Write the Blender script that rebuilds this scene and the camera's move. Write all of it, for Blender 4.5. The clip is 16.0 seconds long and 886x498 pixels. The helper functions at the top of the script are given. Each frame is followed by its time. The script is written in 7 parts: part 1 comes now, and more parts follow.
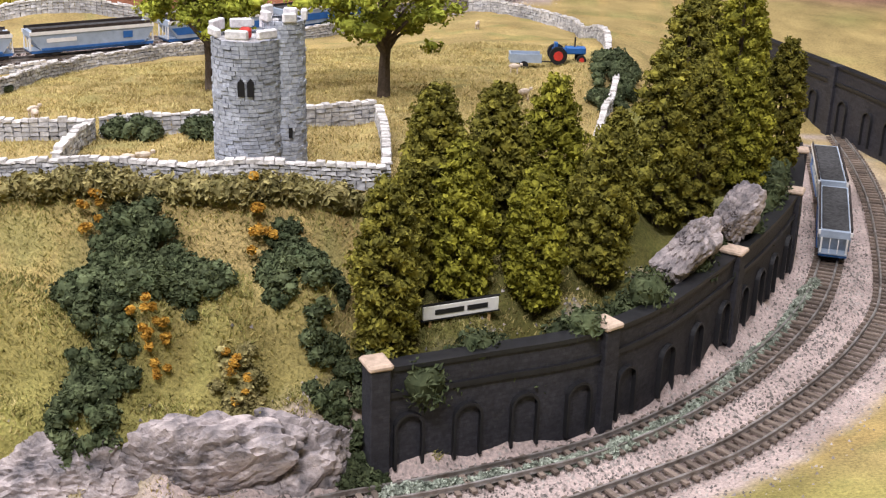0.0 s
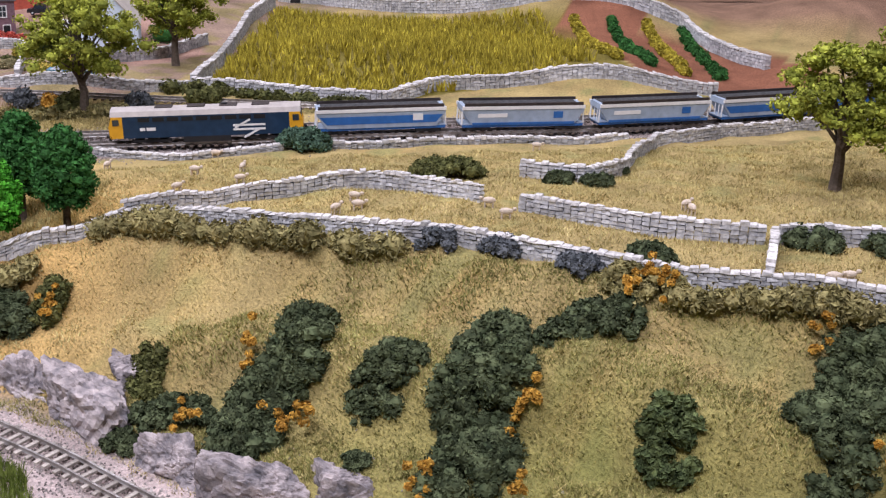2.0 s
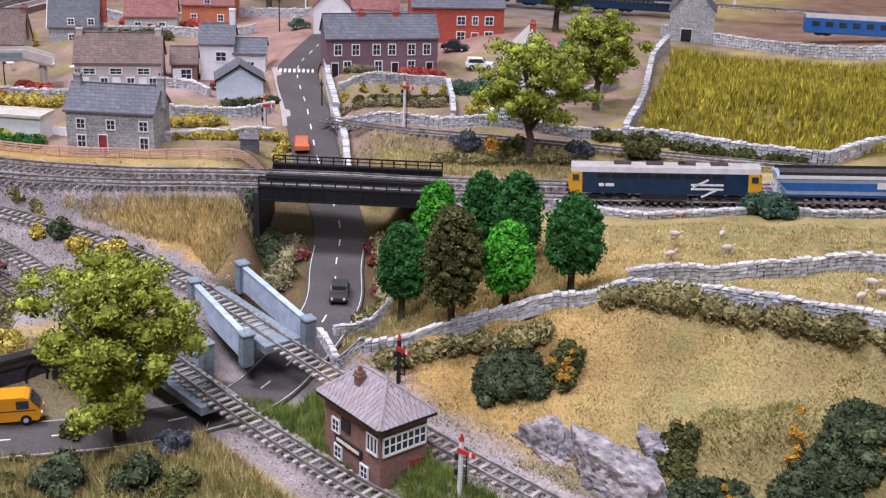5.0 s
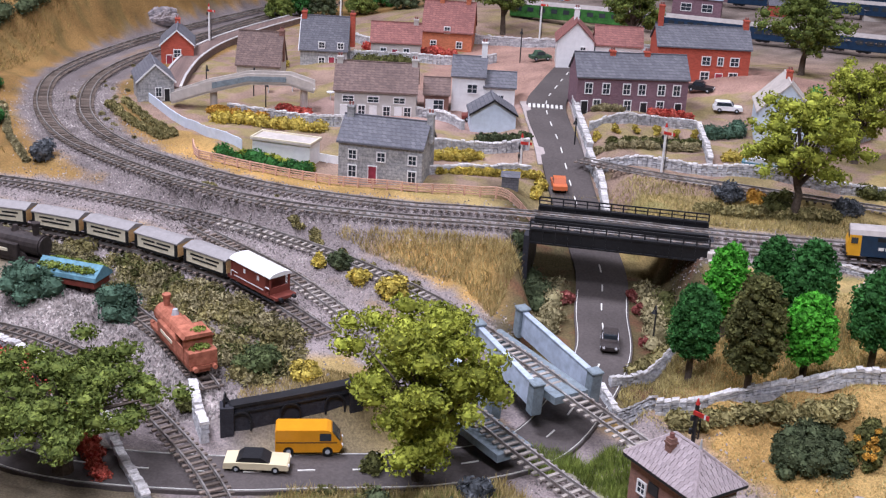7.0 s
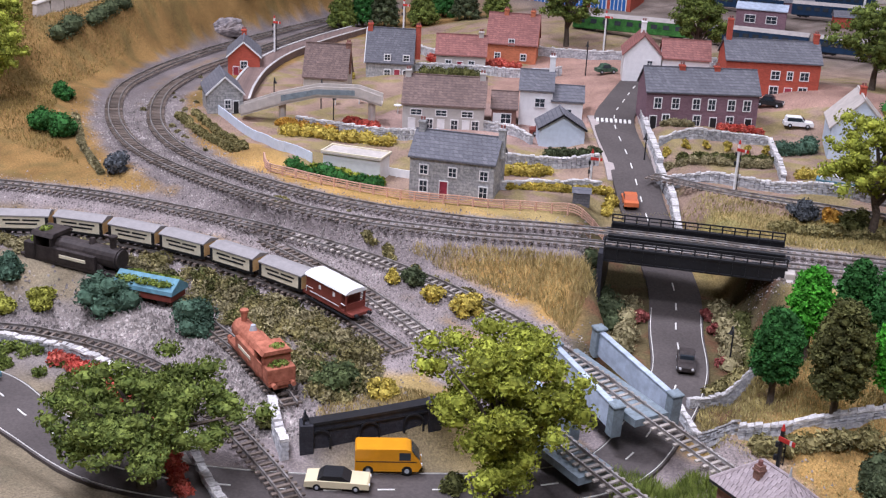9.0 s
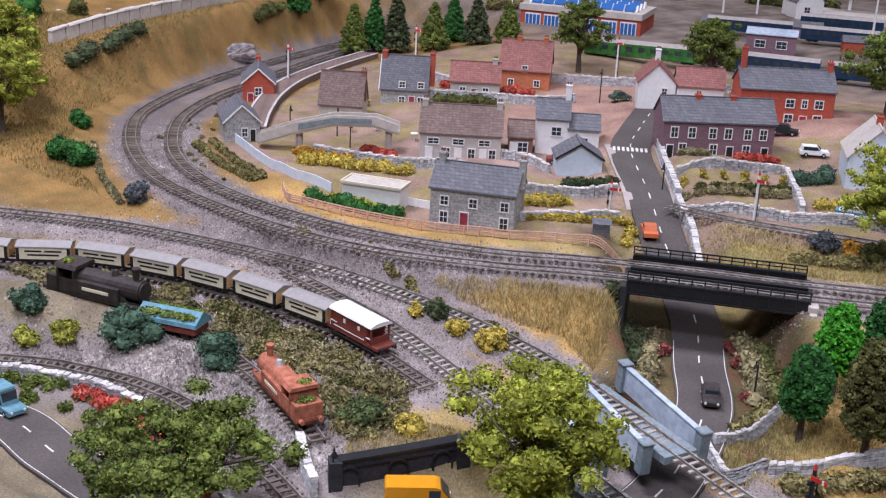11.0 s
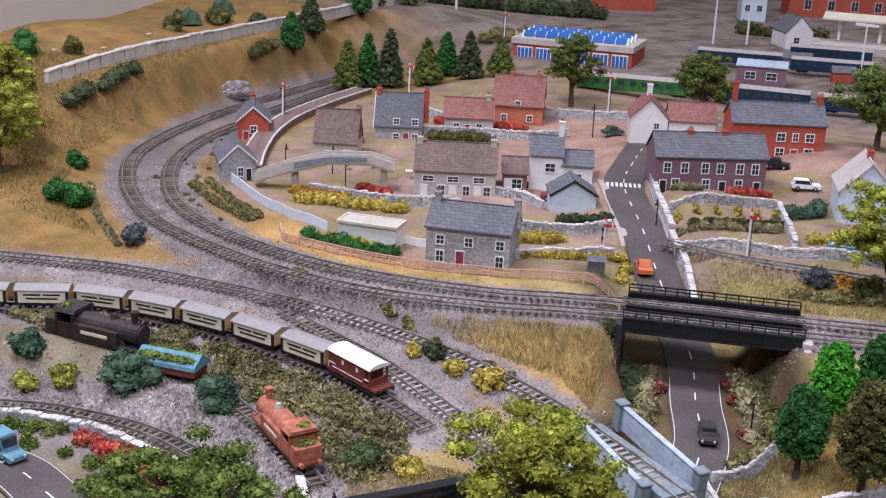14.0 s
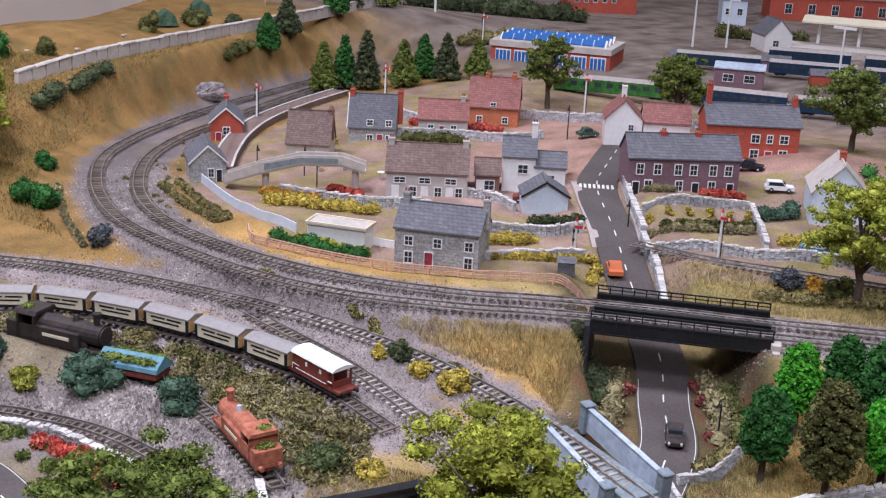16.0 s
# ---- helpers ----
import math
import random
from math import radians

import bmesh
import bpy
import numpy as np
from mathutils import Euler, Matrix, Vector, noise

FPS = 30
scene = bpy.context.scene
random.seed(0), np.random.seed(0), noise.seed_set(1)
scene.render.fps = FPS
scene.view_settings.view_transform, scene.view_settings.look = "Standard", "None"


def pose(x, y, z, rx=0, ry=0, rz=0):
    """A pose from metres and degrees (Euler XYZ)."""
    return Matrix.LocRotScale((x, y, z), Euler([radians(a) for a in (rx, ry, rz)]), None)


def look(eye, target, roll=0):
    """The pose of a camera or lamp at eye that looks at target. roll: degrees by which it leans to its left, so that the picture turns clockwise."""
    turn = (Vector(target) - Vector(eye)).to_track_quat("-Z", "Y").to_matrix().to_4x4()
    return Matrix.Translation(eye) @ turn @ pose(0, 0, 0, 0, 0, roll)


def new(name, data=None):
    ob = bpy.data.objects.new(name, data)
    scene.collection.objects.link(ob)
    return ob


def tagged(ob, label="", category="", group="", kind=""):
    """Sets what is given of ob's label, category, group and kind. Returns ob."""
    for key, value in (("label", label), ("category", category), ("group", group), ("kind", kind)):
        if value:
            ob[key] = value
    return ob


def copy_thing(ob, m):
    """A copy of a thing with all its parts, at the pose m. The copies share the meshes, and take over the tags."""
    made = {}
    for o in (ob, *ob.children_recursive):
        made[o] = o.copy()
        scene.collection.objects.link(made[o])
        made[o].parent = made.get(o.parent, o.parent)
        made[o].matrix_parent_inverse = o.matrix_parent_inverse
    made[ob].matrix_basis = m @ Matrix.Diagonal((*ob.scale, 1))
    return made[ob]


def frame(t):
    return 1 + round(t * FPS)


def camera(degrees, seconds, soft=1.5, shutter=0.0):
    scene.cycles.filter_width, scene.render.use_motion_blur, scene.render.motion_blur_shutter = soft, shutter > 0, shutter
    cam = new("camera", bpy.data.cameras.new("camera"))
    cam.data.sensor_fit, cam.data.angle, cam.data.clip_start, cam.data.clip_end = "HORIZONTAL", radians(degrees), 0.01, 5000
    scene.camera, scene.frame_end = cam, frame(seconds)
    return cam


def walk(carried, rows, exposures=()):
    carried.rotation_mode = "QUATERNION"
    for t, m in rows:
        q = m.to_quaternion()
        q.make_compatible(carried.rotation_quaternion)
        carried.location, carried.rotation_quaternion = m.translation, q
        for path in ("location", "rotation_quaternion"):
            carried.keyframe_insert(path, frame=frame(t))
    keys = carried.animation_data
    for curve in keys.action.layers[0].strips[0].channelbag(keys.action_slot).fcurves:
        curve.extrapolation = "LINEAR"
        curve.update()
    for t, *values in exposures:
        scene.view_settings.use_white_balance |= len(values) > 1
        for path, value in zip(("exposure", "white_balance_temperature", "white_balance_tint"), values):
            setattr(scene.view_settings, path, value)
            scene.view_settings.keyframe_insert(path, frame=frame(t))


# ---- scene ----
cam = camera(40.4, 16.0, soft=1.25)
PATH = [
    (0, (-0.032, 0.028, 0.246), (-0.104, 1.898, -0.462), 1.8),
    (0.5, (-0.078, 0.028, 0.257), (-0.313, 1.887, -0.443), 1.6),
    (1, (-0.126, 0.022, 0.256), (-0.514, 1.867, -0.41), 2.3),
    (1.5, (-0.159, 0.018, 0.265), (-0.624, 1.843, -0.407), 2.8),
    (2, (-0.196, 0.006, 0.276), (-0.778, 1.793, -0.408), 2.5),
    (2.5, (-0.227, -0.007, 0.286), (-0.896, 1.745, -0.409), 2.2),
    (3, (-0.242, -0.011, 0.288), (-0.958, 1.723, -0.405), 2.4),
    (3.5, (-0.259, -0.02, 0.293), (-1.047, 1.683, -0.399), 2.2),
    (4, (-0.282, -0.024, 0.294), (-1.135, 1.646, -0.402), 2.2),
    (4.5, (-0.304, -0.032, 0.302), (-1.213, 1.608, -0.393), 2.0),
    (5, (-0.32, -0.044, 0.308), (-1.288, 1.563, -0.386), 2.0),
    (5.2, (-0.329, -0.048, 0.309), (-1.323, 1.543, -0.383), 2.1),
    (7.3, (-0.394, -0.098, 0.339), (-1.587, 1.347, -0.361), 3.0),
    (7.5, (-0.398, -0.1, 0.341), (-1.6, 1.335, -0.361), 3.0),
    (8, (-0.403, -0.105, 0.343), (-1.624, 1.317, -0.355), 2.9),
    (8.5, (-0.404, -0.104, 0.341), (-1.634, 1.312, -0.354), 2.8),
    (11, (-0.422, -0.114, 0.353), (-1.66, 1.308, -0.314), 2.8),
    (11.5, (-0.424, -0.117, 0.355), (-1.664, 1.307, -0.305), 2.6),
    (12, (-0.422, -0.115, 0.355), (-1.668, 1.307, -0.298), 2.2),
    (12.5, (-0.422, -0.116, 0.356), (-1.666, 1.309, -0.291), 2.1),
    (13, (-0.422, -0.118, 0.359), (-1.663, 1.312, -0.283), 2.2),
    (13.5, (-0.423, -0.12, 0.362), (-1.664, 1.317, -0.269), 2.4),
    (14, (-0.422, -0.118, 0.365), (-1.663, 1.321, -0.261), 2.3),
    (14.5, (-0.419, -0.113, 0.364), (-1.657, 1.329, -0.258), 2.4),
    (15, (-0.42, -0.109, 0.363), (-1.653, 1.337, -0.257), 2.5),
    (15.5, (-0.416, -0.103, 0.361), (-1.647, 1.346, -0.258), 2.5),
    (16, (-0.415, -0.102, 0.36), (-1.642, 1.351, -0.257), 2.5),
]
walk(cam, [(t, look(eye, target, roll)) for t, eye, target, roll in PATH], [(0, .28, 6600, 13), (1, -.02, 6500, 16), (2, -.08, 6150, 19), (3.5, -.12, 6050, 18), (5, -.12, 5900, 19), (8, -.16, 5900, 19), (12, -.27, 5950, 18.5), (16, -.27, 5950, 18.5)])

# ---- light: a hall with strip lamps on its ceiling ----
world = bpy.data.worlds.new("hall_air")
world.use_nodes = True
world.node_tree.nodes["Background"].inputs[0].default_value = (0.85, 0.92, 1.0, 1)
world.node_tree.nodes["Background"].inputs[1].default_value = 0.02
scene.world = world
for n, (lx, ly, lw) in enumerate(((-0.2, -0.7, 46), (-1.5, 0.1, 46), (0.4, 1.0, 18), (-1.2, 2.0, 18))):
    lamp = bpy.data.lights.new("ceiling_lamp", "AREA")
    lamp.shape, lamp.size, lamp.size_y, lamp.energy, lamp.color = "RECTANGLE", 0.9, 0.3, lw, (0.93, 0.93, 1.0)
    lob = new("ceiling_lamp", lamp)
    lob.matrix_world = pose(lx, ly, 1.74, 0, 0, 0)


# ---- layout lines: plan and height of the tracks, walls and slopes ----
MAIN_A = [(.12, 1.45, .06), (0.0, 1.262, .06), (-.12, 1.095, .06), (-.222, .978, .06), (-.30, .906, .061), (-.376, .849, .061), (-.493, .778, .06), (-.6, .728, .053), (-.749, .662, .045), (-.807, .631, .045), (-.864, .599, .045), (-.905, .572, .045), (-.946, .542, .045), (-1.023, .501, .045), (-1.108, .481, .045), (-1.216, .479, .045), (-1.302, .494, .045), (-1.397, .538, .045), (-1.487, .606, .045), (-1.542, .681, .045), (-1.585, .766, .045), (-1.62, .855, .045), (-1.657, .976, .045), (-1.692, 1.107, .045), (-1.73, 1.26, .045)]
MAIN_B = [(.095, 1.467, .06), (-.025, 1.28, .06), (-.143, 1.115, .06), (-.243, 1.0, .06), (-.318, .93, .061), (-.39, .876, .061), (-.507, .805, .06), (-.612, .755, .053), (-.761, .69, .045), (-.82, .659, .045), (-.877, .626, .045), (-.92, .598, .045), (-.963, .567, .045), (-1.043, .53, .045), (-1.125, .512, .045), (-1.21, .51, .045), (-1.29, .526, .045), (-1.369, .566, .045), (-1.452, .636, .045), (-1.511, .721, .045), (-1.552, .818, .045), (-1.604, .945, .045), (-1.644, 1.061, .045), (-1.69, 1.22, .045)]
MID = [(-1.42, .28, .036), (-1.309, .361, .034), (-1.231, .412, .032), (-1.14, .45, .03), (-1.05, .477, .028), (-.971, .49, .025), (-.901, .491, .022), (-.842, .483, .02), (-.78, .466, .018), (-.691, .438, .014), (-.60, .412, .01), (-.5, .392, .006), (-.449, .378, .004), (-.38, .361, .002), (-.3, .352, .0), (-.2, .362, 0), (-.13, .386, 0), (-.078, .41, 0), (-.03, .432, 0), (.027, .467, 0), (.084, .527, 0), (.132, .603, 0), (.163, .679, 0), (.182, .75, 0), (.2, .84, 0), (.216, .936, 0)]
NEAR = [(-1.12, .467, .022), (-1.03, .459, .02), (-.96, .453, .017), (-.888, .438, .012), (-.81, .419, .008), (-.746, .4, .005), (-.686, .382, .003), (-.616, .366, .001), (-.55, .357, -.001), (-.48, .345, -.002), (-.4, .328, -.002), (-.3, .315, -.002), (-.2, .322, -.002), (-.1, .354, -.002), (-.03, .394, -.002), (.024, .43, -.002), (.074, .469, -.002), (.122, .525, -.002), (.161, .584, -.002), (.19, .65, -.002), (.222, .783, -.002), (.238, .887, -.002), (.245, .98, -.002)]
VAN = [(-1.34, .25, .016), (-1.248, .326, .015), (-1.2, .368, .015), (-1.131, .398, .015), (-1.066, .414, .015), (-.992, .422, .015), (-.947, .421, .014), (-.887, .411, .012)]
ORANGE = [(-1.10, .375, .002), (-1.025, .362, .0), (-.97, .351, -.001), (-.917, .334, -.002), (-.90, .328, -.003)]
LOW = [(-1.25, .17, -.008), (-1.131, .262, -.008), (-1.09, .285, -.008), (-1.04, .302, -.008), (-.985, .306, -.009), (-.93, .297, -.01), (-.84, .272, -.011), (-.76, .235, -.012), (-.66, .19, -.014)]
ROAD = [(-1.12, 1.05, .072), (-1.07, .93, .066), (-1.035, .86, .061), (-.965, .785, .049), (-.905, .72, .032), (-.865, .685, .015), (-.83, .651, .002), (-.797, .601, -.004), (-.762, .549, -.008), (-.737, .48, -.011), (-.728, .42, -.013), (-.755, .37, -.016), (-.80, .325, -.018), (-.85, .27, -.016), (-.92, .222, -.014), (-1.0, .215, -.013), (-1.07, .215, -.012), (-1.14, .17, -.012)]
TOP_WALL = [(-.672, .459, .017), (-.63, .478, .033), (-.6, .493, .045), (-.547, .527, .062), (-.49, .513, .076), (-.432, .505, .083), (-.356, .502, .09), (-.30, .494, .092), (-.248, .486, .093), (-.19, .489, .096), (-.13, .488, .098), (-.074, .494, .097)]
HILL_FOOT = [(-.60, .437, .010), (-.52, .442, .015), (-.44, .424, .014), (-.39, .412, .02), (-.3, .408, .03), (-.235, .41, .032), (-.144, .418, .030), (-.10, .428, .034), (-.075, .447, .042), (-.035, .466, .05), (.005, .488, .053), (.035, .518, .056), (.06, .558, .058), (.09, .613, .06), (.12, .673, .062), (.14, .74, .06)]
HILL_MID = [(-.567, .456, .02), (-.495, .462, .038), (-.404, .462, .058), (-.33, .448, .06), (-.279, .455, .076), (-.19, .440, .06), (-.1, .45, .074)]
ROCK_BASE = [(-.60, .425, .006), (-.52, .415, .004), (-.44, .394, .002), (-.36, .377, .001), (-.25, .374, .0), (-.16, .394, .0), (-.10, .416, .0)]
BANK_TOP = [(-1.64, .60, .10), (-1.655, .70, .112), (-1.69, .84, .115), (-1.74, 1.02, .116), (-1.79, 1.2, .117), (-1.85, 1.4, .118)]
WALL_FRONT = [(-.072, .4195, -.002), (-.028, .4375, -.002), (.016, .460, -.002), (.05, .492, -.002), (.076, .531, -.002), (.11, .588, -.002), (.142, .655, -.002), (.158, .706, -.002), (.173, .78, -.002)]
WOOD = [(-.05, .47, .052), (-.06, .50, .078), (-.03, .50, .062), (-.04, .54, .088), (0, .52, .06), (0, .56, .076), (.03, .56, .066), (.04, .60, .076), (.06, .62, .07), (.08, .66, .07), (.06, .70, .082), (.10, .70, .07), (.10, .76, .072)]
TABLE = [(.03, .78, .09), (.04, .9, .08), (-.6, .60, .058), (-.66, .55, .04), (-.70, .50, .022)]
FAR_FIELD = [(-.72, .80, .052), (-.66, .87, .056), (-.6, 1.0, .075), (-.4, 1.05, .078), (-.2, 1.12, .078), (-.45, 1.3, .10), (-.2, 1.4, .10)]
VILLAGE = [(-1.35, .61, .046), (-1.2, .58, .046), (-1.0, .64, .046), (-1.1, .72, .052), (-1.2, .8, .055), (-.857, .777, .052), (-.8, .85, .058), (-.97, .87, .064), (-1.3, .9, .058), (-1.1, 1.05, .072), (-.9, 1.1, .08), (-1.4, 1.2, .07)]
BANK = [(-1.50, .55, .052), (-1.45, .48, .052), (-1.6, .52, .085), (-1.9, .9, .112), (-1.95, 1.1, .112), (-2.0, 1.3, .112), (-1.8, .65, .108), (-1.95, .85, .112), (-2.1, 1.2, .112)]
NEAR_LEFT = [(-.75, .30, -.014), (-.66, .29, -.008), (-.60, .31, -.004), (-.70, .34, -.004), (-.90, .36, -.003), (-1.0, .39, .006), (-1.0, .24, -.013), (-.5, .24, -.01), (0, .2, -.01), (.3, .5, -.005)]


def resample(line, step):
    pts = [Vector(p) for p in line]
    out = []
    for a, b in zip(pts, pts[1:]):
        n = max(1, int((b - a).length / step))
        out += [a.lerp(b, i / n) for i in range(n)]
    return out + [pts[-1]]


GUIDE = []
for line, drop in ((MAIN_A, .004), (MAIN_B, .004), (MID, .004), (NEAR, .004), (VAN, .004), (ORANGE, .004), (LOW, .004)):
    GUIDE += [(p.x, p.y, p.z - drop, 1.0) for p in resample(line, .02)]
for line, w in ((TOP_WALL, 1), (HILL_FOOT, 1), (HILL_MID, 1), (ROCK_BASE, 1), (BANK_TOP, 1), (WALL_FRONT, 4)):
    GUIDE += [(p.x, p.y, p.z, w) for p in resample(line, .025)]
for gx_ in np.arange(-.52, -.01, .04):
    # the pasture falls evenly from the hilltop wall to the railway
    top_ = float(np.interp(gx_, [p[0] for p in TOP_WALL], [p[2] for p in TOP_WALL]))
    rail_ = float(np.interp(gx_, [p[0] for p in MAIN_A[::-1]], [p[1] for p in MAIN_A[::-1]]))
    for gy_ in np.arange(.53, rail_ - .05, .04):
        fall_ = min(1, (gy_ - .52) / (rail_ - .03 - .52)) ** 1.5
        GUIDE.append((gx_, gy_, top_ * (1 - fall_) + .057 * fall_, 2.0))
for line in (WOOD, TABLE, FAR_FIELD, VILLAGE, BANK, NEAR_LEFT):
    GUIDE += [(x, y, z, 2.0) for x, y, z in line]
GUIDE = np.array(GUIDE)
ROADP = np.array([tuple(p) for p in resample(ROAD, .01)])


def rough_ground(xs, ys):
    """Height of the land at arrays of places, smoothly through the layout lines."""
    out = np.empty(len(xs))
    for i in range(0, len(xs), 4000):
        x, y = xs[i:i + 4000, None], ys[i:i + 4000, None]
        d2 = (x - GUIDE[:, 0]) ** 2 + (y - GUIDE[:, 1]) ** 2
        w = GUIDE[:, 3] / (d2 + 2e-5) ** 1.8
        z = (w * GUIDE[:, 2]).sum(1) / w.sum(1)
        r2 = (x - ROADP[:, 0]) ** 2 + (y - ROADP[:, 1]) ** 2
        k = r2.argmin(1)
        d = np.sqrt(r2.min(1))
        zr = ROADP[k, 2] - .0015
        half = np.where((y[:, 0] < .70) & (y[:, 0] > .40), .036, .027) + .022 * np.clip(1 - np.abs(y[:, 0] - .60) / .07, 0, 1)
        s = np.clip((d - half) / .022, 0, 1)
        s = s * s * (3 - 2 * s)
        out[i:i + 4000] = zr * (1 - s) + z * s
    return out


def ground(x, y):
    return float(rough_ground(np.array([x], float), np.array([y], float))[0])


# ---- materials ----
def mat(name, c, c2=None, rough=0.8, scale=300.0, bump=0.3, metal=0.0, scale2=25.0, var=0.25, attr="", island=False, rand=0.0, height=0.0006, brick=None, spec=0.3):
    m = bpy.data.materials.new(name)
    m.use_nodes = True
    nt = m.node_tree
    nd, ln = nt.nodes, nt.links
    bs = nd["Principled BSDF"]
    bs.inputs["Roughness"].default_value = rough
    bs.inputs["Metallic"].default_value = metal
    bs.inputs["Specular IOR Level"].default_value = spec
    tc = nd.new("ShaderNodeTexCoord")
    no = nd.new("ShaderNodeTexNoise")
    no.inputs["Scale"].default_value, no.inputs["Detail"].default_value, no.inputs["Roughness"].default_value = scale, 5, 0.65
    ln.new(tc.outputs["Object"], no.inputs["Vector"])
    ramp = nd.new("ShaderNodeValToRGB")
    ramp.color_ramp.elements[0].position, ramp.color_ramp.elements[1].position = 0.32, 0.68
    c2 = c2 or tuple(v * (1 + var) for v in c)
    lo = tuple(v * (1 - var) for v in c)
    ramp.color_ramp.elements[0].color, ramp.color_ramp.elements[1].color = (*lo, 1), (*c2, 1)
    ln.new(no.outputs["Fac"], ramp.inputs["Fac"])
    col = ramp.outputs["Color"]
    hgt = no.outputs["Fac"]
    if attr:
        at = nd.new("ShaderNodeAttribute")
        at.attribute_name = attr
        mx = nd.new("ShaderNodeMix")
        mx.data_type, mx.blend_type = "RGBA", "MULTIPLY"
        mx.inputs["Factor"].default_value = 1
        ln.new(at.outputs["Color"], mx.inputs["A"])
        ln.new(col, mx.inputs["B"])
        col = mx.outputs["Result"]
    if brick:
        bw, bh, mortar = brick
        sep, com = nd.new("ShaderNodeSeparateXYZ"), nd.new("ShaderNodeCombineXYZ")
        add = nd.new("ShaderNodeMath")
        ln.new(tc.outputs["Object"], sep.inputs[0])
        ln.new(sep.outputs["X"], add.inputs[0])
        ln.new(sep.outputs["Y"], add.inputs[1])
        ln.new(add.outputs[0], com.inputs["X"])
        ln.new(sep.outputs["Z"], com.inputs["Y"])
        br = nd.new("ShaderNodeTexBrick")
        br.inputs["Scale"].default_value = 1
        br.inputs["Brick Width"].default_value, br.inputs["Row Height"].default_value = bw, bh
        br.inputs["Mortar Size"].default_value = bh * 0.09
        br.inputs["Color1"].default_value, br.inputs["Color2"].default_value = (1.12, 1.1, 1.08, 1), (0.78, 0.78, 0.8, 1)
        br.inputs["Mortar"].default_value = (*mortar, 1)
        ln.new(com.outputs[0], br.inputs["Vector"])
        mx = nd.new("ShaderNodeMix")
        mx.data_type, mx.blend_type = "RGBA", "MULTIPLY"
        mx.inputs["Factor"].default_value = 1
        ln.new(col, mx.inputs["A"])
        ln.new(br.outputs["Color"], mx.inputs["B"])
        col = mx.outputs["Result"]
    n2 = nd.new("ShaderNodeTexNoise")
    n2.inputs["Scale"].default_value, n2.inputs["Detail"].default_value = scale2, 4
    ln.new(tc.outputs["Object"], n2.inputs["Vector"])
    hs = nd.new("ShaderNodeHueSaturation")
    mr = nd.new("ShaderNodeMapRange")
    mr.inputs["From Min"].default_value, mr.inputs["From Max"].default_value = 0.3, 0.7
    mr.inputs["To Min"].default_value, mr.inputs["To Max"].default_value = 1 - var * 0.7, 1 + var * 0.7
    ln.new(n2.outputs["Fac"], mr.inputs["Value"])
    val = mr.outputs["Result"]
    if island or rand:
        src = nd.new("ShaderNodeNewGeometry").outputs["Random Per Island"] if island else nd.new("ShaderNodeObjectInfo").outputs["Random"]
        m2 = nd.new("ShaderNodeMapRange")
        k = rand or 0.3
        m2.inputs["To Min"].default_value, m2.inputs["To Max"].default_value = 1 - k, 1 + k
        ln.new(src, m2.inputs["Value"])
        mu = nd.new("ShaderNodeMath")
        mu.operation = "MULTIPLY"
        ln.new(val, mu.inputs[0])
        ln.new(m2.outputs["Result"], mu.inputs[1])
        val = mu.outputs[0]
    ln.new(val, hs.inputs["Value"])
    ln.new(col, hs.inputs["Color"])
    ln.new(hs.outputs["Color"], bs.inputs["Base Color"])
    if bump:
        bp = nd.new("ShaderNodeBump")
        bp.inputs["Strength"].default_value, bp.inputs["Distance"].default_value = bump, height
        ln.new(hgt, bp.inputs["Height"])
        ln.new(bp.outputs["Normal"], bs.inputs["Normal"])
    return m


M_LAND = mat("land", (1, 1, 1), (1.35, 1.3, 1.25), rough=0.95, scale=700, bump=0.9, height=0.0012, scale2=30, var=0.34, attr="Col", spec=0.1)
M_ROAD = mat("asphalt", (0.095, 0.08, 0.074), rough=0.9, scale=500, bump=0.2, var=0.2)
M_LINE = mat("road_paint", (0.72, 0.7, 0.64), rough=0.8, scale=300, var=0.15)
M_RAIL = mat("rail_steel", (0.2, 0.16, 0.13), (0.42, 0.4, 0.38), rough=0.45, metal=0.5, scale=120, bump=0.05)
M_SLEEPER = mat("sleeper_wood", (0.16, 0.125, 0.1), rough=0.9, scale=900, rand=0.35, var=0.3)
M_SLEEPER_J = mat("sleeper_wood_far", (0.16, 0.125, 0.1), rough=0.9, scale=900, island=True, rand=0.35, var=0.3)
M_SLEEPER_P = mat("sleeper_pale", (0.33, 0.29, 0.25), rough=0.9, scale=900, rand=0.3, var=0.3)
M_STONE = mat("wall_stone", (0.42, 0.42, 0.44), (0.64, 0.63, 0.62), rough=0.95, scale=420, bump=0.8, var=0.35, island=True, rand=0.22)
M_COPING = mat("coping_stone", (0.5, 0.47, 0.44), (0.72, 0.69, 0.66), rough=0.95, scale=500, bump=0.8, var=0.25, island=True, rand=0.18)
M_TOWER = mat("tower_stone", (0.36, 0.39, 0.45), (0.52, 0.55, 0.61), rough=0.95, scale=600, bump=0.6, var=0.25, island=True, rand=0.2)
M_TOWER_TOP = mat("tower_pale_stone", (0.68, 0.66, 0.66), rough=0.95, scale=600, bump=0.6, var=0.2, island=True, rand=0.15)
M_DARK = mat("dark_opening", (0.012, 0.012, 0.014), rough=0.6, var=0.1)
M_ROCK = mat("rock_face", (0.19, 0.18, 0.2), (0.50, 0.43, 0.41), rough=0.85, scale=110, bump=1.0, height=0.003, scale2=45, var=0.5)
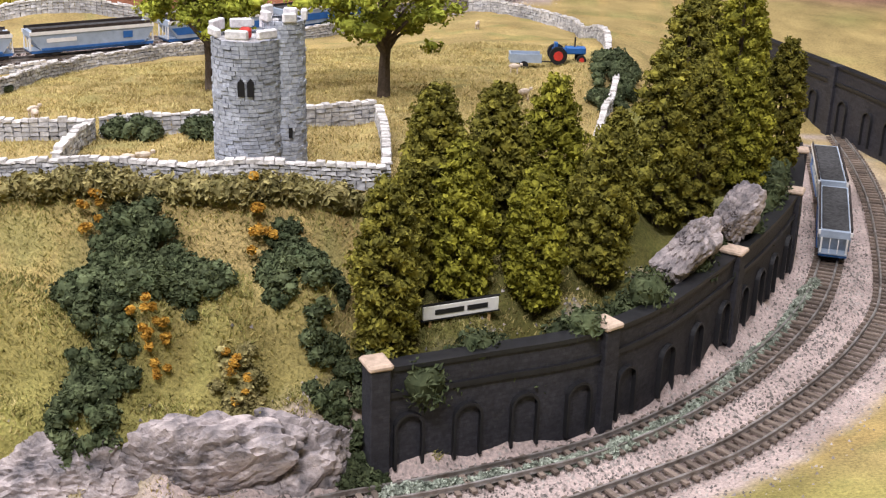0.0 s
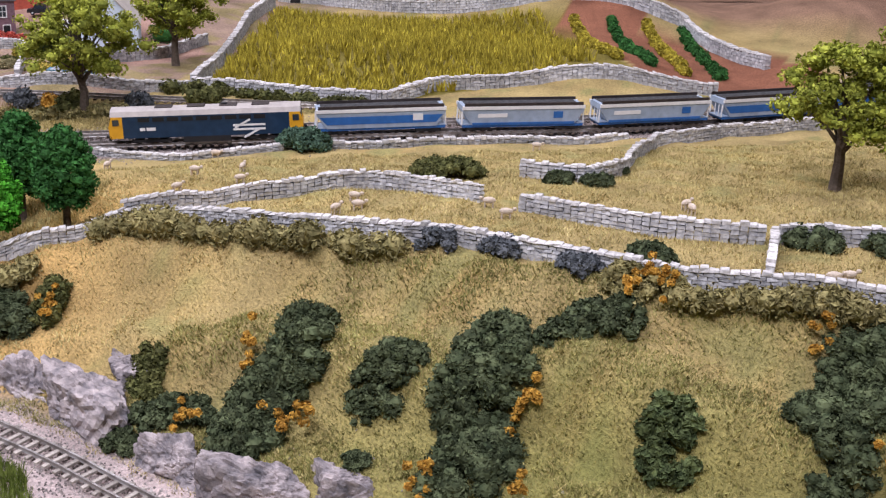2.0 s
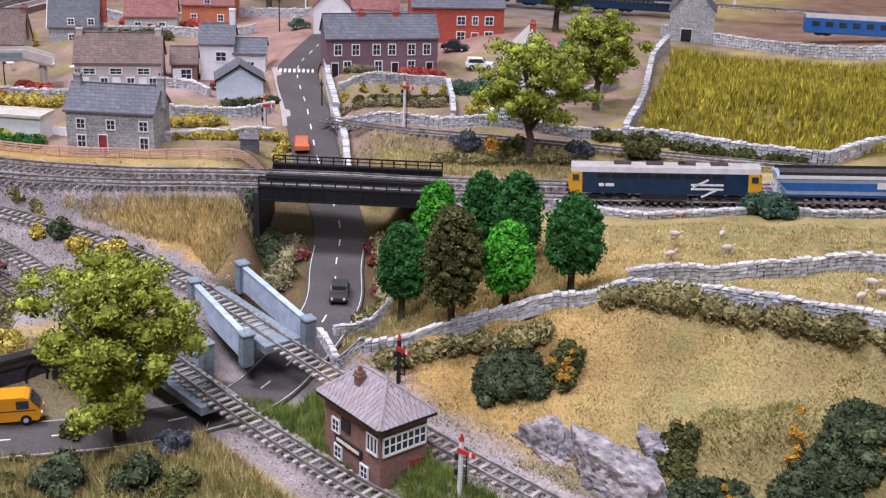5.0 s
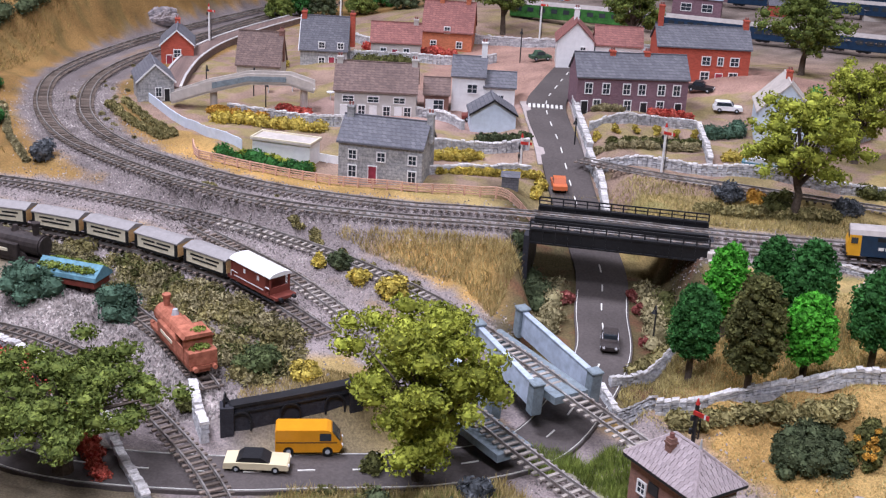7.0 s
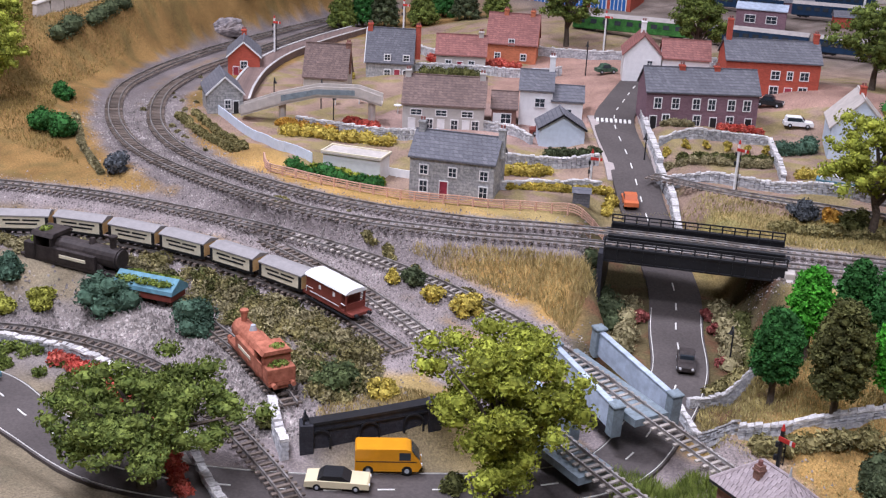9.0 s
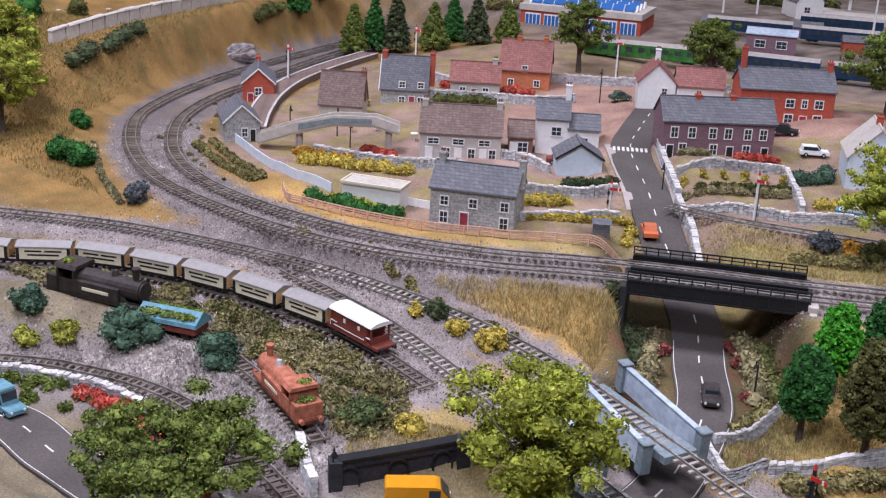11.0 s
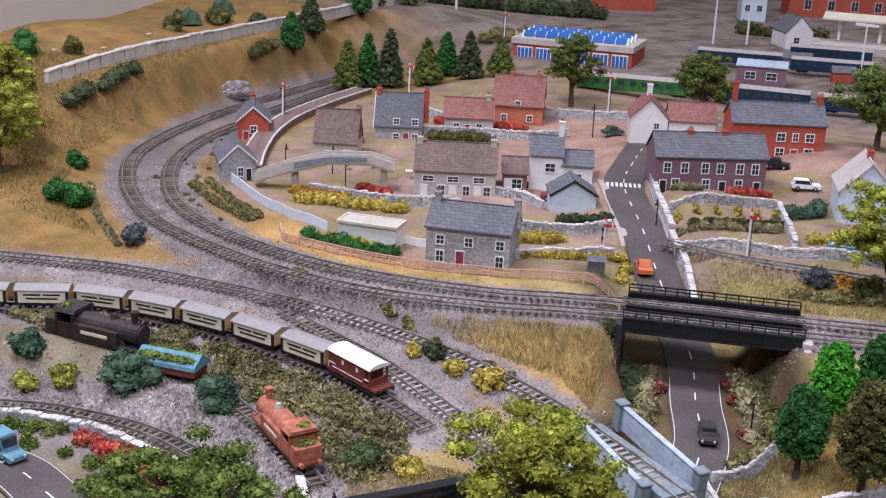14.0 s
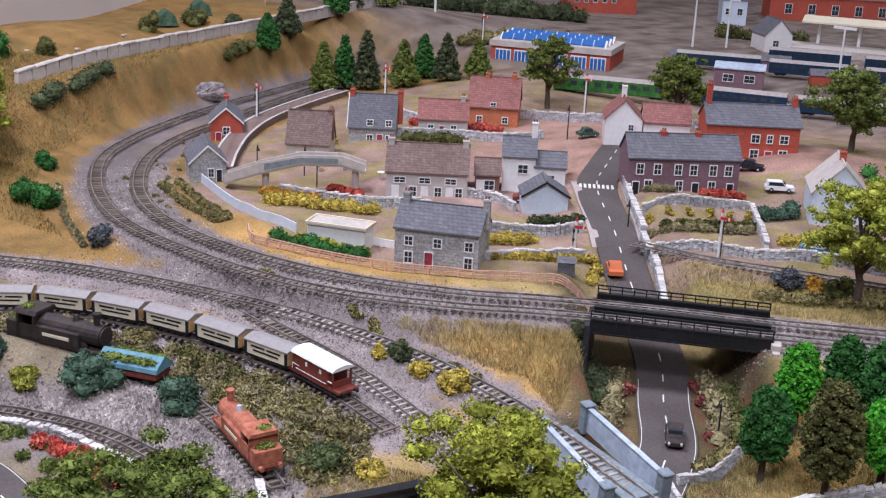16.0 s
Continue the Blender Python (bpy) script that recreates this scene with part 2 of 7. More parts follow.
M_RWALL = mat("black_engineering_brick", (0.035, 0.035, 0.042), rough=0.6, scale=500, bump=0.5, var=0.3, brick=(.004, .0016, (0.8, 0.8, 0.85)))
M_CAP = mat("pale_capstone", (0.55, 0.42, 0.32), rough=0.9, scale=300)
M_CONC = mat("blue_grey_render", (0.42, 0.48, 0.56), rough=0.85, scale=150, bump=0.3, var=0.2)
M_CONC2 = mat("dull_grey_stone", (0.2, 0.24, 0.26), rough=0.9, scale=300, bump=0.4, var=0.25)
M_BUFF = mat("buff_concrete", (0.5, 0.45, 0.4), rough=0.85, scale=200, bump=0.2, var=0.12)
M_BLACK = mat("black_plastic", (0.02, 0.02, 0.022), rough=0.45, scale=300, bump=0.1)
M_BLACKM = mat("weathered_black", (0.045, 0.035, 0.032), rough=0.6, scale=300, bump=0.3, var=0.4)
M_WHITE = mat("white_paint", (0.78, 0.77, 0.75), rough=0.6, scale=200, bump=0.1, var=0.06)
M_CREAM = mat("cream_paint", (0.75, 0.68, 0.5), rough=0.6, scale=200, bump=0.1, var=0.08)
M_RED = mat("red_paint", (0.5, 0.04, 0.03), rough=0.5, scale=200, bump=0.1)
M_DOOR = mat("dull_red_paint", (0.3, 0.04, 0.06), rough=0.6, scale=200, bump=0.1)
M_GLASS = mat("window_glass", (0.03, 0.04, 0.05), rough=0.12, scale=50, bump=0.0, spec=0.6)
M_BRICK_BROWN = mat("brown_brick", (0.24, 0.13, 0.1), rough=0.9, scale=500, var=0.2, brick=(.0022, .0008, (1.3, 1.3, 1.3)))
M_BRICK_PURPLE = mat("purple_brick", (0.2, 0.12, 0.14), rough=0.9, scale=500, var=0.15, brick=(.003, .001, (1.2, 1.2, 1.2)))
M_BRICK_RED = mat("red_brick", (0.42, 0.09, 0.055), rough=0.9, scale=500, var=0.15, brick=(.003, .001, (1.15, 1.2, 1.2)))
M_BRICK_ORANGE = mat("orange_brick", (0.48, 0.16, 0.08), rough=0.9, scale=500, var=0.15, brick=(.003, .001, (1.15, 1.2, 1.2)))
M_RUBBLE = mat("grey_rubble", (0.33, 0.34, 0.34), (0.56, 0.55, 0.53), rough=0.95, scale=380, bump=0.7, var=0.3, brick=(.005, .0024, (0.75, 0.75, 0.75)))
M_RENDER = mat("pale_render", (0.5, 0.47, 0.43), rough=0.9, scale=200, var=0.1)
M_BLUEW = mat("pale_blue_render", (0.6, 0.68, 0.76), rough=0.85, scale=200, var=0.08)
M_SLATE = mat("grey_slate", (0.15, 0.15, 0.165), rough=0.75, scale=400, bump=0.3, var=0.15, brick=(.004, .0022, (0.6, 0.6, 0.6)))
M_TILE = mat("brown_tile", (0.2, 0.14, 0.12), rough=0.8, scale=400, bump=0.3, var=0.2, brick=(.004, .002, (0.6, 0.6, 0.6)))
M_TILE_RED = mat("red_tile", (0.3, 0.13, 0.11), rough=0.8, scale=400, bump=0.3, var=0.15, brick=(.004, .002, (0.6, 0.6, 0.6)))
M_TILE_LILAC = mat("weathered_lilac_tile", (0.36, 0.3, 0.3), rough=0.85, scale=500, bump=0.4, var=0.2, rand=0.12)
M_LEAD = mat("pale_lead", (0.45, 0.46, 0.48), rough=0.7, scale=200)
M_BARK = mat("bark", (0.11, 0.085, 0.065), rough=0.95, scale=500, bump=0.8, var=0.4)


def leafmat(name, c, c2, k=0.45):
    return mat(name, c, c2, rough=0.85, scale=160, bump=0.0, var=0.3, island=True, rand=k, spec=0.15)


L_BUSH = leafmat("dark_bush_leaf", (0.042, 0.06, 0.027), (0.105, 0.125, 0.06))
L_GORSE = leafmat("orange_gorse_flower", (0.42, 0.2, 0.03), (0.62, 0.36, 0.06), 0.3)
L_FEATHER = leafmat("feathery_green_leaf", (0.05, 0.075, 0.03), (0.13, 0.16, 0.06))
L_WEED = leafmat("pale_weed", (0.22, 0.26, 0.2), (0.5, 0.54, 0.45))
L_HEDGE = leafmat("olive_hedge_leaf", (0.18, 0.165, 0.06), (0.33, 0.28, 0.12))
L_GREY = leafmat("grey_blue_leaf", (0.07, 0.08, 0.085), (0.16, 0.17, 0.18))
L_CON = leafmat("olive_conifer_leaf", (0.1, 0.1, 0.022), (0.27, 0.24, 0.04), 0.5)
L_CON2 = leafmat("yellow_conifer_leaf", (0.14, 0.14, 0.02), (0.34, 0.32, 0.04), 0.5)
L_OAK = leafmat("yellow_green_leaf", (0.17, 0.21, 0.025), (0.4, 0.42, 0.06), 0.45)
L_OAK2 = leafmat("moss_leaf", (0.07, 0.11, 0.025), (0.2, 0.24, 0.05), 0.5)
L_GREEN = leafmat("mid_green_leaf", (0.025, 0.095, 0.022), (0.06, 0.2, 0.045), 0.4)
L_LIME = leafmat("lime_leaf", (0.05, 0.26, 0.02), (0.12, 0.48, 0.04), 0.4)
L_DARK = leafmat("dark_olive_leaf", (0.06, 0.07, 0.02), (0.15, 0.15, 0.05), 0.5)
L_TEAL = leafmat("blue_green_leaf", (0.045, 0.085, 0.055), (0.1, 0.17, 0.11), 0.4)
L_DRY = leafmat("dry_grass_blade", (0.38, 0.27, 0.09), (0.62, 0.5, 0.22), 0.35)
L_GRASS = leafmat("green_grass_blade", (0.13, 0.19, 0.03), (0.3, 0.36, 0.08), 0.4)
L_OLIVE = leafmat("olive_grass_blade", (0.2, 0.2, 0.05), (0.4, 0.37, 0.13), 0.4)
L_BANK = leafmat("hillside_grass_blade", (0.24, 0.165, 0.05), (0.42, 0.31, 0.11), 0.4)
L_FIELD = leafmat("field_grass_blade", (0.38, 0.30, 0.11), (0.58, 0.49, 0.21), 0.35)
L_CROP = leafmat("crop_blade", (0.33, 0.26, 0.03), (0.6, 0.5, 0.06), 0.4)
L_YEL = leafmat("yellow_flower", (0.38, 0.3, 0.05), (0.66, 0.52, 0.11), 0.45)
L_LEMON = leafmat("lemon_leaf", (0.2, 0.2, 0.03), (0.42, 0.42, 0.08), 0.4)
L_REDF = leafmat("red_flower", (0.5, 0.03, 0.02), (0.7, 0.2, 0.14), 0.4)
L_ROSE = leafmat("dusky_rose_flower", (0.2, 0.03, 0.03), (0.42, 0.16, 0.13), 0.4)
L_SCRUB = leafmat("brown_scrub", (0.19, 0.165, 0.075), (0.38, 0.33, 0.18), 0.45)


# ---- builders ----
def part(name, bm, material, parent=None, label="", m=None):
    """Link a bmesh as one mesh object, under a thing if one is given."""
    me = bpy.data.meshes.new(name)
    bm.to_mesh(me)
    bm.free()
    me.materials.append(material)
    ob = new(name, me)
    if parent:
        ob.parent = parent
    if m is not None:
        ob.matrix_basis = m
    if label:
        ob["label"] = label
    return ob


def thing(name, m, label, category, group="", kind=""):
    ob = new(name)
    ob.empty_display_size = 0.01
    ob.matrix_world = m
    return tagged(ob, label, category, group, kind)


def mesh(name, verts, faces, material, parent=None, smooth=False):
    me = bpy.data.meshes.new(name)
    me.from_pydata(verts, [], faces)
    me.materials.append(material)
    if smooth:
        me.polygons.foreach_set("use_smooth", [True] * len(me.polygons))
    ob = new(name, me)
    if parent:
        ob.parent = parent
    return ob


def B(*boxes, bevel=0.0):
    """A bmesh of boxes, each (x0, y0, z0, x1, y1, z1)."""
    bm = bmesh.new()
    for x0, y0, z0, x1, y1, z1 in boxes:
        r = bmesh.ops.create_cube(bm, size=1)
        bmesh.ops.transform(bm, verts=r["verts"], matrix=Matrix.LocRotScale(((x0 + x1) / 2, (y0 + y1) / 2, (z0 + z1) / 2), None, (abs(x1 - x0), abs(y1 - y0), abs(z1 - z0))))
    if bevel:
        bmesh.ops.bevel(bm, geom=bm.edges[:], offset=bevel, segments=1, affect="EDGES")
    return bm


def prism(outline, y0, y1, axis="y"):
    """A bmesh: an outline in x, z drawn along y (or in y, z along x; x, y along z)."""
    bm = bmesh.new()
    put = {"y": lambda a, b, c: (a, c, b), "x": lambda a, b, c: (c, a, b), "z": lambda a, b, c: (a, b, c)}[axis]
    lo = [bm.verts.new(put(a, b, y0)) for a, b in outline]
    hi = [bm.verts.new(put(a, b, y1)) for a, b in outline]
    bm.faces.new(lo)
    bm.faces.new(hi[::-1])
    for i in range(len(lo)):
        j = (i + 1) % len(lo)
        bm.faces.new((lo[i], lo[j], hi[j], hi[i]))
    bmesh.ops.recalc_face_normals(bm, faces=bm.faces[:])
    return bm


def cyl(r, p, q, n=12, r2=None):
    """A bmesh: a round bar from p to q."""
    bm = bmesh.new()
    tube(bm, [p, q], [r, r if r2 is None else r2], n)
    return bm


def tube(bm, pts, radii, n=7):
    rings = []
    pts = [Vector(p) for p in pts]
    for i, p in enumerate(pts):
        way = (pts[min(i + 1, len(pts) - 1)] - pts[max(i - 1, 0)]).normalized()
        side = way.orthogonal().normalized()
        other = way.cross(side)
        rings.append([bm.verts.new(p + radii[i] * (math.cos(a) * side + math.sin(a) * other)) for a in (k * math.tau / n for k in range(n))])
    for a, b in zip(rings, rings[1:]):
        shift = min(range(n), key=lambda s: sum((a[k].co - b[(k + s) % n].co).length for k in range(n)))
        for k in range(n):
            bm.faces.new((a[k], a[(k + 1) % n], b[(k + 1 + shift) % n], b[(k + shift) % n]))
    bm.faces.new(rings[0][::-1])
    bm.faces.new(rings[-1])


def join(*bms):
    out = bmesh.new()
    for b in bms:
        me = bpy.data.meshes.new("joined")
        b.to_mesh(me)
        b.free()
        out.from_mesh(me)
        bpy.data.meshes.remove(me)
    return out


def leaves(name, blobs, count, size, material, parent=None, rng=None, core=0.78, flat=0.6, long=1.0):
    """A crown of small leaf faces over a set of blobs (x, y, z, rx, ry, rz), with a knobbly heart."""
    rng = rng or np.random.default_rng(len(name) * 7 + count)
    bl = np.array(blobs, float)
    area = bl[:, 3] * bl[:, 4] + bl[:, 4] * bl[:, 5] + bl[:, 3] * bl[:, 5]
    k = rng.choice(len(bl), count, p=area / area.sum())
    v = rng.normal(size=(count, 3))
    v /= np.linalg.norm(v, axis=1)[:, None]
    c = bl[k, :3] + v * bl[k, 3:] * rng.uniform(0.74, 1.08, (count, 1))
    nrm = v * flat + rng.normal(size=(count, 3)) * (1 - flat) * 1.1
    nrm /= np.linalg.norm(nrm, axis=1)[:, None]
    a = np.cross(nrm, rng.normal(size=(count, 3)))
    a /= np.linalg.norm(a, axis=1)[:, None]
    b = np.cross(nrm, a)
    s = size * rng.uniform(0.55, 1.25, (count, 1))
    verts = np.stack((c - a * s * long, c - b * s * 0.6 + nrm * s * 0.25, c + a * s * long, c + b * s * 0.6 + nrm * s * 0.25), 1).reshape(-1, 3)
    faces = np.arange(count * 4).reshape(-1, 4).tolist()
    verts = verts.tolist()
    if core:
        for x, y, z, rx, ry, rz in blobs:
            base = len(verts)
            nu, nv = 8, 5
            for i in range(nv + 1):
                for j in range(nu):
                    th, ph = math.pi * i / nv, math.tau * j / nu
                    r = core * rng.uniform(0.85, 1.1)
                    verts.append((x + r * rx * math.sin(th) * math.cos(ph), y + r * ry * math.sin(th) * math.sin(ph), z + r * rz * math.cos(th)))
            for i in range(nv):
                for j in range(nu):
                    faces.append([base + i * nu + j, base + (i + 1) * nu + j, base + (i + 1) * nu + (j + 1) % nu, base + i * nu + (j + 1) % nu])
    return mesh(name, verts, faces, material, parent)


def lumps(rng, n, rx, ry, rz, z, small=0.45):
    """Blobs clustered in an ellipsoid."""
    out = []
    for _ in range(n):
        v = rng.normal(size=3)
        v *= rng.uniform(0.3, 0.8) / np.linalg.norm(v)
        s = rng.uniform(0.75, 1.25) * small
        out.append((v[0] * rx, v[1] * ry, z + v[2] * rz, s * rx, s * ry, s * min(rz, (rx + ry) / 2) * 1.05))
    return out


def at(x, y, rz=0.0, up=0.0):
    return pose(x, y, ground(x, y) + up, 0, 0, rz)


# ---- the land: one sheet ----
def axis(lo, a, b, hi, fine, coarse):
    return np.concatenate((np.arange(lo, a, coarse), np.arange(a, b, fine), np.arange(b, hi + coarse, coarse)))


def line_distance(xs, ys, line, step=0.01):
    p = np.array([tuple(v) for v in resample(line, step)])
    out = np.empty(len(xs))
    for i in range(0, len(xs), 20000):
        out[i:i + 20000] = np.sqrt(((xs[i:i + 20000, None] - p[:, 0]) ** 2 + (ys[i:i + 20000, None] - p[:, 1]) ** 2).min(1))
    return out


def inside(xs, ys, poly):
    hit = np.zeros(len(xs), bool)
    for (x0, y0), (x1, y1) in zip(poly, poly[1:] + poly[:1]):
        cross = (y0 > ys) != (y1 > ys)
        hit ^= cross & (xs < (x1 - x0) * (ys - y0) / (y1 - y0 + 1e-12) + x0)
    return hit


gx, gy = axis(-3.2, -1.75, .22, 1.0, .005, .05), axis(-.5, .14, 1.15, 3.2, .005, .05)
X, Y = [a.ravel() for a in np.meshgrid(gx, gy)]
Z = rough_ground(X, Y)
PLOTS = {
    "brown": [(-.42, 1.08), (-.34, 1.02), (-.2, 1.08), (-.25, 1.2), (-.42, 1.26), (-.52, 1.24)],
    "crop": [(-.69, .865), (-.53, .88), (-.46, .97), (-.36, 1.02), (-.5, 1.24), (-.78, 1.2)],
    "square": [(-1.2, .83), (-1.08, .76), (-1.04, .85), (-.99, .98), (-.88, 1.05), (-.84, .93), (-.8, .86), (-.75, .98), (-.86, 1.12), (-1.1, 1.14), (-1.3, 1.1)],
    "lane": [(-1.25, .66), (-1.13, .70), (-1.04, .77), (-1.06, .86), (-1.2, .84)],
}
tracks = [MAIN_A, MAIN_B, MID, NEAR, VAN, ORANGE, LOW]
d_track = np.min([line_distance(X, Y, t) for t in tracks], axis=0)
d_green = np.min([line_distance(X, Y, t) for t in ([(-.70, .41, 0), (-.6, .374, 0), (-.56, .36, 0)],)], axis=0)
d_siding = np.minimum(line_distance(X, Y, ORANGE), line_distance(X, Y, LOW[:6]))
wob = np.array([noise.noise(Vector((x * 22, y * 22, 3))) for x, y in zip(X, Y)])
wob2 = np.array([noise.noise(Vector((x * 70, y * 70, 9))) for x, y in zip(X, Y)])


def soft(v, a, b):
    s = np.clip((v - a) / (b - a), 0, 1)[:, None]
    return s * s * (3 - 2 * s)


def tint(col, rgb, w):
    return col * (1 - w) + np.array(rgb) * w


C = np.tile(np.array((.34, .27, .115)), (len(X), 1))
C = tint(C, (.40, .30, .12), soft(wob, -.1, .5))
C = tint(C, (.24, .235, .09), soft(wob2 + wob, .1, .7) * .8)
C = tint(C, (.22, .24, .06), soft(-Y, -.47, -.41) * soft(X, -.5, -.3) * .6)
C = tint(C, (.44, .26, .08), soft(-X, .47, .6) * soft(-np.abs(Y - .5), -.14, -.05) * .65)
C = tint(C, (.25, .155, .055), soft(-X, 1.15, 1.32))
C = tint(C, (.17, .125, .045), soft(-X, 1.2, 1.35) * soft(wob + wob2, -.1, .5) * .8)
near_zone = soft(-Y, -.40, -.33) * soft(-X, .62, .8)
C = tint(C, (.19, .165, .12), near_zone * .85)
C = tint(C, (.205, .185, .175), soft(-d_siding + wob2 * .01, -.06, -.035) * .85)
village = inside(X, Y, [(-1.37, .6), (-1.15, .57), (-.98, .62), (-.86, .72), (-.72, .82), (-.75, 1.5), (-1.5, 1.5), (-1.56, 1.0)])[:, None] * 1.0
C = tint(C, (.29, .21, .165), village * .9)
C = tint(C, (.26, .22, .09), village * soft(wob2 + wob, -.1, .3) * .8)
for name, rgb in (("brown", (.22, .09, .055)), ("crop", (.17, .145, .03)), ("square", (.35, .225, .175)), ("lane", (.34, .24, .2))):
    C = tint(C, rgb, inside(X, Y, PLOTS[name])[:, None] * .95)
wood = inside(X, Y, [(-.08, .44), (.0, .47), (.06, .54), (.15, .72), (.05, .73), (-.02, .56), (-.085, .485)])[:, None] * 1.0
C = tint(C, (.1, .11, .03), wood * .85)
beds = soft(-d_track + wob2 * .006, -.030, -.019)
warm = soft(X, -.8, -.3)
grey = np.array((.245, .215, .205)) * (1 - warm) + np.array((.43, .36, .33)) * warm
main_bed = soft(-np.minimum(line_distance(X, Y, MAIN_A), line_distance(X, Y, MAIN_B)), -.03, -.02)
grey = grey * (1 - .3 * main_bed * (1 - soft(X, -1.3, -1.0))) 
beds = beds * (1 - soft(-line_distance(X, Y, ROAD[5:10]), -.07, -.05) * soft(Y, .5, .53))
C = C * (1 - beds) + grey * beds
C = tint(C, (.17, .2, .05), soft(-d_green, -.012, -.005) * .9)
far = soft(Y, 1.25, 1.4) * soft(-X, .85, 1.0)
C = tint(C, (.22, .185, .155), far)
C = tint(C, (.13, .105, .085), far * soft(wob + wob2 * .5, .0, .35))
C = tint(C, (.24, .15, .1), soft(Y, 1.28, 1.36) * soft(X, -.85, -.75))
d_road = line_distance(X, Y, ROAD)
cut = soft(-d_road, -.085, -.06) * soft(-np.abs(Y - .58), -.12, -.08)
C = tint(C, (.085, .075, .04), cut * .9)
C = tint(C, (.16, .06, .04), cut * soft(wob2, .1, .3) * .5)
C = C * np.array((1.08, 1.06, 1.08))
Z = Z + wob2 * .0012 * (1 - beds[:, 0]) * (d_track > .02)
nx, ny = len(gx), len(gy)
idx = np.arange(nx * ny).reshape(ny, nx)
quads = np.stack((idx[:-1, :-1], idx[:-1, 1:], idx[1:, 1:], idx[1:, :-1]), -1).reshape(-1, 4)
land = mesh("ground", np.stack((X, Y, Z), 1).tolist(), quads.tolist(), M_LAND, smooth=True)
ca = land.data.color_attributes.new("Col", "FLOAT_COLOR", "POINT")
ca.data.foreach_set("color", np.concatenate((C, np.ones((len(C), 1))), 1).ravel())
tagged(land, "model landscape ground with dry golden grass and grey ballast", "ground", kind="structure")

# the table under it and the hall round it
M_BOARD = mat("backscene_paint", (0.62, 0.56, 0.52), rough=0.9, scale=3, bump=0.05, var=0.06, scale2=0.6)
M_HALL = mat("hall_wall_paint", (0.42, 0.39, 0.37), rough=0.9, scale=3, bump=0.05, var=0.06, scale2=0.6)
M_FLOOR = mat("hall_floor", (0.28, 0.24, 0.2), rough=0.6, scale=4, bump=0.05, var=0.1)
tagged(part("baseboard_table", B((-3.2, -.5, -.12, 1.0, 3.2, -.06)), M_BLACKM), "dark board under the model landscape", "table", kind="structure")
for name, b in (("floor", (-6, -4, -1.05, 5, 7, -1.0)), ("ceiling", (-6, -4, 1.8, 5, 7, 1.86)), ("wall_west", (-6.1, -4, -1, -6, 7, 1.8)), ("wall_east", (5, -4, -1, 5.1, 7, 1.8)), ("wall_north", (-6, 7, -1, 5, 7.1, 1.8)), ("wall_south", (-6, -4.1, -1, 5, -4, 1.8))):
    tagged(part(name, B(b), M_FLOOR if name == "floor" else M_HALL), "plain painted hall " + name.split("_")[0], name.split("_")[0], kind="structure")
board = part("backdrop", join(prism([(-1.86, .2), (-2.0, .72), (-2.12, 1.05), (-2.3, 1.75), (-2.33, 1.75), (-2.15, 1.05), (-2.03, .72), (-1.89, .2)], -.05, .55, "z")), M_BOARD)
tagged(board, "plain beige backscene board behind the hillside", "backdrop", kind="structure")


# ---- ribbons along the ground ----
def smooth_line(line, step):
    """Points at even steps on a soft curve through the line's points."""
    p = [Vector(v) for v in line]
    p = [p[0] * 2 - p[1]] + p + [p[-1] * 2 - p[-2]]
    out = []
    for a, b, c, d in zip(p, p[1:], p[2:], p[3:]):
        n = max(2, int((c - b).length / 0.002))
        for i in range(n):
            t = i / n
            out.append(0.5 * (2 * b + (c - a) * t + (2 * a - 5 * b + 4 * c - d) * t * t + (3 * b - a - 3 * c + d) * t ** 3))
    out.append(p[-2])
    even, left = [out[0]], 0.0
    for a, b in zip(out, out[1:]):
        left += (b - a).length
        if left >= step:
            even.append(b)
            left = 0.0
    return even


def sides(pts):
    for i, p in enumerate(pts):
        way = pts[min(i + 1, len(pts) - 1)] - pts[max(i - 1, 0)]
        way.z = 0
        way.normalize()
        yield p, way, Vector((-way.y, way.x, 0))


def sweep(pts, profile):
    """A bmesh: a closed profile (across, up) swept along points."""
    bm = bmesh.new()
    rings = [[bm.verts.new(p + s * a + Vector((0, 0, b))) for a, b in profile] for p, w, s in sides(pts)]
    n = len(profile)
    for r, q in zip(rings, rings[1:]):
        for k in range(n):
            bm.faces.new((r[k], r[(k + 1) % n], q[(k + 1) % n], q[k]))
    bm.faces.new(rings[0])
    bm.faces.new(rings[-1][::-1])
    bmesh.ops.recalc_face_normals(bm, faces=bm.faces[:])
    return bm


# road with its painted lines
road_pts = smooth_line(ROAD, .01)
road = tagged(part("road", sweep(road_pts, [(-.0195, -.006), (.0195, -.006), (.0195, .0008), (0, .0014), (-.0195, .0008)]), M_ROAD), "dark tarmac road dipping under the railway bridges", "road", kind="structure")
dash = smooth_line(ROAD, .0015)
for i in range(6, len(dash) - 8, 15):
    part("centre_line", sweep(dash[i:i + 6], [(-.0005, .0012), (.0005, .0012), (.0005, .0018), (-.0005, .0018)]), M_LINE, road)
for s in (-.0180, .0180):
    part("edge_line", sweep(dash[int(len(dash) * .42):], [(s - .00022, .0006), (s + .00022, .0006), (s + .00022, .0014), (s - .00022, .0014)]), M_LINE, road)
for k in range(8):
    a = -.0172 + k * .0044
    part("crossing_stripe", sweep(smooth_line(ROAD, .004)[44:47], [(a, .0012), (a + .0024, .0012), (a + .0024, .002), (a, .002)]), M_LINE, road)

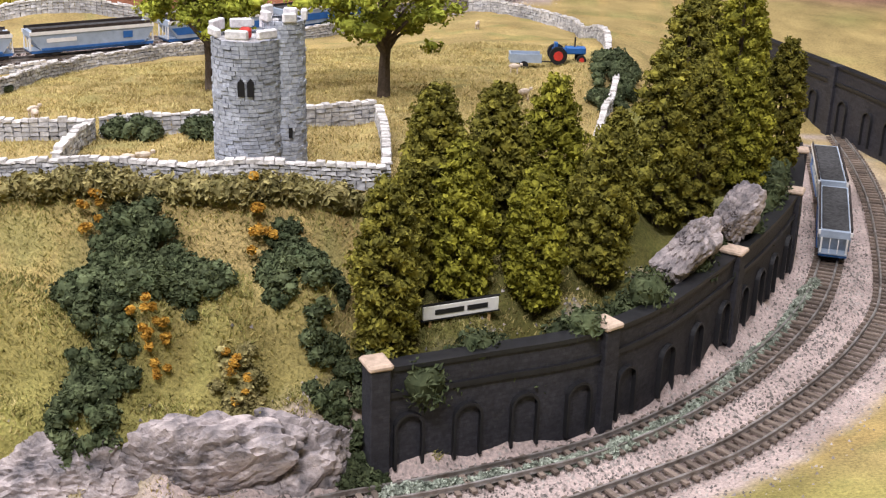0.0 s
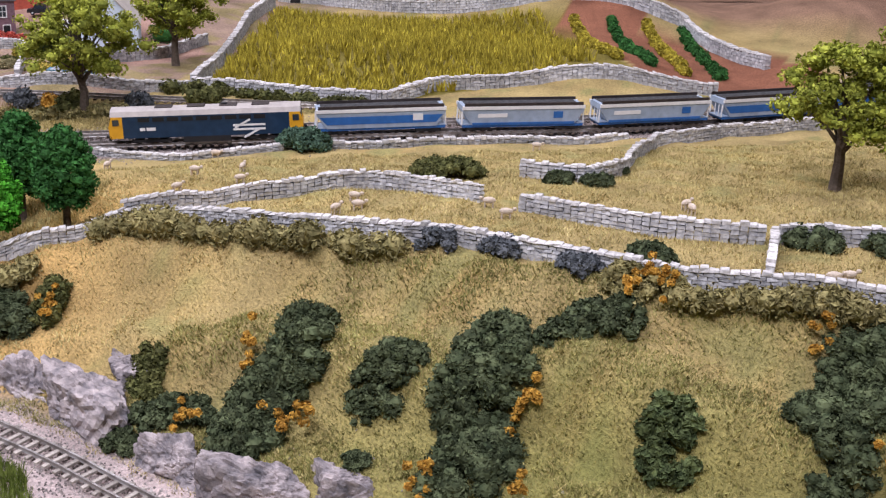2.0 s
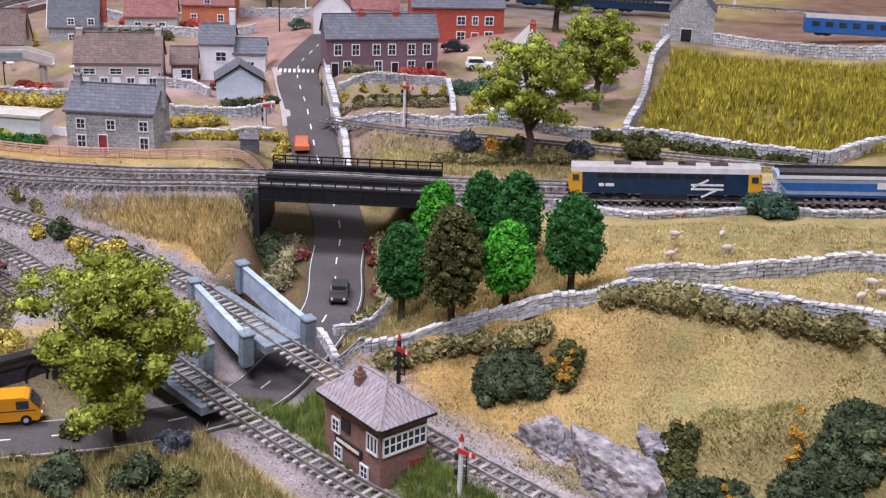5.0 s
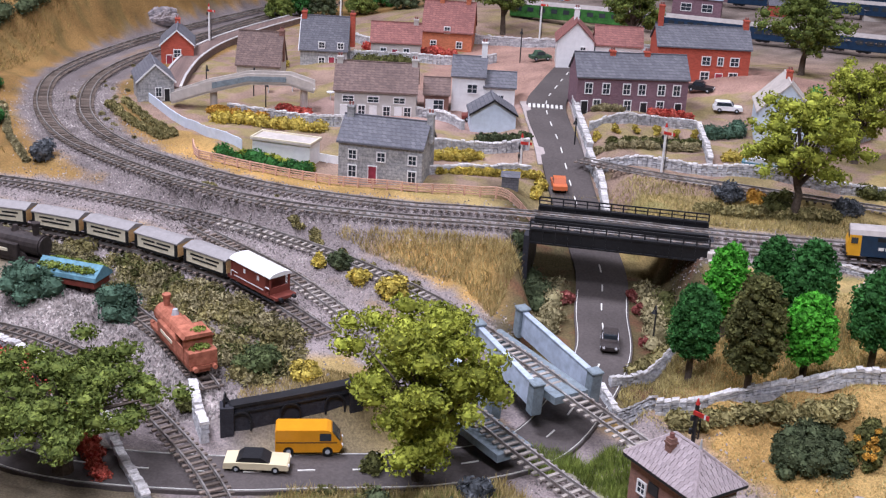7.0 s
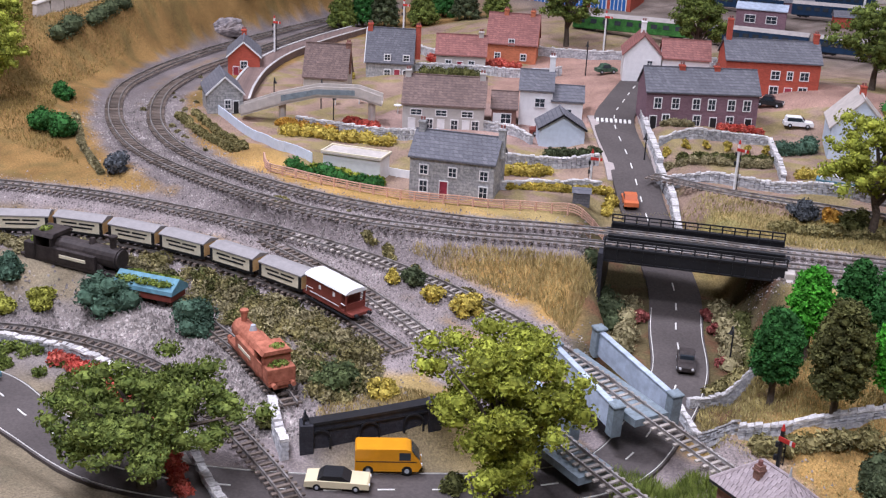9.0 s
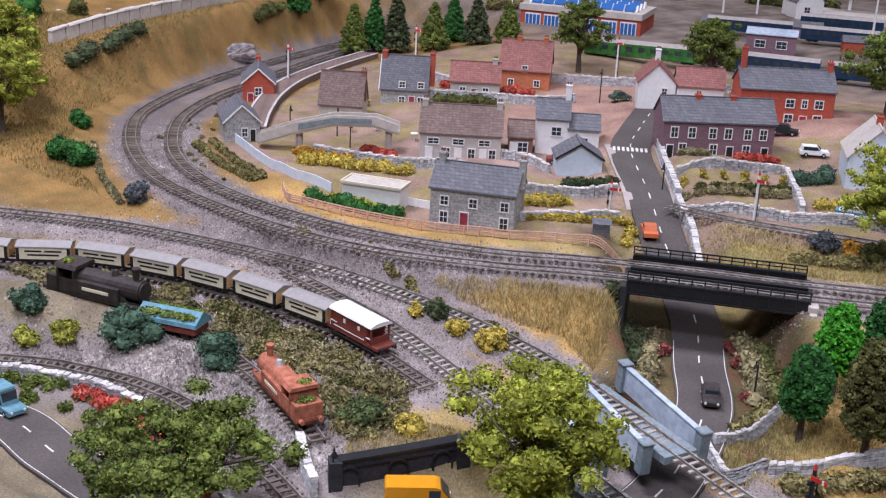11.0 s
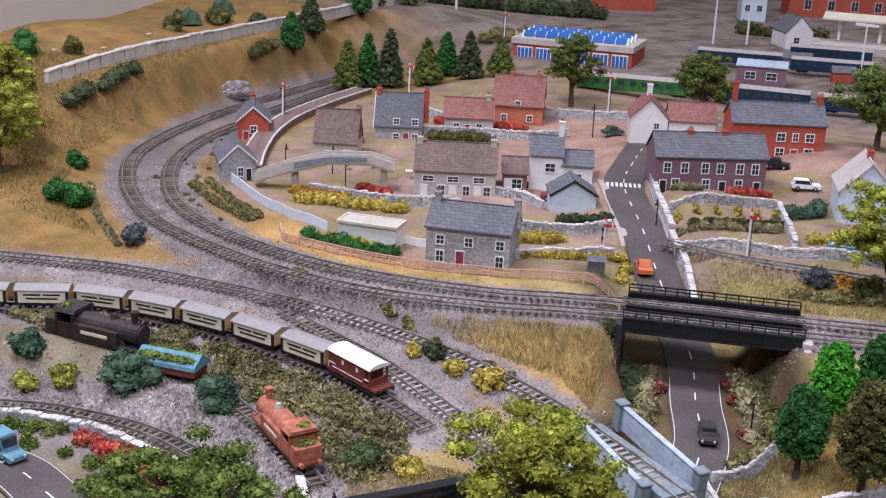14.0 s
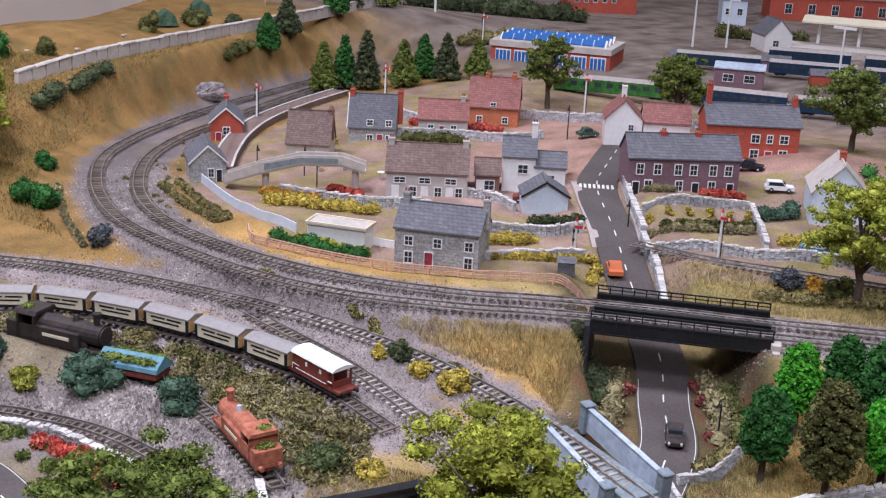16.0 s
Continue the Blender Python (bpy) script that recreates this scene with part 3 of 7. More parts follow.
# ---- tracks ----
G2 = .0049
sleeper_me = {}
for key, m_ in (("dark", M_SLEEPER), ("pale", M_SLEEPER_P)):
    b_ = B((-.0011, -.0086, -.0009, .0011, .0086, .0004), bevel=.0002)
    me_ = bpy.data.meshes.new("sleeper")
    b_.to_mesh(me_)
    b_.free()
    me_.materials.append(m_)
    sleeper_me[key] = me_


def track(line, label, look_="dark", lo=0.0, hi=1.0, most=200):
    t = thing("railway_track", Matrix.Identity(4), label, "railway track")
    pts = smooth_line(line, .004)
    for s in (-G2, G2):
        part("rail", sweep(pts, [(s - .0007, -.0004), (s + .0007, -.0004), (s + .0004, .0002), (s + .0005, .0016), (s - .0005, .0016), (s - .0004, .0002)]), M_RAIL, t)
    ties = list(sides(smooth_line(line, .0052)))
    a, b = int(lo * len(ties)), int(hi * len(ties))
    a = max(a, 0)
    b = min(b, a + most)
    verts, faces = [], []
    for i, (p, w, s) in enumerate(ties):
        if a <= i < b:
            o = new("sleeper", sleeper_me[look_])
            o.parent = t
            o.matrix_basis = Matrix.Translation(p - Vector((0, 0, .0004))) @ Matrix.Rotation(math.atan2(w.y, w.x) + random.uniform(-.03, .03), 4, "Z")
        else:
            n0 = len(verts)
            for z in (-.0012, .0):
                for u, v in ((-1, -1), (1, -1), (1, 1), (-1, 1)):
                    verts.append(p + w * .0011 * u + s * .0086 * v + Vector((0, 0, z)))
            faces += [[n0 + k for k in f] for f in ((4, 5, 6, 7), (0, 1, 5, 4), (1, 2, 6, 5), (2, 3, 7, 6), (3, 0, 4, 7))]
    if verts:
        tagged(mesh("sleepers", verts, faces, M_SLEEPER_J, t), kind="stuff")
    return t


track(MAIN_A, "double main line outer track with dark sleepers on ballast", "dark", .42, .8)
track(MAIN_B, "double main line inner track with dark sleepers on ballast", "dark", .42, .8)
track(MID, "single line track with pale sleepers on a grey ballast bed", "pale", .2, .6)
track(NEAR, "loop line track with pale sleepers beside the signal box", "pale", .1, .5)
track(VAN, "siding track with dark weathered sleepers under wagons", "dark", 0, 1)
track(ORANGE, "overgrown siding track under a rusty engine", "dark", 0, 1)
track(LOW, "lower line track with brown sleepers crossing a road", "dark", 0, 1)
track([(-.93, .765, .05), (-.86, .765, .053), (-.78, .785, .055), (-.69, .81, .056), (-.6, .83, .058), (-.5, .86, .06)], "light branch track running beside the village gardens", "dark", 0, 1, 100)


# loose ballast chips along the tracks
def ballast(count, x0, x1, lines, wide, big, label):
    rng = np.random.default_rng(12)
    pts = np.array([(p.x, p.y, p.z) for t in lines for p in resample(t, .004) if x0 < p.x < x1])
    k = rng.integers(0, len(pts), count)
    off = rng.normal(size=(count, 2)) * wide
    x, y = pts[k, 0] + off[:, 0], pts[k, 1] + off[:, 1]
    rd = np.sqrt(((x[:, None] - ROADP[None, ::2, 0]) ** 2 + (y[:, None] - ROADP[None, ::2, 1]) ** 2).min(1))
    ok = rd > .05
    x, y = x[ok], y[ok]
    z = rough_ground(x, y)
    n = len(x)
    a = rng.uniform(0, math.tau, (n, 1)) + np.array([[0, 2.1, 4.2]])
    r = rng.uniform(.0004, big, (n, 1))
    low = np.stack((x[:, None] + r * np.cos(a), y[:, None] + r * np.sin(a), np.repeat(z[:, None], 3, 1) - .0002), 2)
    topv = np.stack((x + rng.normal(size=n) * .0003, y + rng.normal(size=n) * .0003, z + r[:, 0] * rng.uniform(.7, 1.2, n)), 1)[:, None]
    v = np.concatenate((low, topv), 1).reshape(-1, 3)
    i = np.arange(n)[:, None] * 4
    f = np.concatenate((i + [0, 1, 3], i + [1, 2, 3], i + [2, 0, 3]), 0)
    m = mat("ballast_chips", (0.25, 0.215, 0.195), (0.43, 0.385, 0.355), rough=0.95, scale=60, bump=0, var=0.3, island=True, rand=0.6)
    return tagged(mesh("ballast", v.tolist(), f.tolist(), m), label, "ballast", kind="stuff")


ballast(120000, -1.45, .2, tracks, .016, .0011, "loose grey and brown ballast chips along the tracks")
ballast(26000, -1.3, -.8, [ORANGE, LOW], .026, .0019, "coarse grey stones spread round the old sidings")


# ---- dry stone walls: courses of rough stones and a coping ----
def stone_wall(line, h=.011, w=.004, label="weathered grey dry stone field wall", stone=None, top=None, step=.0030, courses=4, pale=True):
    t = thing("stone_wall", Matrix.Identity(4), label, "stone wall")
    rng = random.Random(int(abs(line[0][0]) * 10000))
    for name, material, rows in (("stone_courses", stone or M_STONE, range(courses)), ("coping", top or M_COPING, (courses,))):
        verts, faces = [], []
        ch = h / courses
        for r in rows:
            cop = r == courses
            pts = smooth_line(line, step * (1.15 if r % 2 else .9) * (1.1 if cop else 1))
            for a, b in zip(pts, pts[1:]):
                way = (b - a)
                ln = way.length
                way.z = 0
                way.normalize()
                s = Vector((-way.y, way.x, 0))
                g = (a + b) / 2
                z0 = r * ch - .002 * (r == 0)
                z1 = (r + 1) * ch - .0003 if not cop else h + rng.uniform(.0004, .0020)
                hw = w / 2 * rng.uniform(.9, 1.1) * (1.12 if cop else 1)
                n0 = len(verts)
                j = lambda k: rng.uniform(-k, k)
                for zz, k in ((z0, 1.0), (z1, .9)):
                    for u, v in ((-1, -1), (1, -1), (1, 1), (-1, 1)):
                        verts.append(g + way * (ln * .5 * u * .97 * k + j(.0003)) + s * (hw * v * k + j(.0003)) + Vector((0, 0, zz + way.z + j(.0003))) + Vector((0, 0, (b.z - a.z) * .5 * u)))
                faces += [[n0 + q for q in f] for f in ((4, 5, 6, 7), (0, 1, 5, 4), (1, 2, 6, 5), (2, 3, 7, 6), (3, 0, 4, 7))]
        tagged(mesh(name, verts, faces, material, t), kind="stuff")
    return t


def on_ground(line, up=0.0):
    out = []
    for a, b in zip(line, line[1:]):
        n = max(1, int(math.dist(a, b) / .02))
        for i in range(n):
            x, y = a[0] + (b[0] - a[0]) * i / n, a[1] + (b[1] - a[1]) * i / n
            out.append((x, y, ground(x, y) + up))
    x, y = line[-1]
    return out + [(x, y, ground(x, y) + up)]


stone_wall(on_ground([(p[0], p[1]) for p in TOP_WALL]), .0072, .004, "pale rough stone wall along the hilltop field")
stone_wall(on_ground([(-.074, .496), (-.078, .535), (-.081, .559), (-.088, .601)]), .0082, .0035, "stone wall closing the tower's paddock")
stone_wall(on_ground([(-.09, .603), (-.114, .583), (-.154, .57), (-.185, .565), (-.214, .556)]), .0088, .0035, "stone wall behind the ruined tower")
stone_wall(on_ground([(-.214, .553), (-.213, .53), (-.212, .5)]), .0088, .0035, "short stone wall across the paddock")
stone_wall(on_ground([(-.218, .556), (-.241, .553), (-.273, .553), (-.305, .559), (-.341, .567)]), .0088, .0035, "stone field wall with an open gateway")
stone_wall(on_ground([(-.361, .573), (-.396, .592), (-.437, .603), (-.482, .562), (-.552, .536)]), .0088, .0035, "bowed stone field wall with an open gateway")
stone_wall(on_ground([(-.362, .652), (-.32, .652), (-.309, .69), (-.312, .75), (-.308, .818), (-.275, .865), (-.235, .905), (-.19, .95), (-.15, 1.0), (-.1, 1.05)]), .0082, .0035, "stone wall between the pasture and the railway")
stone_wall(on_ground([(-.67, .685), (-.6, .683), (-.5, .73), (-.4, .79), (-.33, .835)]), .004, .004, "low stone edging beside the main line")
stone_wall(on_ground([(-.741, .508), (-.707, .483), (-.674, .461)]), .0082, .0035, "stone wall running down beside the grove")
stone_wall(on_ground([(-.735, .515), (-.722, .54), (-.70, .548)]), .0082, .0035, "short stone wall over the road cutting")
stone_wall(on_ground([(-.69, .852), (-.72, .96), (-.77, 1.1), (-.8, 1.22)]), .012, .005, "pale stone wall beside the ripening crop")
stone_wall(on_ground([(-.69, .85), (-.6, .862), (-.532, .871), (-.508, .93), (-.42, .99), (-.34, 1.02), (-.29, 1.03)]), .010, .005, "stone wall below the crop field")
stone_wall(on_ground([(-.84, 1.3), (-.54, 1.25), (-.36, 1.26), (-.26, 1.13)]), .012, .006, "pale stone wall behind the fields")
stone_wall(on_ground([(.045, .79), (.047, .893), (.031, 1.02), (-.034, 1.13), (-.06, 1.14)]), .0095, .004, "stone wall round the tractor's pasture")
stone_wall(on_ground([(.024, .66), (.032, .70), (.043, .757)]), .0082, .0035, "stone wall beside the conifers")
stone_wall(on_ground([(-.862, .706), (-.9, .752), (-.935, .785)]), .011, .005, "pale stone wall beside the road")
stone_wall(on_ground([(-.94, .795), (-.99, .85), (-1.04, .91)]), .011, .005, "pale stone wall along the village street")
stone_wall(on_ground([(-.97, .838), (-.93, .875), (-.898, .915)]), .0082, .0035, "grey stone garden wall")
stone_wall(on_ground([(-.897, .913), (-.86, .86), (-.835, .82)]), .008, .004, "stone garden wall running to the railway")
stone_wall(on_ground([(-.927, .77), (-.88, .785), (-.832, .8), (-.754, .832), (-.69, .85)]), .008, .004, "pale stone retaining wall beside the branch")
stone_wall(on_ground([(-1.048, .70), (-1.015, .73), (-.985, .765)]), .009, .004, "grey stone wall behind the garden")
stone_wall([(-1.64, .60, .10), (-1.655, .70, .112), (-1.69, .84, .115), (-1.74, 1.02, .116), (-1.79, 1.2, .117), (-1.85, 1.4, .118)], .014, .008, "smooth grey parapet wall along the hillside road", M_BUFF, M_BUFF, step=.02, courses=1)
stone_wall(on_ground([(-1.2, .17), (-1.119, .255), (-1.06, .281), (-.99, .288), (-.946, .278), (-.876, .248), (-.84, .235)]), .006, .005, "low white stone wall beside the lower track")
stone_wall(on_ground([(-.905, .318), (-.886, .306), (-.868, .297)]), .012, .005, "rough pale stone wall by the crossing")
stone_wall(on_ground([(-1.27, .66), (-1.2, .68), (-1.12, .70), (-1.08, .69)]), .009, .004, "grey stone wall behind the station garden")
stone_wall(on_ground([(-1.45, 1.0), (-1.36, .97), (-1.3, 1.08), (-1.2, 1.12), (-1.1, 1.17)]), .010, .005, "pale stone wall behind the cottages")


# ---- bridges ----
def girder_bridge():
    p, q = Vector((-.862, .6, .045)), Vector((-.75, .6615, .045))
    way = (q - p).normalized()
    ang = math.degrees(math.atan2(way.y, way.x))
    n = (q - p).length
    t = thing("girder_bridge", pose(p.x, p.y, p.z, 0, 0, ang), "black plate girder railway bridge over the road", "bridge")
    part("deck", B((0, -.0125, -.004, n, .042, -.0012)), M_BLACKM, t)
    for y, nm in ((-.0145, "near_girder"), (.042, "far_girder")):
        g = part(nm, B((0, y, -.006, n, y + .002, .004), (0, y - .001, .003, n, y + .003, .0045), (0, y - .001, -.007, n, y + .003, -.0058)), M_BLACK, t)
        k = int(n / .009)
        for i in range(k + 1):
            x = i * n / k
            part("rib", B((x - .0005, y - .0012, -.0058, x + .0005, y + .0032, .003)), M_BLACK, g)
        r = part("railing", B((0, y + .0005, .0098, n, y + .0015, .0108), (0, y + .0005, .0072, n, y + .0015, .0078)), M_BLACK, t)
        for i in range(0, k + 1):
            x = i * n / k
            part("post", B((x - .0005, y + .0004, .0045, x + .0005, y + .0016, .0102)), M_BLACK, r)
    part("inner_girder", B((0, .013, -.006, n, .015, .003), (0, .012, .003, n, .016, .004)), M_BLACK, t)
    for x in (-.004, n):
        part("abutment", B((x, -.016, -.055, x + .004, .046, -.0012)), M_RWALL, t)
    part("pier_cap", B((n - .001, -.020, -.003, n + .006, -.011, .002), bevel=.0006), M_BUFF, t)
    # sloping wing wall
    w = part("wing_wall", prism([(-.018, -.003), (-.018, -.055), (-.062, -.055), (-.062, -.034)], n + .001, n + .004, "x"), M_RWALL, t)
    part("coping", prism([(-.018, -.003), (-.062, -.034), (-.062, -.032), (-.018, -.001)], n, n + .005, "x"), M_BUFF, w)


girder_bridge()


def parapet(a, b, z, z1, label):
    p, q = Vector((*a, z)), Vector((*b, z1))
    ang = math.degrees(math.atan2(q.y - p.y, q.x - p.x))
    n = (q - p).length
    t = thing("bridge_parapet", pose(p.x, p.y, z, 0, math.degrees(math.asin((z - z1) / n)), ang), label, "parapet", "road bridge parapets")
    part("panel", B((.006, -.0015, -.010, n - .006, .0015, .006), bevel=.0004), M_CONC, t)
    part("coping", B((.006, -.002, .006, n - .006, .002, .0072), bevel=.0003), M_CONC, t)
    for x in (0, n - .007):
        d = part("pier", B((x, -.0035, -.012, x + .007, .0035, .0075), bevel=.0004), M_CONC2, t)
        part("pier_cap", B((x - .0006, -.0042, .0075, x + .0076, .0042, .0092), bevel=.0005), M_CONC2, d)


parapet((-.800, .502), (-.716, .467), .0225, .0150, "blue-grey rendered parapet with dark stone piers beside the track")
parapet((-.810, .469), (-.734, .433), .0190, .0130, "blue-grey rendered parapet on the track's other side")
parapet((-.811, .442), (-.757, .425), .0070, .0040, "pale grey parapet of the neighbouring bridge")
for a, z in (((-.80, .476, -20), .018), ((-.80, .416, -17), .004)):
    t = thing("bridge_span", pose(a[0], a[1], z, 0, 0, a[2]), "dark concrete span carrying the track over the road", "bridge span")
    part("slab", B((-.01, -.012, -.007, .085, .012, -.0022)), M_CONC2, t)


# ---- curved retaining wall with arches, black ----
def retaining_wall(line, h, label, arches, cap=True, thick=.006):
    t = thing("retaining_wall", Matrix.Identity(4), label, "retaining wall")
    pts = smooth_line(line, .004)
    part("wall", sweep(pts, [(0, -.012), (0, h), (thick, h), (thick, -.012)]), M_RWALL, t)
    part("string_course", sweep(pts, [(-.0012, h * .74), (-.0012, h * .79), (.001, h * .79), (.001, h * .74)]), M_BLACK, t)
    part("coping", sweep(pts, [(-.001, h), (-.001, h + .0018), (thick + .001, h + .0018), (thick + .001, h)]), M_BLACK, t)
    sd = list(sides(pts))
    step = len(sd) / arches
    for i in range(arches):
        p, w, s = sd[int((i + .5) * step)]
        m = Matrix.Translation(p) @ Matrix.Rotation(math.atan2(w.y, w.x), 4, "Z")
        r = .0062
        out = [(r * math.cos(a), h * .42 + r * math.sin(a)) for a in (k * math.pi / 10 for k in range(11))]
        outer, inner = [(r, 0)] + out + [(-r, 0)], [(r - .0012, 0)] + [(x * .82, h * .42 + (z - h * .42) * .82) for x, z in out] + [(-r + .0012, 0)]
        bm = bmesh.new()
        for y in (-.0022,):
            o = [bm.verts.new((x, y, z)) for x, z in outer]
            n = [bm.verts.new((x, y, z)) for x, z in inner]
            ob = [bm.verts.new((x, .001, z)) for x, z in outer]
            nb = [bm.verts.new((x, .001, z)) for x, z in inner]
            for k in range(len(o) - 1):
                bm.faces.new((o[k], o[k + 1], n[k + 1], n[k]))
                bm.faces.new((o[k], ob[k], ob[k + 1], o[k + 1]))
                bm.faces.new((n[k], n[k + 1], nb[k + 1], nb[k]))
        part("arch_ring", bm, M_BLACK, t, m=m)
        if i % 4 == 0 or i == arches - 1:
            p, w, s = sd[min(int(i * step), len(sd) - 1)]
            m = Matrix.Translation(p) @ Matrix.Rotation(math.atan2(w.y, w.x), 4, "Z")
            b = part("buttress", B((-.004, -.003, -.012, .004, thick + .001, h + .002), bevel=.0004), M_RWALL, t, m=m)
            if cap:
                part("capstone", B((-.005, -.004, h + .002, .005, thick + .002, h + .0045), bevel=.0008), M_CAP, b)


retaining_wall([(-.07, .4285, .002), (-.031, .4475, .002), (.011, .469, .002), (.043, .5, .002), (.068, .537, .002), (.102, .594, .002), (.134, .66, .002), (.15, .71, .002), (.165, .78, .002)], .042, "black brick retaining wall with blind arches beside the curve", 16)
retaining_wall([(.20, 1.12, .0), (.225, 1.04, .0), (.25, .965, .0), (.275, .87, .0)], .05, "black arched viaduct wall over the far tunnel mouth", 8, cap=False)
retaining_wall([(-.866, .311, -.013), (-.84, .343, -.007), (-.806, .385, .002)], .015, "black arched retaining wall under a grassy bank", 4, cap=False)


# ---- rock faces ----
def rock(lumps_, label, seed):
    """A craggy outcrop: lumps (x, y, z, rx, ry, rz, angle) with cleaved faces, ledges and cracks."""
    rng = np.random.default_rng(seed)
    t = thing("rock_outcrop", pose(*lumps_[0][:3]), label, "rock")
    for n, (x, y, z, rx, ry, rz, ang) in enumerate(lumps_):
        bm = bmesh.new()
        bmesh.ops.create_icosphere(bm, subdivisions=5, radius=1)
        planes = []
        for _ in range(11):
            d = Vector(rng.normal(size=3))
            planes.append((d.normalized(), rng.uniform(.5, .85)))
        sh = Vector((seed * 3.1 + n, n * 1.7, 0))
        for v in bm.verts:
            c = v.co.copy()
            k = 1.0 / (c.x ** 4 + c.y ** 4 + c.z ** 4) ** .25
            k = min([k] + [q / max(1e-3, c.dot(d)) for d, q in planes if c.dot(d) > .2])
            near, far_ = noise.voronoi(Vector((c.x * 3.4, c.y * 2.6, c.z * 2.2)) + sh)[0][:2]
            n2, f2 = noise.voronoi(Vector((c.x * 8, c.y * 8, c.z * 6)) + sh)[0][:2]
            k *= 1.03 - .12 * math.exp(-(far_ - near) * 14) - .05 * math.exp(-(f2 - n2) * 12) - .07 * near + .06 * noise.noise(c * 4 + sh) + .025 * noise.noise(c * 15) + .012 * noise.noise(c * 34)
            v.co = Vector((c.x * rx, c.y * ry, c.z * rz)) * k
        part("boulder", bm, M_ROCK, t, m=pose(x - lumps_[0][0], y - lumps_[0][1], z - lumps_[0][2], 0, 0, ang))
    return t


rock([(-.507, .431, .006, .036, .019, .026, -14), (-.543, .437, .004, .026, .013, .021, -14), (-.489, .452, .020, .015, .012, .018, 10)], "craggy grey and pink rock face above the track", 1)
rock([(-.445, .405, .004, .024, .012, .020, -14), (-.425, .400, .003, .015, .010, .016, 0)], "smaller pinkish rock beside a gorse bush", 2)
rock([(-.397, .397, .006, .030, .011, .021, 0), (-.360, .399, .007, .028, .011, .020, 8)], "pale rock face at the foot of the field", 3)
rock([(-.272, .391, .004, .024, .010, .021, 0), (-.235, .391, .003, .022, .010, .020, 5)], "grey layered rock below the open field", 4)
rock([(-.130, .412, .008, .038, .013, .023, 12), (-.098, .421, .008, .030, .012, .024, 22)], "grey and white layered rock face beside the black wall", 5)
rock([(-.192, .401, .004, .040, .012, .022, 2)], "lichened grey rock split by a trailing bush", 9)
rock([(.064, .553, .056, .032, .011, .015, 55), (.088, .588, .058, .024, .010, .014, 60)], "pinkish boulder above the retaining wall", 6)
rock([(-1.655, .865, .056, .034, .010, .016, 68)], "grey rock outcrop on the hillside", 7)
rock([(-.92, .245, -.012, .006, .004, .004, 30)], "small mossy stone among flowers", 8)


# ---- ruined tower ----
def tower():
    t = thing("ruined_tower", at(-.134, .516, 8), "grey stone ruined castle tower with pale battlements", "castle tower")
    for nm, cx, cy, r, h, seed in (("main_drum", 0, 0, .0145, .0575, 3), ("stair_turret", .0150, .003, .0088, .063, 5)):
        verts, faces = [], []
        rng = random.Random(seed)
        rows, ch = int(h / .0017), .0017
        n = int(math.tau * r / .0034)
        for row in range(rows):
            off = rng.uniform(0, 1)
            for k in range(n):
                a0, a1 = (k + off) * math.tau / n, (k + off + .93) * math.tau / n
                rr = r * (1 + .02 * (1 - row / rows)) + rng.uniform(-.00035, .00035)
                z0, z1 = row * ch - .003 * (row == 0), (row + 1) * ch - .00018
                n0 = len(verts)
                for z in (z0, z1):
                    for a in (a0, a1):
                        verts.append((cx + rr * math.cos(a), cy + rr * math.sin(a), z + rng.uniform(-.0001, .0001)))
                        verts.append((cx + (rr - .0015) * math.cos(a), cy + (rr - .0015) * math.sin(a), z))
                faces += [[n0 + q for q in f] for f in ((0, 2, 6, 4), (4, 6, 7, 5), (0, 4, 5, 1), (2, 3, 7, 6))]
        d = tagged(mesh(nm, verts, faces, M_TOWER, t), kind="stuff")
        inner = bmesh.new()
        bmesh.ops.create_cone(inner, cap_ends=True, segments=24, radius1=r * .97, radius2=r * .95, depth=h - .003, matrix=Matrix.Translation((cx, cy, h / 2 - .0015)))
        part("mortar_core", inner, M_STONE, t)
        m = max(5, int(n * .3))
        for k in range(m):
            a = k * math.tau / m
            w = r * .32
            b = B((-.0012, -w, 0, .0014, w, rng.uniform(.003, .0052)), bevel=.0005)
            part("merlon", b, M_TOWER_TOP, d, m=Matrix.Translation((cx + r * .95 * math.cos(a), cy + r * .95 * math.sin(a), h - .0005)) @ Matrix.Rotation(a, 4, "Z"))
    for x in (-.0019, .0019):
        part("lancet_window", prism([(-.0014, 0), (.0014, 0), (.0014, .0058), (0, .0074), (-.0014, .0058)], -.0004, .003), M_DARK, t, m=pose(x, -.0148, .034))
    part("slit_window", prism([(-.0008, 0), (.0008, 0), (.0008, .0042), (-.0008, .0042)], -.0004, .003), M_DARK, t, m=pose(.0175, -.0058, .0145))
    part("rubble_heap", B((-.003, -.003, .055, .002, .002, .0595), bevel=.001), M_RED, t)


tower()


# ---- houses ----
def window(parent, x, y, z, w, h, frame_m=None, panes=2, ry=0):
    f = .0009
    fr = part("window", B((-w / 2 - f, -.0006, -f, w / 2 + f, .0003, 0), (-w / 2 - f, -.0006, h, w / 2 + f, .0003, h + f), (-w / 2 - f, -.0006, 0, -w / 2, .0003, h), (w / 2, -.0006, 0, w / 2 + f, .0003, h), (-.0002, -.0005, 0, .0002, .0003, h), (-w / 2, -.0005, h / 2 - .0002, w / 2, .0003, h / 2 + .0002)), frame_m or M_WHITE, parent, m=pose(x, y, z, 0, 0, ry))
    part("pane", B((-w / 2, -.0003, 0, w / 2, .0002, h)), M_GLASS, fr)
    return fr


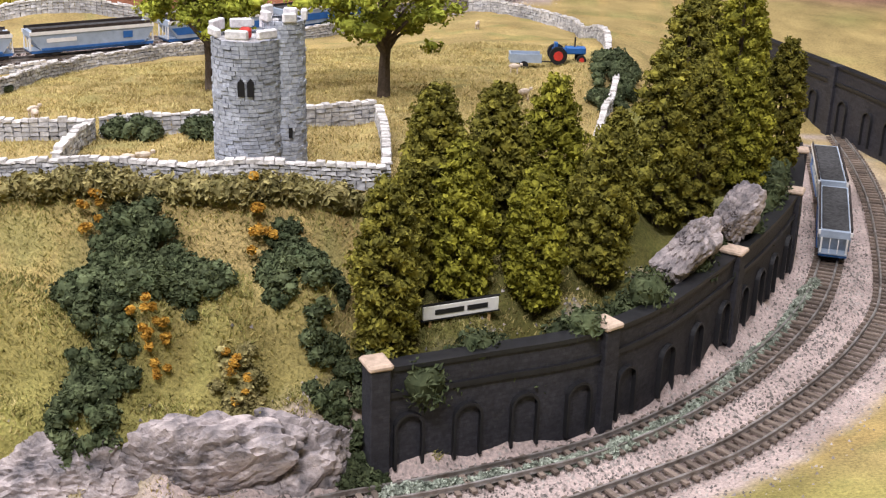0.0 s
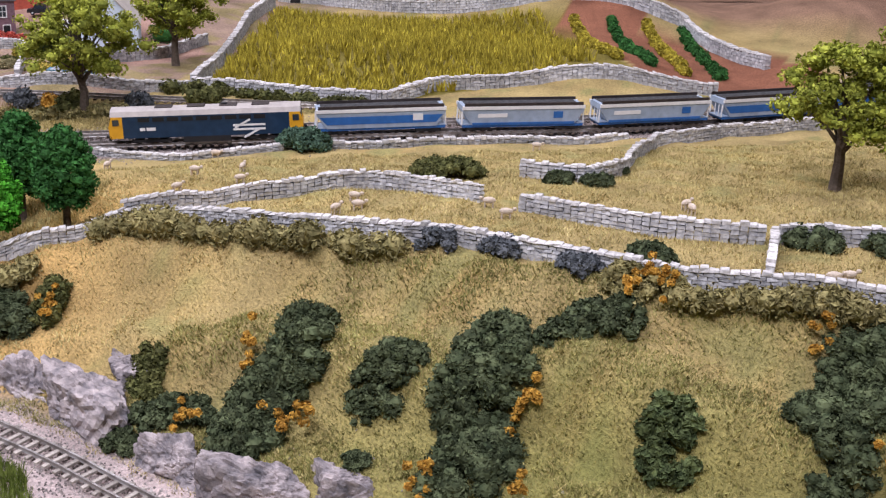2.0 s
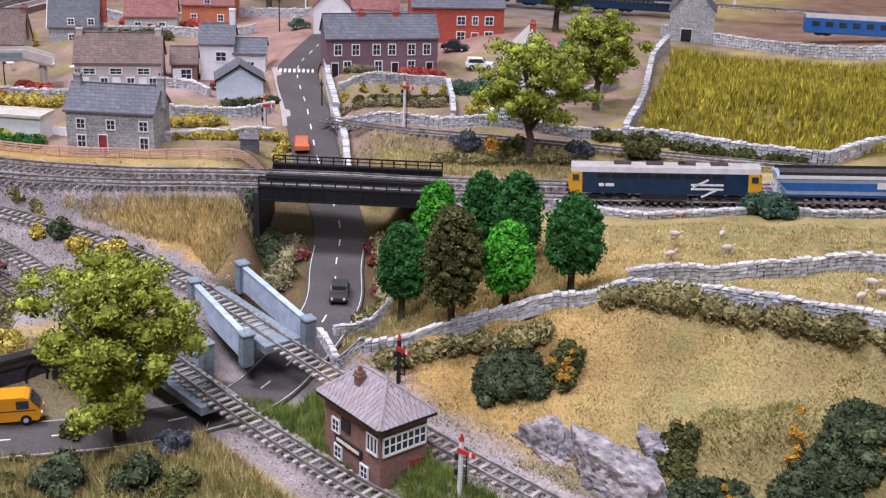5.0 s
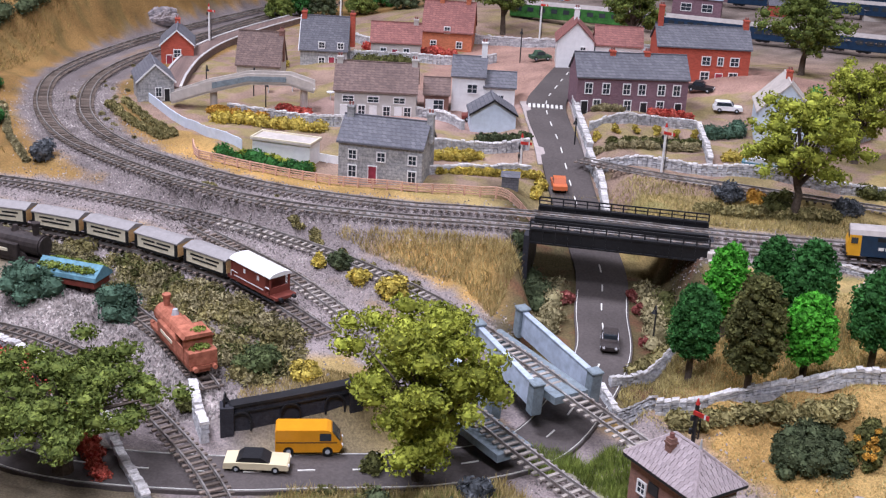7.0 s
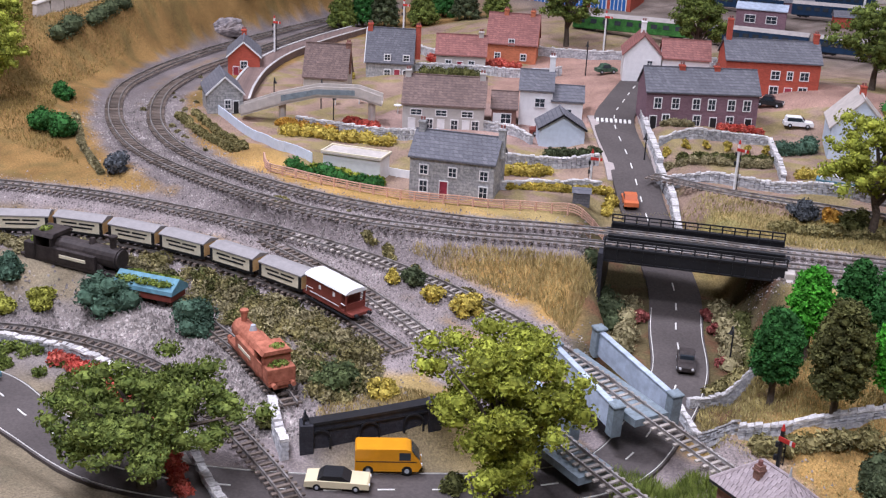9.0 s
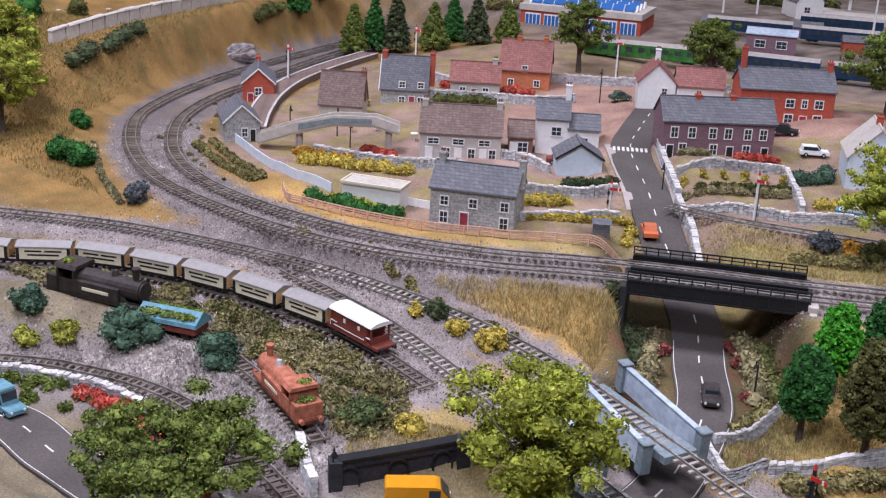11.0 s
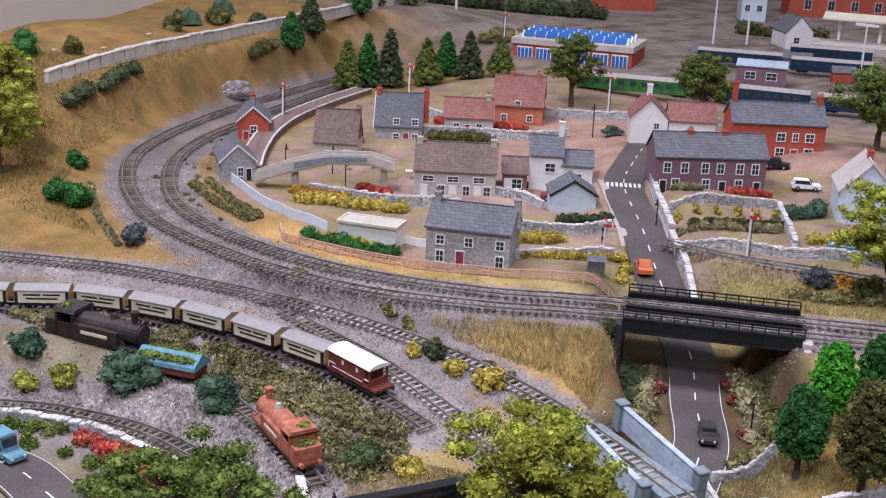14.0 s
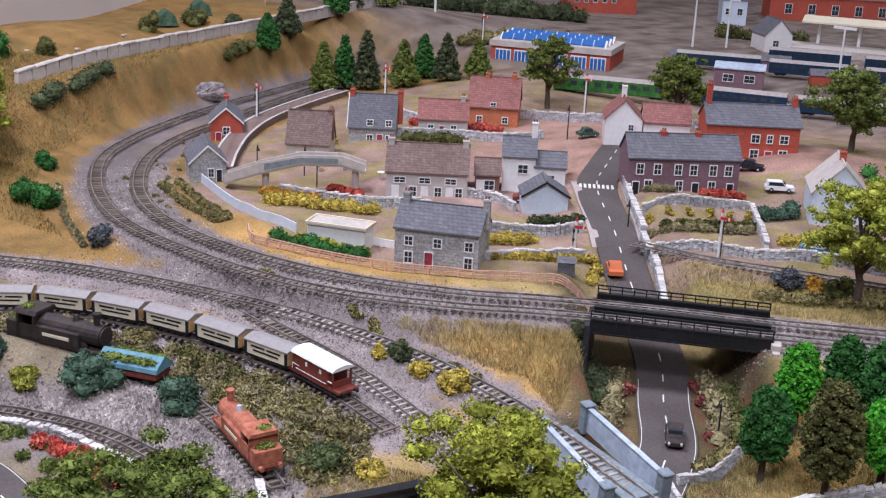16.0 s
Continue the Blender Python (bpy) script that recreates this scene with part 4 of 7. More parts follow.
def house(x, y, ang, w, d, hw, hr, wall, roof, label, wins=(), doors=(), chims=(), up=0.0, gable_front=False, eave=.002, trim=None, door_m=None, sidewins=()):
    """Front along local x at y = 0; the ridge along x, or front to back."""
    t = thing("house", at(x, y, ang, up), label, "house")
    if gable_front:
        body = prism([(0, -.012), (w, -.012), (w, hw), (w / 2, hw + hr), (0, hw)], 0, d)
    else:
        body = prism([(0, -.012), (d, -.012), (d, hw), (d / 2, hw + hr), (0, hw)], 0, w, "x")
    wl = part("wall_shell", body, wall, t)
    span = w if gable_front else d
    n = math.hypot(span / 2, hr)
    e = eave * n / (span / 2)
    k = hr / (span / 2)
    th = .0014
    lo, hi = -eave, span + eave
    out = [(lo, hw - eave * k), (span / 2, hw + hr), (hi, hw - eave * k), (hi, hw - eave * k + th), (span / 2, hw + hr + th), (lo, hw - eave * k + th)]
    rf = part("roof", prism(out, -.0015, (d if gable_front else w) + .0015, "y" if gable_front else "x"), roof, t)
    rid = B((-.0015, d / 2 - .0008, hw + hr + th - .0004, w + .0015, d / 2 + .0008, hw + hr + th + .0006)) if not gable_front else B((w / 2 - .0008, -.0015, hw + hr + th - .0004, w / 2 + .0008, d + .0015, hw + hr + th + .0006))
    part("ridge_tiles", rid, roof, rf)
    if trim:
        for s in (-1, 1):
            a = (span / 2, hw + hr + th)
            b = (span / 2 + s * (span / 2 + eave), hw - eave * k + th)
            part("bargeboard", prism([(a[0], a[1] - .002), a, b, (b[0], b[1] - .002)], -.0022, -.0014, "y" if gable_front else "x"), trim, rf)
    for wx, wz, ww, wh in wins:
        window(wl, wx, -.0004, wz, ww, wh)
    for wy, wz, ww, wh in sidewins:
        window(wl, w + .0004, wy, wz, ww, wh, ry=90)
    for dx, dw, dh in doors:
        dr = part("door", B((dx - dw / 2, -.0008, 0, dx + dw / 2, .0002, dh)), door_m or M_DOOR, wl)
        part("door_frame", B((dx - dw / 2 - .0006, -.001, 0, dx - dw / 2, .0002, dh + .0006), (dx + dw / 2, -.001, 0, dx + dw / 2 + .0006, .0002, dh + .0006), (dx - dw / 2, -.001, dh, dx + dw / 2, .0002, dh + .0006)), M_WHITE, dr)
    for cx, cy, ch, cm in chims:
        c = part("chimney", B((cx - .0028, cy - .0028, hw, cx + .0028, cy + .0028, hw + hr + ch), (cx - .0033, cy - .0033, hw + hr + ch - .0018, cx + .0033, cy + .0033, hw + hr + ch - .0006), bevel=.0002), cm, t)
        for o in (-.0012, .0012):
            part("chimney_pot", cyl(.0009, (cx + o, cy, hw + hr + ch - .0005), (cx + o, cy, hw + hr + ch + .0026), 8), M_TILE_RED, c)
    return t


house(-1.047, .585, 27, .070, .042, .033, .016, M_RUBBLE, M_SLATE, "grey rubble stone cottage with a red door and slate roof", [(.012, .019, .006, .007), (.036, .019, .006, .007), (.062, .019, .006, .007), (.012, .004, .006, .009), (.062, .004, .006, .009)], [(.029, .0065, .014)], [(.004, .021, .009, M_RUBBLE), (.071, .021, .009, M_RUBBLE)], up=.004)
house(-1.18, .715, 39, .078, .044, .027, .022, M_RENDER, M_TILE, "rendered terrace of cottages with a brown tile roof", [(.013, .016, .01, .005), (.037, .016, .01, .005), (.062, .016, .01, .005), (.026, .003, .006, .009), (.05, .003, .006, .009), (.07, .003, .006, .009)], [(.009, .006, .012), (.037, .006, .012), (.061, .006, .012)], [(.075, .022, .006, M_RENDER), (.003, .022, .006, M_RENDER)], door_m=M_WHITE)
house(-1.355, .745, 37, .046, .04, .022, .03, M_BUFF, M_TILE, "timber-framed house with a steep brown roof", [(.036, .004, .008, .008)], [(.014, .006, .011)], [(.045, .02, .004, M_BRICK_BROWN)])
house(-1.353, .836, 38, .052, .04, .02, .032, M_RUBBLE, M_SLATE, "stone cottage with steep slate roof and dormers", [(.024, .021, .006, .006), (.045, .021, .006, .006), (.024, .003, .006, .007), (.045, .003, .006, .007)], [(.035, .006, .011)], [(.002, .02, .006, M_BRICK_RED), (.056, .02, .006, M_BRICK_RED)], trim=M_WHITE)
house(-1.31, .905, 40, .056, .04, .02, .018, M_BUFF, M_TILE_RED, "small buff cottage with a dull red tile roof", [(.014, .006, .006, .007), (.04, .006, .006, .007)], [(.027, .006, .012)], [(.05, .02, .006, M_BUFF)])
house(-1.32, 1.005, 34, .06, .06, .024, .03, M_BRICK_ORANGE, M_TILE_RED, "orange brick house with steep red gables", [(.014, .005, .006, .007), (.03, .022, .006, .007), (.045, .005, .006, .007)], [], [(.02, .03, .006, M_BRICK_ORANGE), (.052, .03, .006, M_BRICK_ORANGE)], gable_front=False)
house(-1.115, .812, 37, .032, .05, .034, .014, M_WHITE, M_SLATE, "white rendered house with a pale slate roof", [(.02, .018, .009, .008)], [], [(.03, .026, .016, M_WHITE)], up=.001)
house(-1.09, .832, 37, .03, .045, .026, .01, M_WHITE, M_SLATE, "lower white rendered wing with a slate roof", [(.016, .012, .006, .006)])
house(-1.128, .786, 39, .024, .03, .018, .012, M_BRICK_BROWN, M_TILE, "small shop with a black and white front", [(.014, .003, .009, .009)], [(.005, .006, .012)], door_m=M_WHITE)
house(-1.055, .768, 43, .042, .034, .017, .013, M_BLUEW, M_SLATE, "pale blue workshop with roof lights", gable_front=True, trim=M_BLACK)
house(-1.006, .868, 44, .108, .045, .038, .018, M_BRICK_PURPLE, M_SLATE, "purple brick terrace with white sash windows", [(x_, z_, .0062, .0095) for x_ in (.011, .028, .048, .063, .082, .097) for z_ in (.022,)] + [(x_, .006, .0062, .0095) for x_ in (.02, .05, .082)], [(.008, .006, .014), (.066, .006, .014), (.1, .006, .014)], [(.036, .022, .004, M_BRICK_RED), (.07, .022, .004, M_BRICK_RED)], door_m=M_BLACK)
house(-1.012, 1.026, 39, .098, .05, .04, .017, M_BRICK_RED, M_SLATE, "red brick house with white windows and grey slates", [(.052, .022, .008, .008), (.082, .022, .008, .008), (.052, .005, .008, .009), (.082, .005, .008, .009), (.067, .022, .005, .008)], [(.067, .007, .013)], [(.004, .025, .022, M_BRICK_RED), (.095, .025, .01, M_BRICK_RED)])
house(-1.115, .99, 36, .04, .05, .032, .02, M_WHITE, M_TILE_RED, "white gabled public house with red tile roof", [(.028, .02, .005, .006)], [], [(.02, .03, .012, M_WHITE)], gable_front=True)
house(-1.082, 1.015, 36, .05, .04, .03, .016, M_WHITE, M_TILE_RED, "white wing with a red tile roof", [(.02, .014, .006, .006)])
house(-.845, .925, 30, .05, .06, .03, .026, M_BLUEW, M_BUFF, "pale blue barn with a stone roof", [], [(.03, .014, .012)], [(.026, .03, .008, M_BRICK_RED)], gable_front=True, door_m=M_BLACK)
house(-.82, 1.27, 20, .05, .06, .035, .028, M_RUBBLE, M_SLATE, "grey stone barn behind the trees", [], [(.02, .012, .014)], gable_front=True, door_m=M_BLACK)
house(-1.346, .611, 58, .035, .05, .02, .016, M_RUBBLE, M_SLATE, "grey stone station building with white bargeboards", [(.02, .005, .005, .008)], [(.028, .005, .012)], gable_front=True, trim=M_WHITE, door_m=M_BLACK)
house(-1.489, .75, 50, .036, .055, .022, .016, M_BRICK_RED, M_SLATE, "red brick station house with white bargeboards", [(.018, .008, .007, .008)], [(.009, .006, .01)], [(.018, .05, .006, M_BRICK_RED)], gable_front=True, trim=M_WHITE)


# ---- signal box beside the loop ----
def signal_box():
    t = thing("signal_box", pose(-.6, .37, ground(-.6, .37) - .001, 0, 0, 71), "brown brick signal box with a lilac tiled hipped roof", "signal box")
    w, d, h = .028, .046, .037
    body = part("wall_shell", B((-.0, 0, -.01, w, d, h)), M_BRICK_BROWN, t)
    e = .003
    bm = bmesh.new()
    lo = [bm.verts.new(c) for c in ((-e, -e, h), (w + e, -e, h), (w + e, d + e, h), (-e, d + e, h))]
    hi = [bm.verts.new(c) for c in ((w / 2, w / 2, h + .015), (w / 2, d - w / 2, h + .015))]
    for f in ((lo[0], lo[1], hi[0]), (lo[1], lo[2], hi[1], hi[0]), (lo[2], lo[3], hi[1]), (lo[3], lo[0], hi[0], hi[1]), (lo[3], lo[2], lo[1], lo[0])):
        bm.faces.new(f)
    rf = part("roof", bm, M_TILE_LILAC, t)
    # rows of tiles on the four slopes
    tile = B((-.00125, -.0003, 0, .00125, .0001, .0026))
    tm = bpy.data.meshes.new("tile")
    tile.to_mesh(tm)
    tile.free()
    tm.materials.append(M_TILE_LILAC)
    for a, b, c0, c1 in (((-e, -e), (w + e, -e), (w / 2, w / 2), (w / 2, w / 2)), ((w + e, -e), (w + e, d + e), (w / 2, w / 2), (w / 2, d - w / 2)), ((-e, d + e), (-e, -e), (w / 2, d - w / 2), (w / 2, w / 2))):
        A, Bv, C0, C1 = Vector((*a, h)), Vector((*b, h)), Vector((*c0, h + .015)), Vector((*c1, h + .015))
        up = ((C0 + C1) / 2 - (A + Bv) / 2)
        along = (Bv - A).normalized()
        nrm = along.cross(up).normalized()
        upn = nrm.cross(along).normalized()
        rows = int(up.length / .0024)
        for r in range(rows):
            f = r / rows
            p, q = A.lerp(C0, f), Bv.lerp(C1, f)
            k = max(1, int((q - p).length / .0027))
            for i in range(k):
                o = new("tile", tm)
                o.parent = rf
                pos = p.lerp(q, (i + .5) / k) + nrm * (.0004 + random.uniform(0, .0002))
                rot = Matrix((along, -nrm, upn)).transposed().to_4x4()
                o.matrix_basis = Matrix.Translation(pos) @ rot
    for p, q in (((-e, -e, h), (w / 2, w / 2, h + .015)), ((w + e, -e, h), (w / 2, w / 2, h + .015)), ((w / 2, w / 2, h + .015), (w / 2, d - w / 2, h + .015)), ((w + e, d + e, h), (w / 2, d - w / 2, h + .015)), ((-e, d + e, h), (w / 2, d - w / 2, h + .015))):
        part("hip_tiles", cyl(.0009, Vector(p) + Vector((0, 0, .0007)), Vector(q) + Vector((0, 0, .0007)), 6), M_TILE_LILAC, rf)
    part("finial", cyl(.0009, (w / 2, w / 2, h + .015), (w / 2, w / 2, h + .021), 8, .0003), M_LEAD, rf)
    part("gutter", B((-e - .0005, -e - .0005, h - .0012, w + e + .0005, -e + .0003, h + .0002), (w + e - .0003, -e, h - .0012, w + e + .0005, d + e, h + .0002), (-e - .0005, -e, h - .0012, -e + .0003, d + e, h + .0002)), M_BLACK, rf)
    # glazed front
    fr = part("window_band", B((.001, -.0012, .021, w - .001, .0004, .0222), (.001, -.0012, .0305, w - .001, .0004, .0317)), M_WHITE, body)
    part("pane", B((.001, -.0006, .0222, w - .001, .0003, .0305)), M_GLASS, fr)
    for i in range(8):
        x = .001 + i * (w - .0026) / 7
        part("glazing_bar", B((x, -.0012, .0215, x + .0006, .0004, .0312)), M_WHITE, fr)
    part("glazing_bar", B((.001, -.0011, .0262, w - .001, .0003, .0267)), M_WHITE, fr)
    sd = part("window_band", B((-.0012, .001, .021, .0004, .010, .0222), (-.0012, .001, .0305, .0004, .010, .0317)), M_WHITE, body)
    part("pane", B((-.0006, .001, .0222, .0003, .010, .0305)), M_GLASS, sd)
    for i in range(4):
        y = .001 + i * .0028
        part("glazing_bar", B((-.0012, y, .0215, .0004, y + .0006, .0312)), M_WHITE, sd)
    for y, z in ((.012, .005), (.034, .006), (.036, .02)):
        window(body, -.0004, y, z, .005, .006, ry=-90)
    nb = part("name_board", B((-.0012, .014, .0145, -.0002, .036, .0185)), M_BLACK, body)
    part("lettering", B((-.0015, .0155, .0157, -.0011, .0345, .0173)), M_CREAM, nb)
    part("notice", B((-.001, .024, .0235, -.0002, .031, .0295)), M_BLACK, body)
    part("door", B((.018, -.0009, .001, .025, .0003, .014)), M_DOOR, body)
    c = part("chimney", B((.006, .026, h, .010, .030, h + .0165), (.0055, .0255, h + .0135, .0105, .0305, h + .0145)), M_BRICK_BROWN, t)
    part("chimney_pot", cyl(.0012, (.008, .028, h + .0165), (.008, .028, h + .019), 8), M_TILE_RED, c)


signal_box()


def signal_post(x, y, h, label, z=None, post=None):
    t = thing("semaphore_signal", at(x, y, random.uniform(-10, 30)), label, "railway signal")
    part("post", B((-.0009, -.0009, -.004, .0009, .0009, h), bevel=.0002), post or M_WHITE, t)
    part("arm", B((-.001, -.0016, h - .006, .009, -.001, h - .0035)), M_RED, t)
    part("arm_stripe", B((.006, -.0018, h - .006, .0072, -.0008, h - .0035)), M_WHITE, t)
    part("finial", cyl(.0013, (0, 0, h), (0, 0, h + .0035), 8, .0004), M_RED, t)
    lad = part("ladder", B((-.0028, .004, -.003, -.0023, .0045, h - .006), (.0001, .004, -.003, .0006, .0045, h - .006)), M_BLACK, t)
    for i in range(int((h - .008) / .0018)):
        part("rung", B((-.0025, .0041, i * .0018, .0003, .0044, i * .0018 + .0004)), M_BLACK, lad)
    for zz in (h - .01, h - .018):
        part("lamp", cyl(.001, (-.0016, -.0012, zz), (-.0016, -.0012, zz + .003), 8), M_BLACK, t)


signal_post(-.563, .382, .031, "white semaphore signal post with red arm and ladder")
signal_post(-.641, .447, .026, "black semaphore signal with a red and white top", post=M_BLACK)
signal_post(-.857, .777, .04, "tall white signal post beside the branch wall")
signal_post(-.972, .735, .024, "white signal post beside the garden")
signal_post(-1.525, .85, .05, "white bracket signal with red arms by the platform")
for x_, y_, h_ in ((-1.5, 1.05, .05), (-1.25, 1.15, .05), (-1.62, 1.4, .06), (-.98, 1.66, .075)):
    signal_post(x_, y_, h_, "slim white lamp and signal post")


# ---- plants ----
def bush(x, y, rx, ry, rz, m_leaf, label, rz_ang=0.0, n=14, count=1500, size=.0013, flowers=None, name="bush", cat="bush", seed=None, up=0.0):
    seed = seed if seed is not None else int(abs(x * 7919 + y * 104729) * 100) % 100000
    rng = np.random.default_rng(seed)
    t = thing(name, at(x, y, rz_ang, up), label, cat)
    bl = lumps(rng, n, rx, ry, rz, rz * .55)
    leaves("foliage", bl, count, size, m_leaf, t, rng)
    if flowers:
        for fx, fy, fr in flowers:
            leaves("blossom", [(fx + rng.normal() * fr * .4, fy + rng.normal() * fr * .4, rz * .9, fr * .7, fr * .7, fr * .6) for _ in range(4)], 220, size, L_GORSE, t, rng, core=.6)
    return t


def slope_bush(spots, m_leaf, label, count, size=.0012, flowers=()):
    """One sprawling bush that follows the slope, domed over spots (x, y, r)."""
    x0, y0, _ = spots[0]
    t = thing("gorse_bush", at(x0, y0), label, "bush", "gorse bushes on the slope")
    rng = np.random.default_rng(int(abs(x0) * 10000))
    g0 = ground(x0, y0)
    bl = []
    for x, y, r in spots:
        for _ in range(34):
            a, f = rng.uniform(0, math.tau), math.sqrt(rng.uniform(0, 1))
            px, py = x + r * f * 1.0 * math.cos(a), y + r * f * .8 * math.sin(a)
            s = r * rng.uniform(.22, .40)
            bl.append((px - x0, py - y0, ground(px, py) - g0 + r * .6 * math.sqrt(1.02 - f * f) + s * .1, s, s, s * .85))
    leaves("foliage", bl, int(count * 1.5), size, m_leaf, t, rng, flat=.4, core=.8)
    for x, y, r in flowers:
        fb = []
        for _ in range(9):
            px, py = x + rng.normal() * r * .5, y + rng.normal() * r * .5
            fb.append((px - x0, py - y0, ground(px, py) - g0 + .004 + r * rng.uniform(.6, 1.4), r * .26, r * .26, r * .22))
        leaves("blossom", fb, 420, size * .9, L_GORSE, t, rng, core=.5)
    return t


GB = "dense dark green gorse bush with orange blossom on the slope"
slope_bush([(-.176, .466, .010), (-.168, .461, .0155), (-.154, .452, .014), (-.138, .447, .0105), (-.16, .450, .014), (-.148, .452, .012), (-.168, .449, .014), (-.181, .447, .014), (-.178, .431, .0135), (-.172, .423, .012), (-.176, .409, .0115)], L_BUSH, GB, 15000, flowers=[(-.188, .469, .006), (-.156, .430, .006), (-.15, .429, .005)])
slope_bush([(-.111, .469, .008), (-.107, .461, .0115), (-.102, .455, .0115), (-.104, .449, .010), (-.094, .462, .008)], L_BUSH, GB, 5500, flowers=[(-.122, .469, .007)])
slope_bush([(-.319, .456, .0145), (-.308, .437, .012), (-.322, .432, .014), (-.317, .424, .016), (-.311, .414, .0165), (-.313, .400, .0155)], L_BUSH, GB, 10500, flowers=[(-.296, .427, .008), (-.33, .396, .007), (-.288, .396, .007)])
slope_bush([(-.292, .458, .009), (-.278, .463, .012), (-.268, .468, .009)], L_BUSH, "rounded dark olive bush below the stone wall", 3600)
slope_bush([(-.404, .455, .0125), (-.402, .443, .0145), (-.410, .438, .0145), (-.416, .432, .016), (-.417, .418, .0155), (-.420, .406, .010)], L_BUSH, GB, 9500, flowers=[(-.428, .446, .007), (-.397, .422, .009)])
slope_bush([(-.366, .433, .0085), (-.358, .436, .0115), (-.352, .441, .0085)], L_BUSH, "single dark green bush in the golden field", 3000)
slope_bush([(-.36, .408, .0055)], L_BUSH, "tiny dark bush above the rocks", 700)
slope_bush([(-.237, .428, .0115)], L_FEATHER, "low feathery dark green bush in the field", 1700, .0016)
slope_bush([(-.123, .427, .010), (-.118, .424, .007)], L_HEDGE, "small dry bush with orange tips over the rocks", 1500, flowers=[(-.124, .427, .006)])
slope_bush([(-.088, .437, .011), (-.079, .434, .010), (-.076, .425, .009)], L_BUSH, "dark ivy against the black wall's end", 3400)
slope_bush([(-.588, .461, .0135), (-.582, .463, .017), (-.576, .470, .0135)], L_BUSH, "large dark green bush near the corner wall", 5200)
slope_bush([(-.559, .479, .011)], L_DARK, "small bush with orange blossom beside a larger one", 1300, flowers=[(-.556, .473, .007)])
slope_bush([(-.482, .446, .0095), (-.476, .438, .007)], L_DARK, "scrubby bush behind the rock", 2000)
slope_bush([(-.466, .423, .009), (-.458, .428, .011), (-.448, .430, .009)], L_BUSH, "low green bush with orange blossom among rocks", 3000, flowers=[(-.446, .419, .006)])
slope_bush([(-.474, .410, .0075)], L_BUSH, "small dark bush between two rocks", 900)
for x_, y_ in ((-.358, .498), (-.328, .498), (-.290, .490)):
    slope_bush([(x_, y_, .0095)], L_GREY, "small grey-blue bush against the stone wall", 1200)
slope_bush([(-.268, .482, .010), (-.256, .480, .011)], L_HEDGE, "brown and orange bush against the stone wall", 2000, flowers=[(-.262, .476, .007), (-.254, .474, .006)])
slope_bush([(-.264, .512, .0108)], L_BUSH, "dark bush behind the stone wall", 1400)
for x_, y_, r_ in ((-.197, .558, .012), (-.164, .559, .010), (-.310, .688, .0052), (-.316, .646, .008), (-.336, .642, .008), (-.154, 1.09, .017), (-.167, 1.02, .014)):
    slope_bush([(x_, y_, r_)], L_BUSH, "dark round bush growing by a stone wall", 1200)
slope_bush([(-.41, .642, .013), (-.396, .642, .014)], L_DARK, "spreading olive bush by the gateway", 2600)
slope_bush([(-.529, .716, .0165)], L_TEAL, "round blue-green bush beside the railway", 2600, .0016)
slope_bush([(.044, .775, .014), (.04, .756, .014), (.036, .735, .012)], L_BUSH, "dark hedge at the pasture's edge", 3000)


def hedge(line, r, m_leaf, label, size=.0013, name="hedge"):
    pts = [Vector(p) for p in on_ground(line)]
    rng = np.random.default_rng(int(abs(line[0][0]) * 9999))
    t = thing(name, Matrix.Identity(4), label, "hedge")
    bl = []
    fine = []
    for a, b in zip(pts, pts[1:]):
        n = max(1, int((b - a).length / (r * .8)))
        fine += [a.lerp(b, i / n) for i in range(n)]
    for p in fine:
        s = r * rng.uniform(.65, 1.1)
        bl.append((p.x + rng.normal() * r * .2, p.y + rng.normal() * r * .2, p.z + s * .5, s, s, s * .9))
    leaves("foliage", bl, int(len(bl) * 190), size, m_leaf, t, rng, flat=.35, long=1.3)
    return t


hedge([(-.245, .474), (-.19, .479), (-.13, .478), (-.08, .484)], .007, L_HEDGE, "dry olive hedge along the hilltop wall")
hedge([(-.55, .513), (-.50, .504), (-.44, .494), (-.41, .493)], .009, L_HEDGE, "dry olive hedge along the field wall")
hedge([(-.405, .492), (-.37, .49)], .008, L_HEDGE, "short dry hedge below the wall")
hedge([(-.655, .455), (-.62, .466), (-.59, .478), (-.57, .49)], .007, L_HEDGE, "olive hedge below the grove wall")
hedge([(-.07, .441), (-.033, .458), (.006, .48), (.037, .51), (.062, .548), (.095, .605), (.125, .668), (.142, .72)], .0105, L_BUSH, "dark ivy hedge along the retaining wall top")
hedge([(-.066, .416), (-.028, .432), (.02, .456), (.056, .49), (.084, .532), (.118, .588), (.15, .655)], .0028, L_WEED, "pale weeds along the foot of the black wall")
hedge([(-.884, .618), (-.866, .608), (-.848, .592), (-.828, .566)], .013, L_BUSH, "dark bushes on the cutting's side")
hedge([(-.842, .612), (-.826, .585), (-.812, .555), (-.80, .53)], .009, L_SCRUB, "reddish scrub at the roadside")
hedge([(-.785, .645), (-.768, .625), (-.752, .60), (-.738, .572)], .010, L_SCRUB, "flowering scrub below the wing wall")
hedge([(-.765, .64), (-.748, .615), (-.732, .59)], .010, L_DARK, "dull green scrub in the cutting")
hedge([(-.728, .57), (-.73, .553), (-.735, .535)], .008, L_HEDGE, "dry scrub at the cutting's end")
for x_, y_, r_ in ((-.792, .638, .007), (-.778, .622, .006), (-.828, .60, .007), (-.818, .575, .006), (-.748, .583, .006)):
    bush(x_, y_, r_, r_, r_ * .9, L_ROSE, "dusky red flowering shrub at the roadside", n=7, count=420)
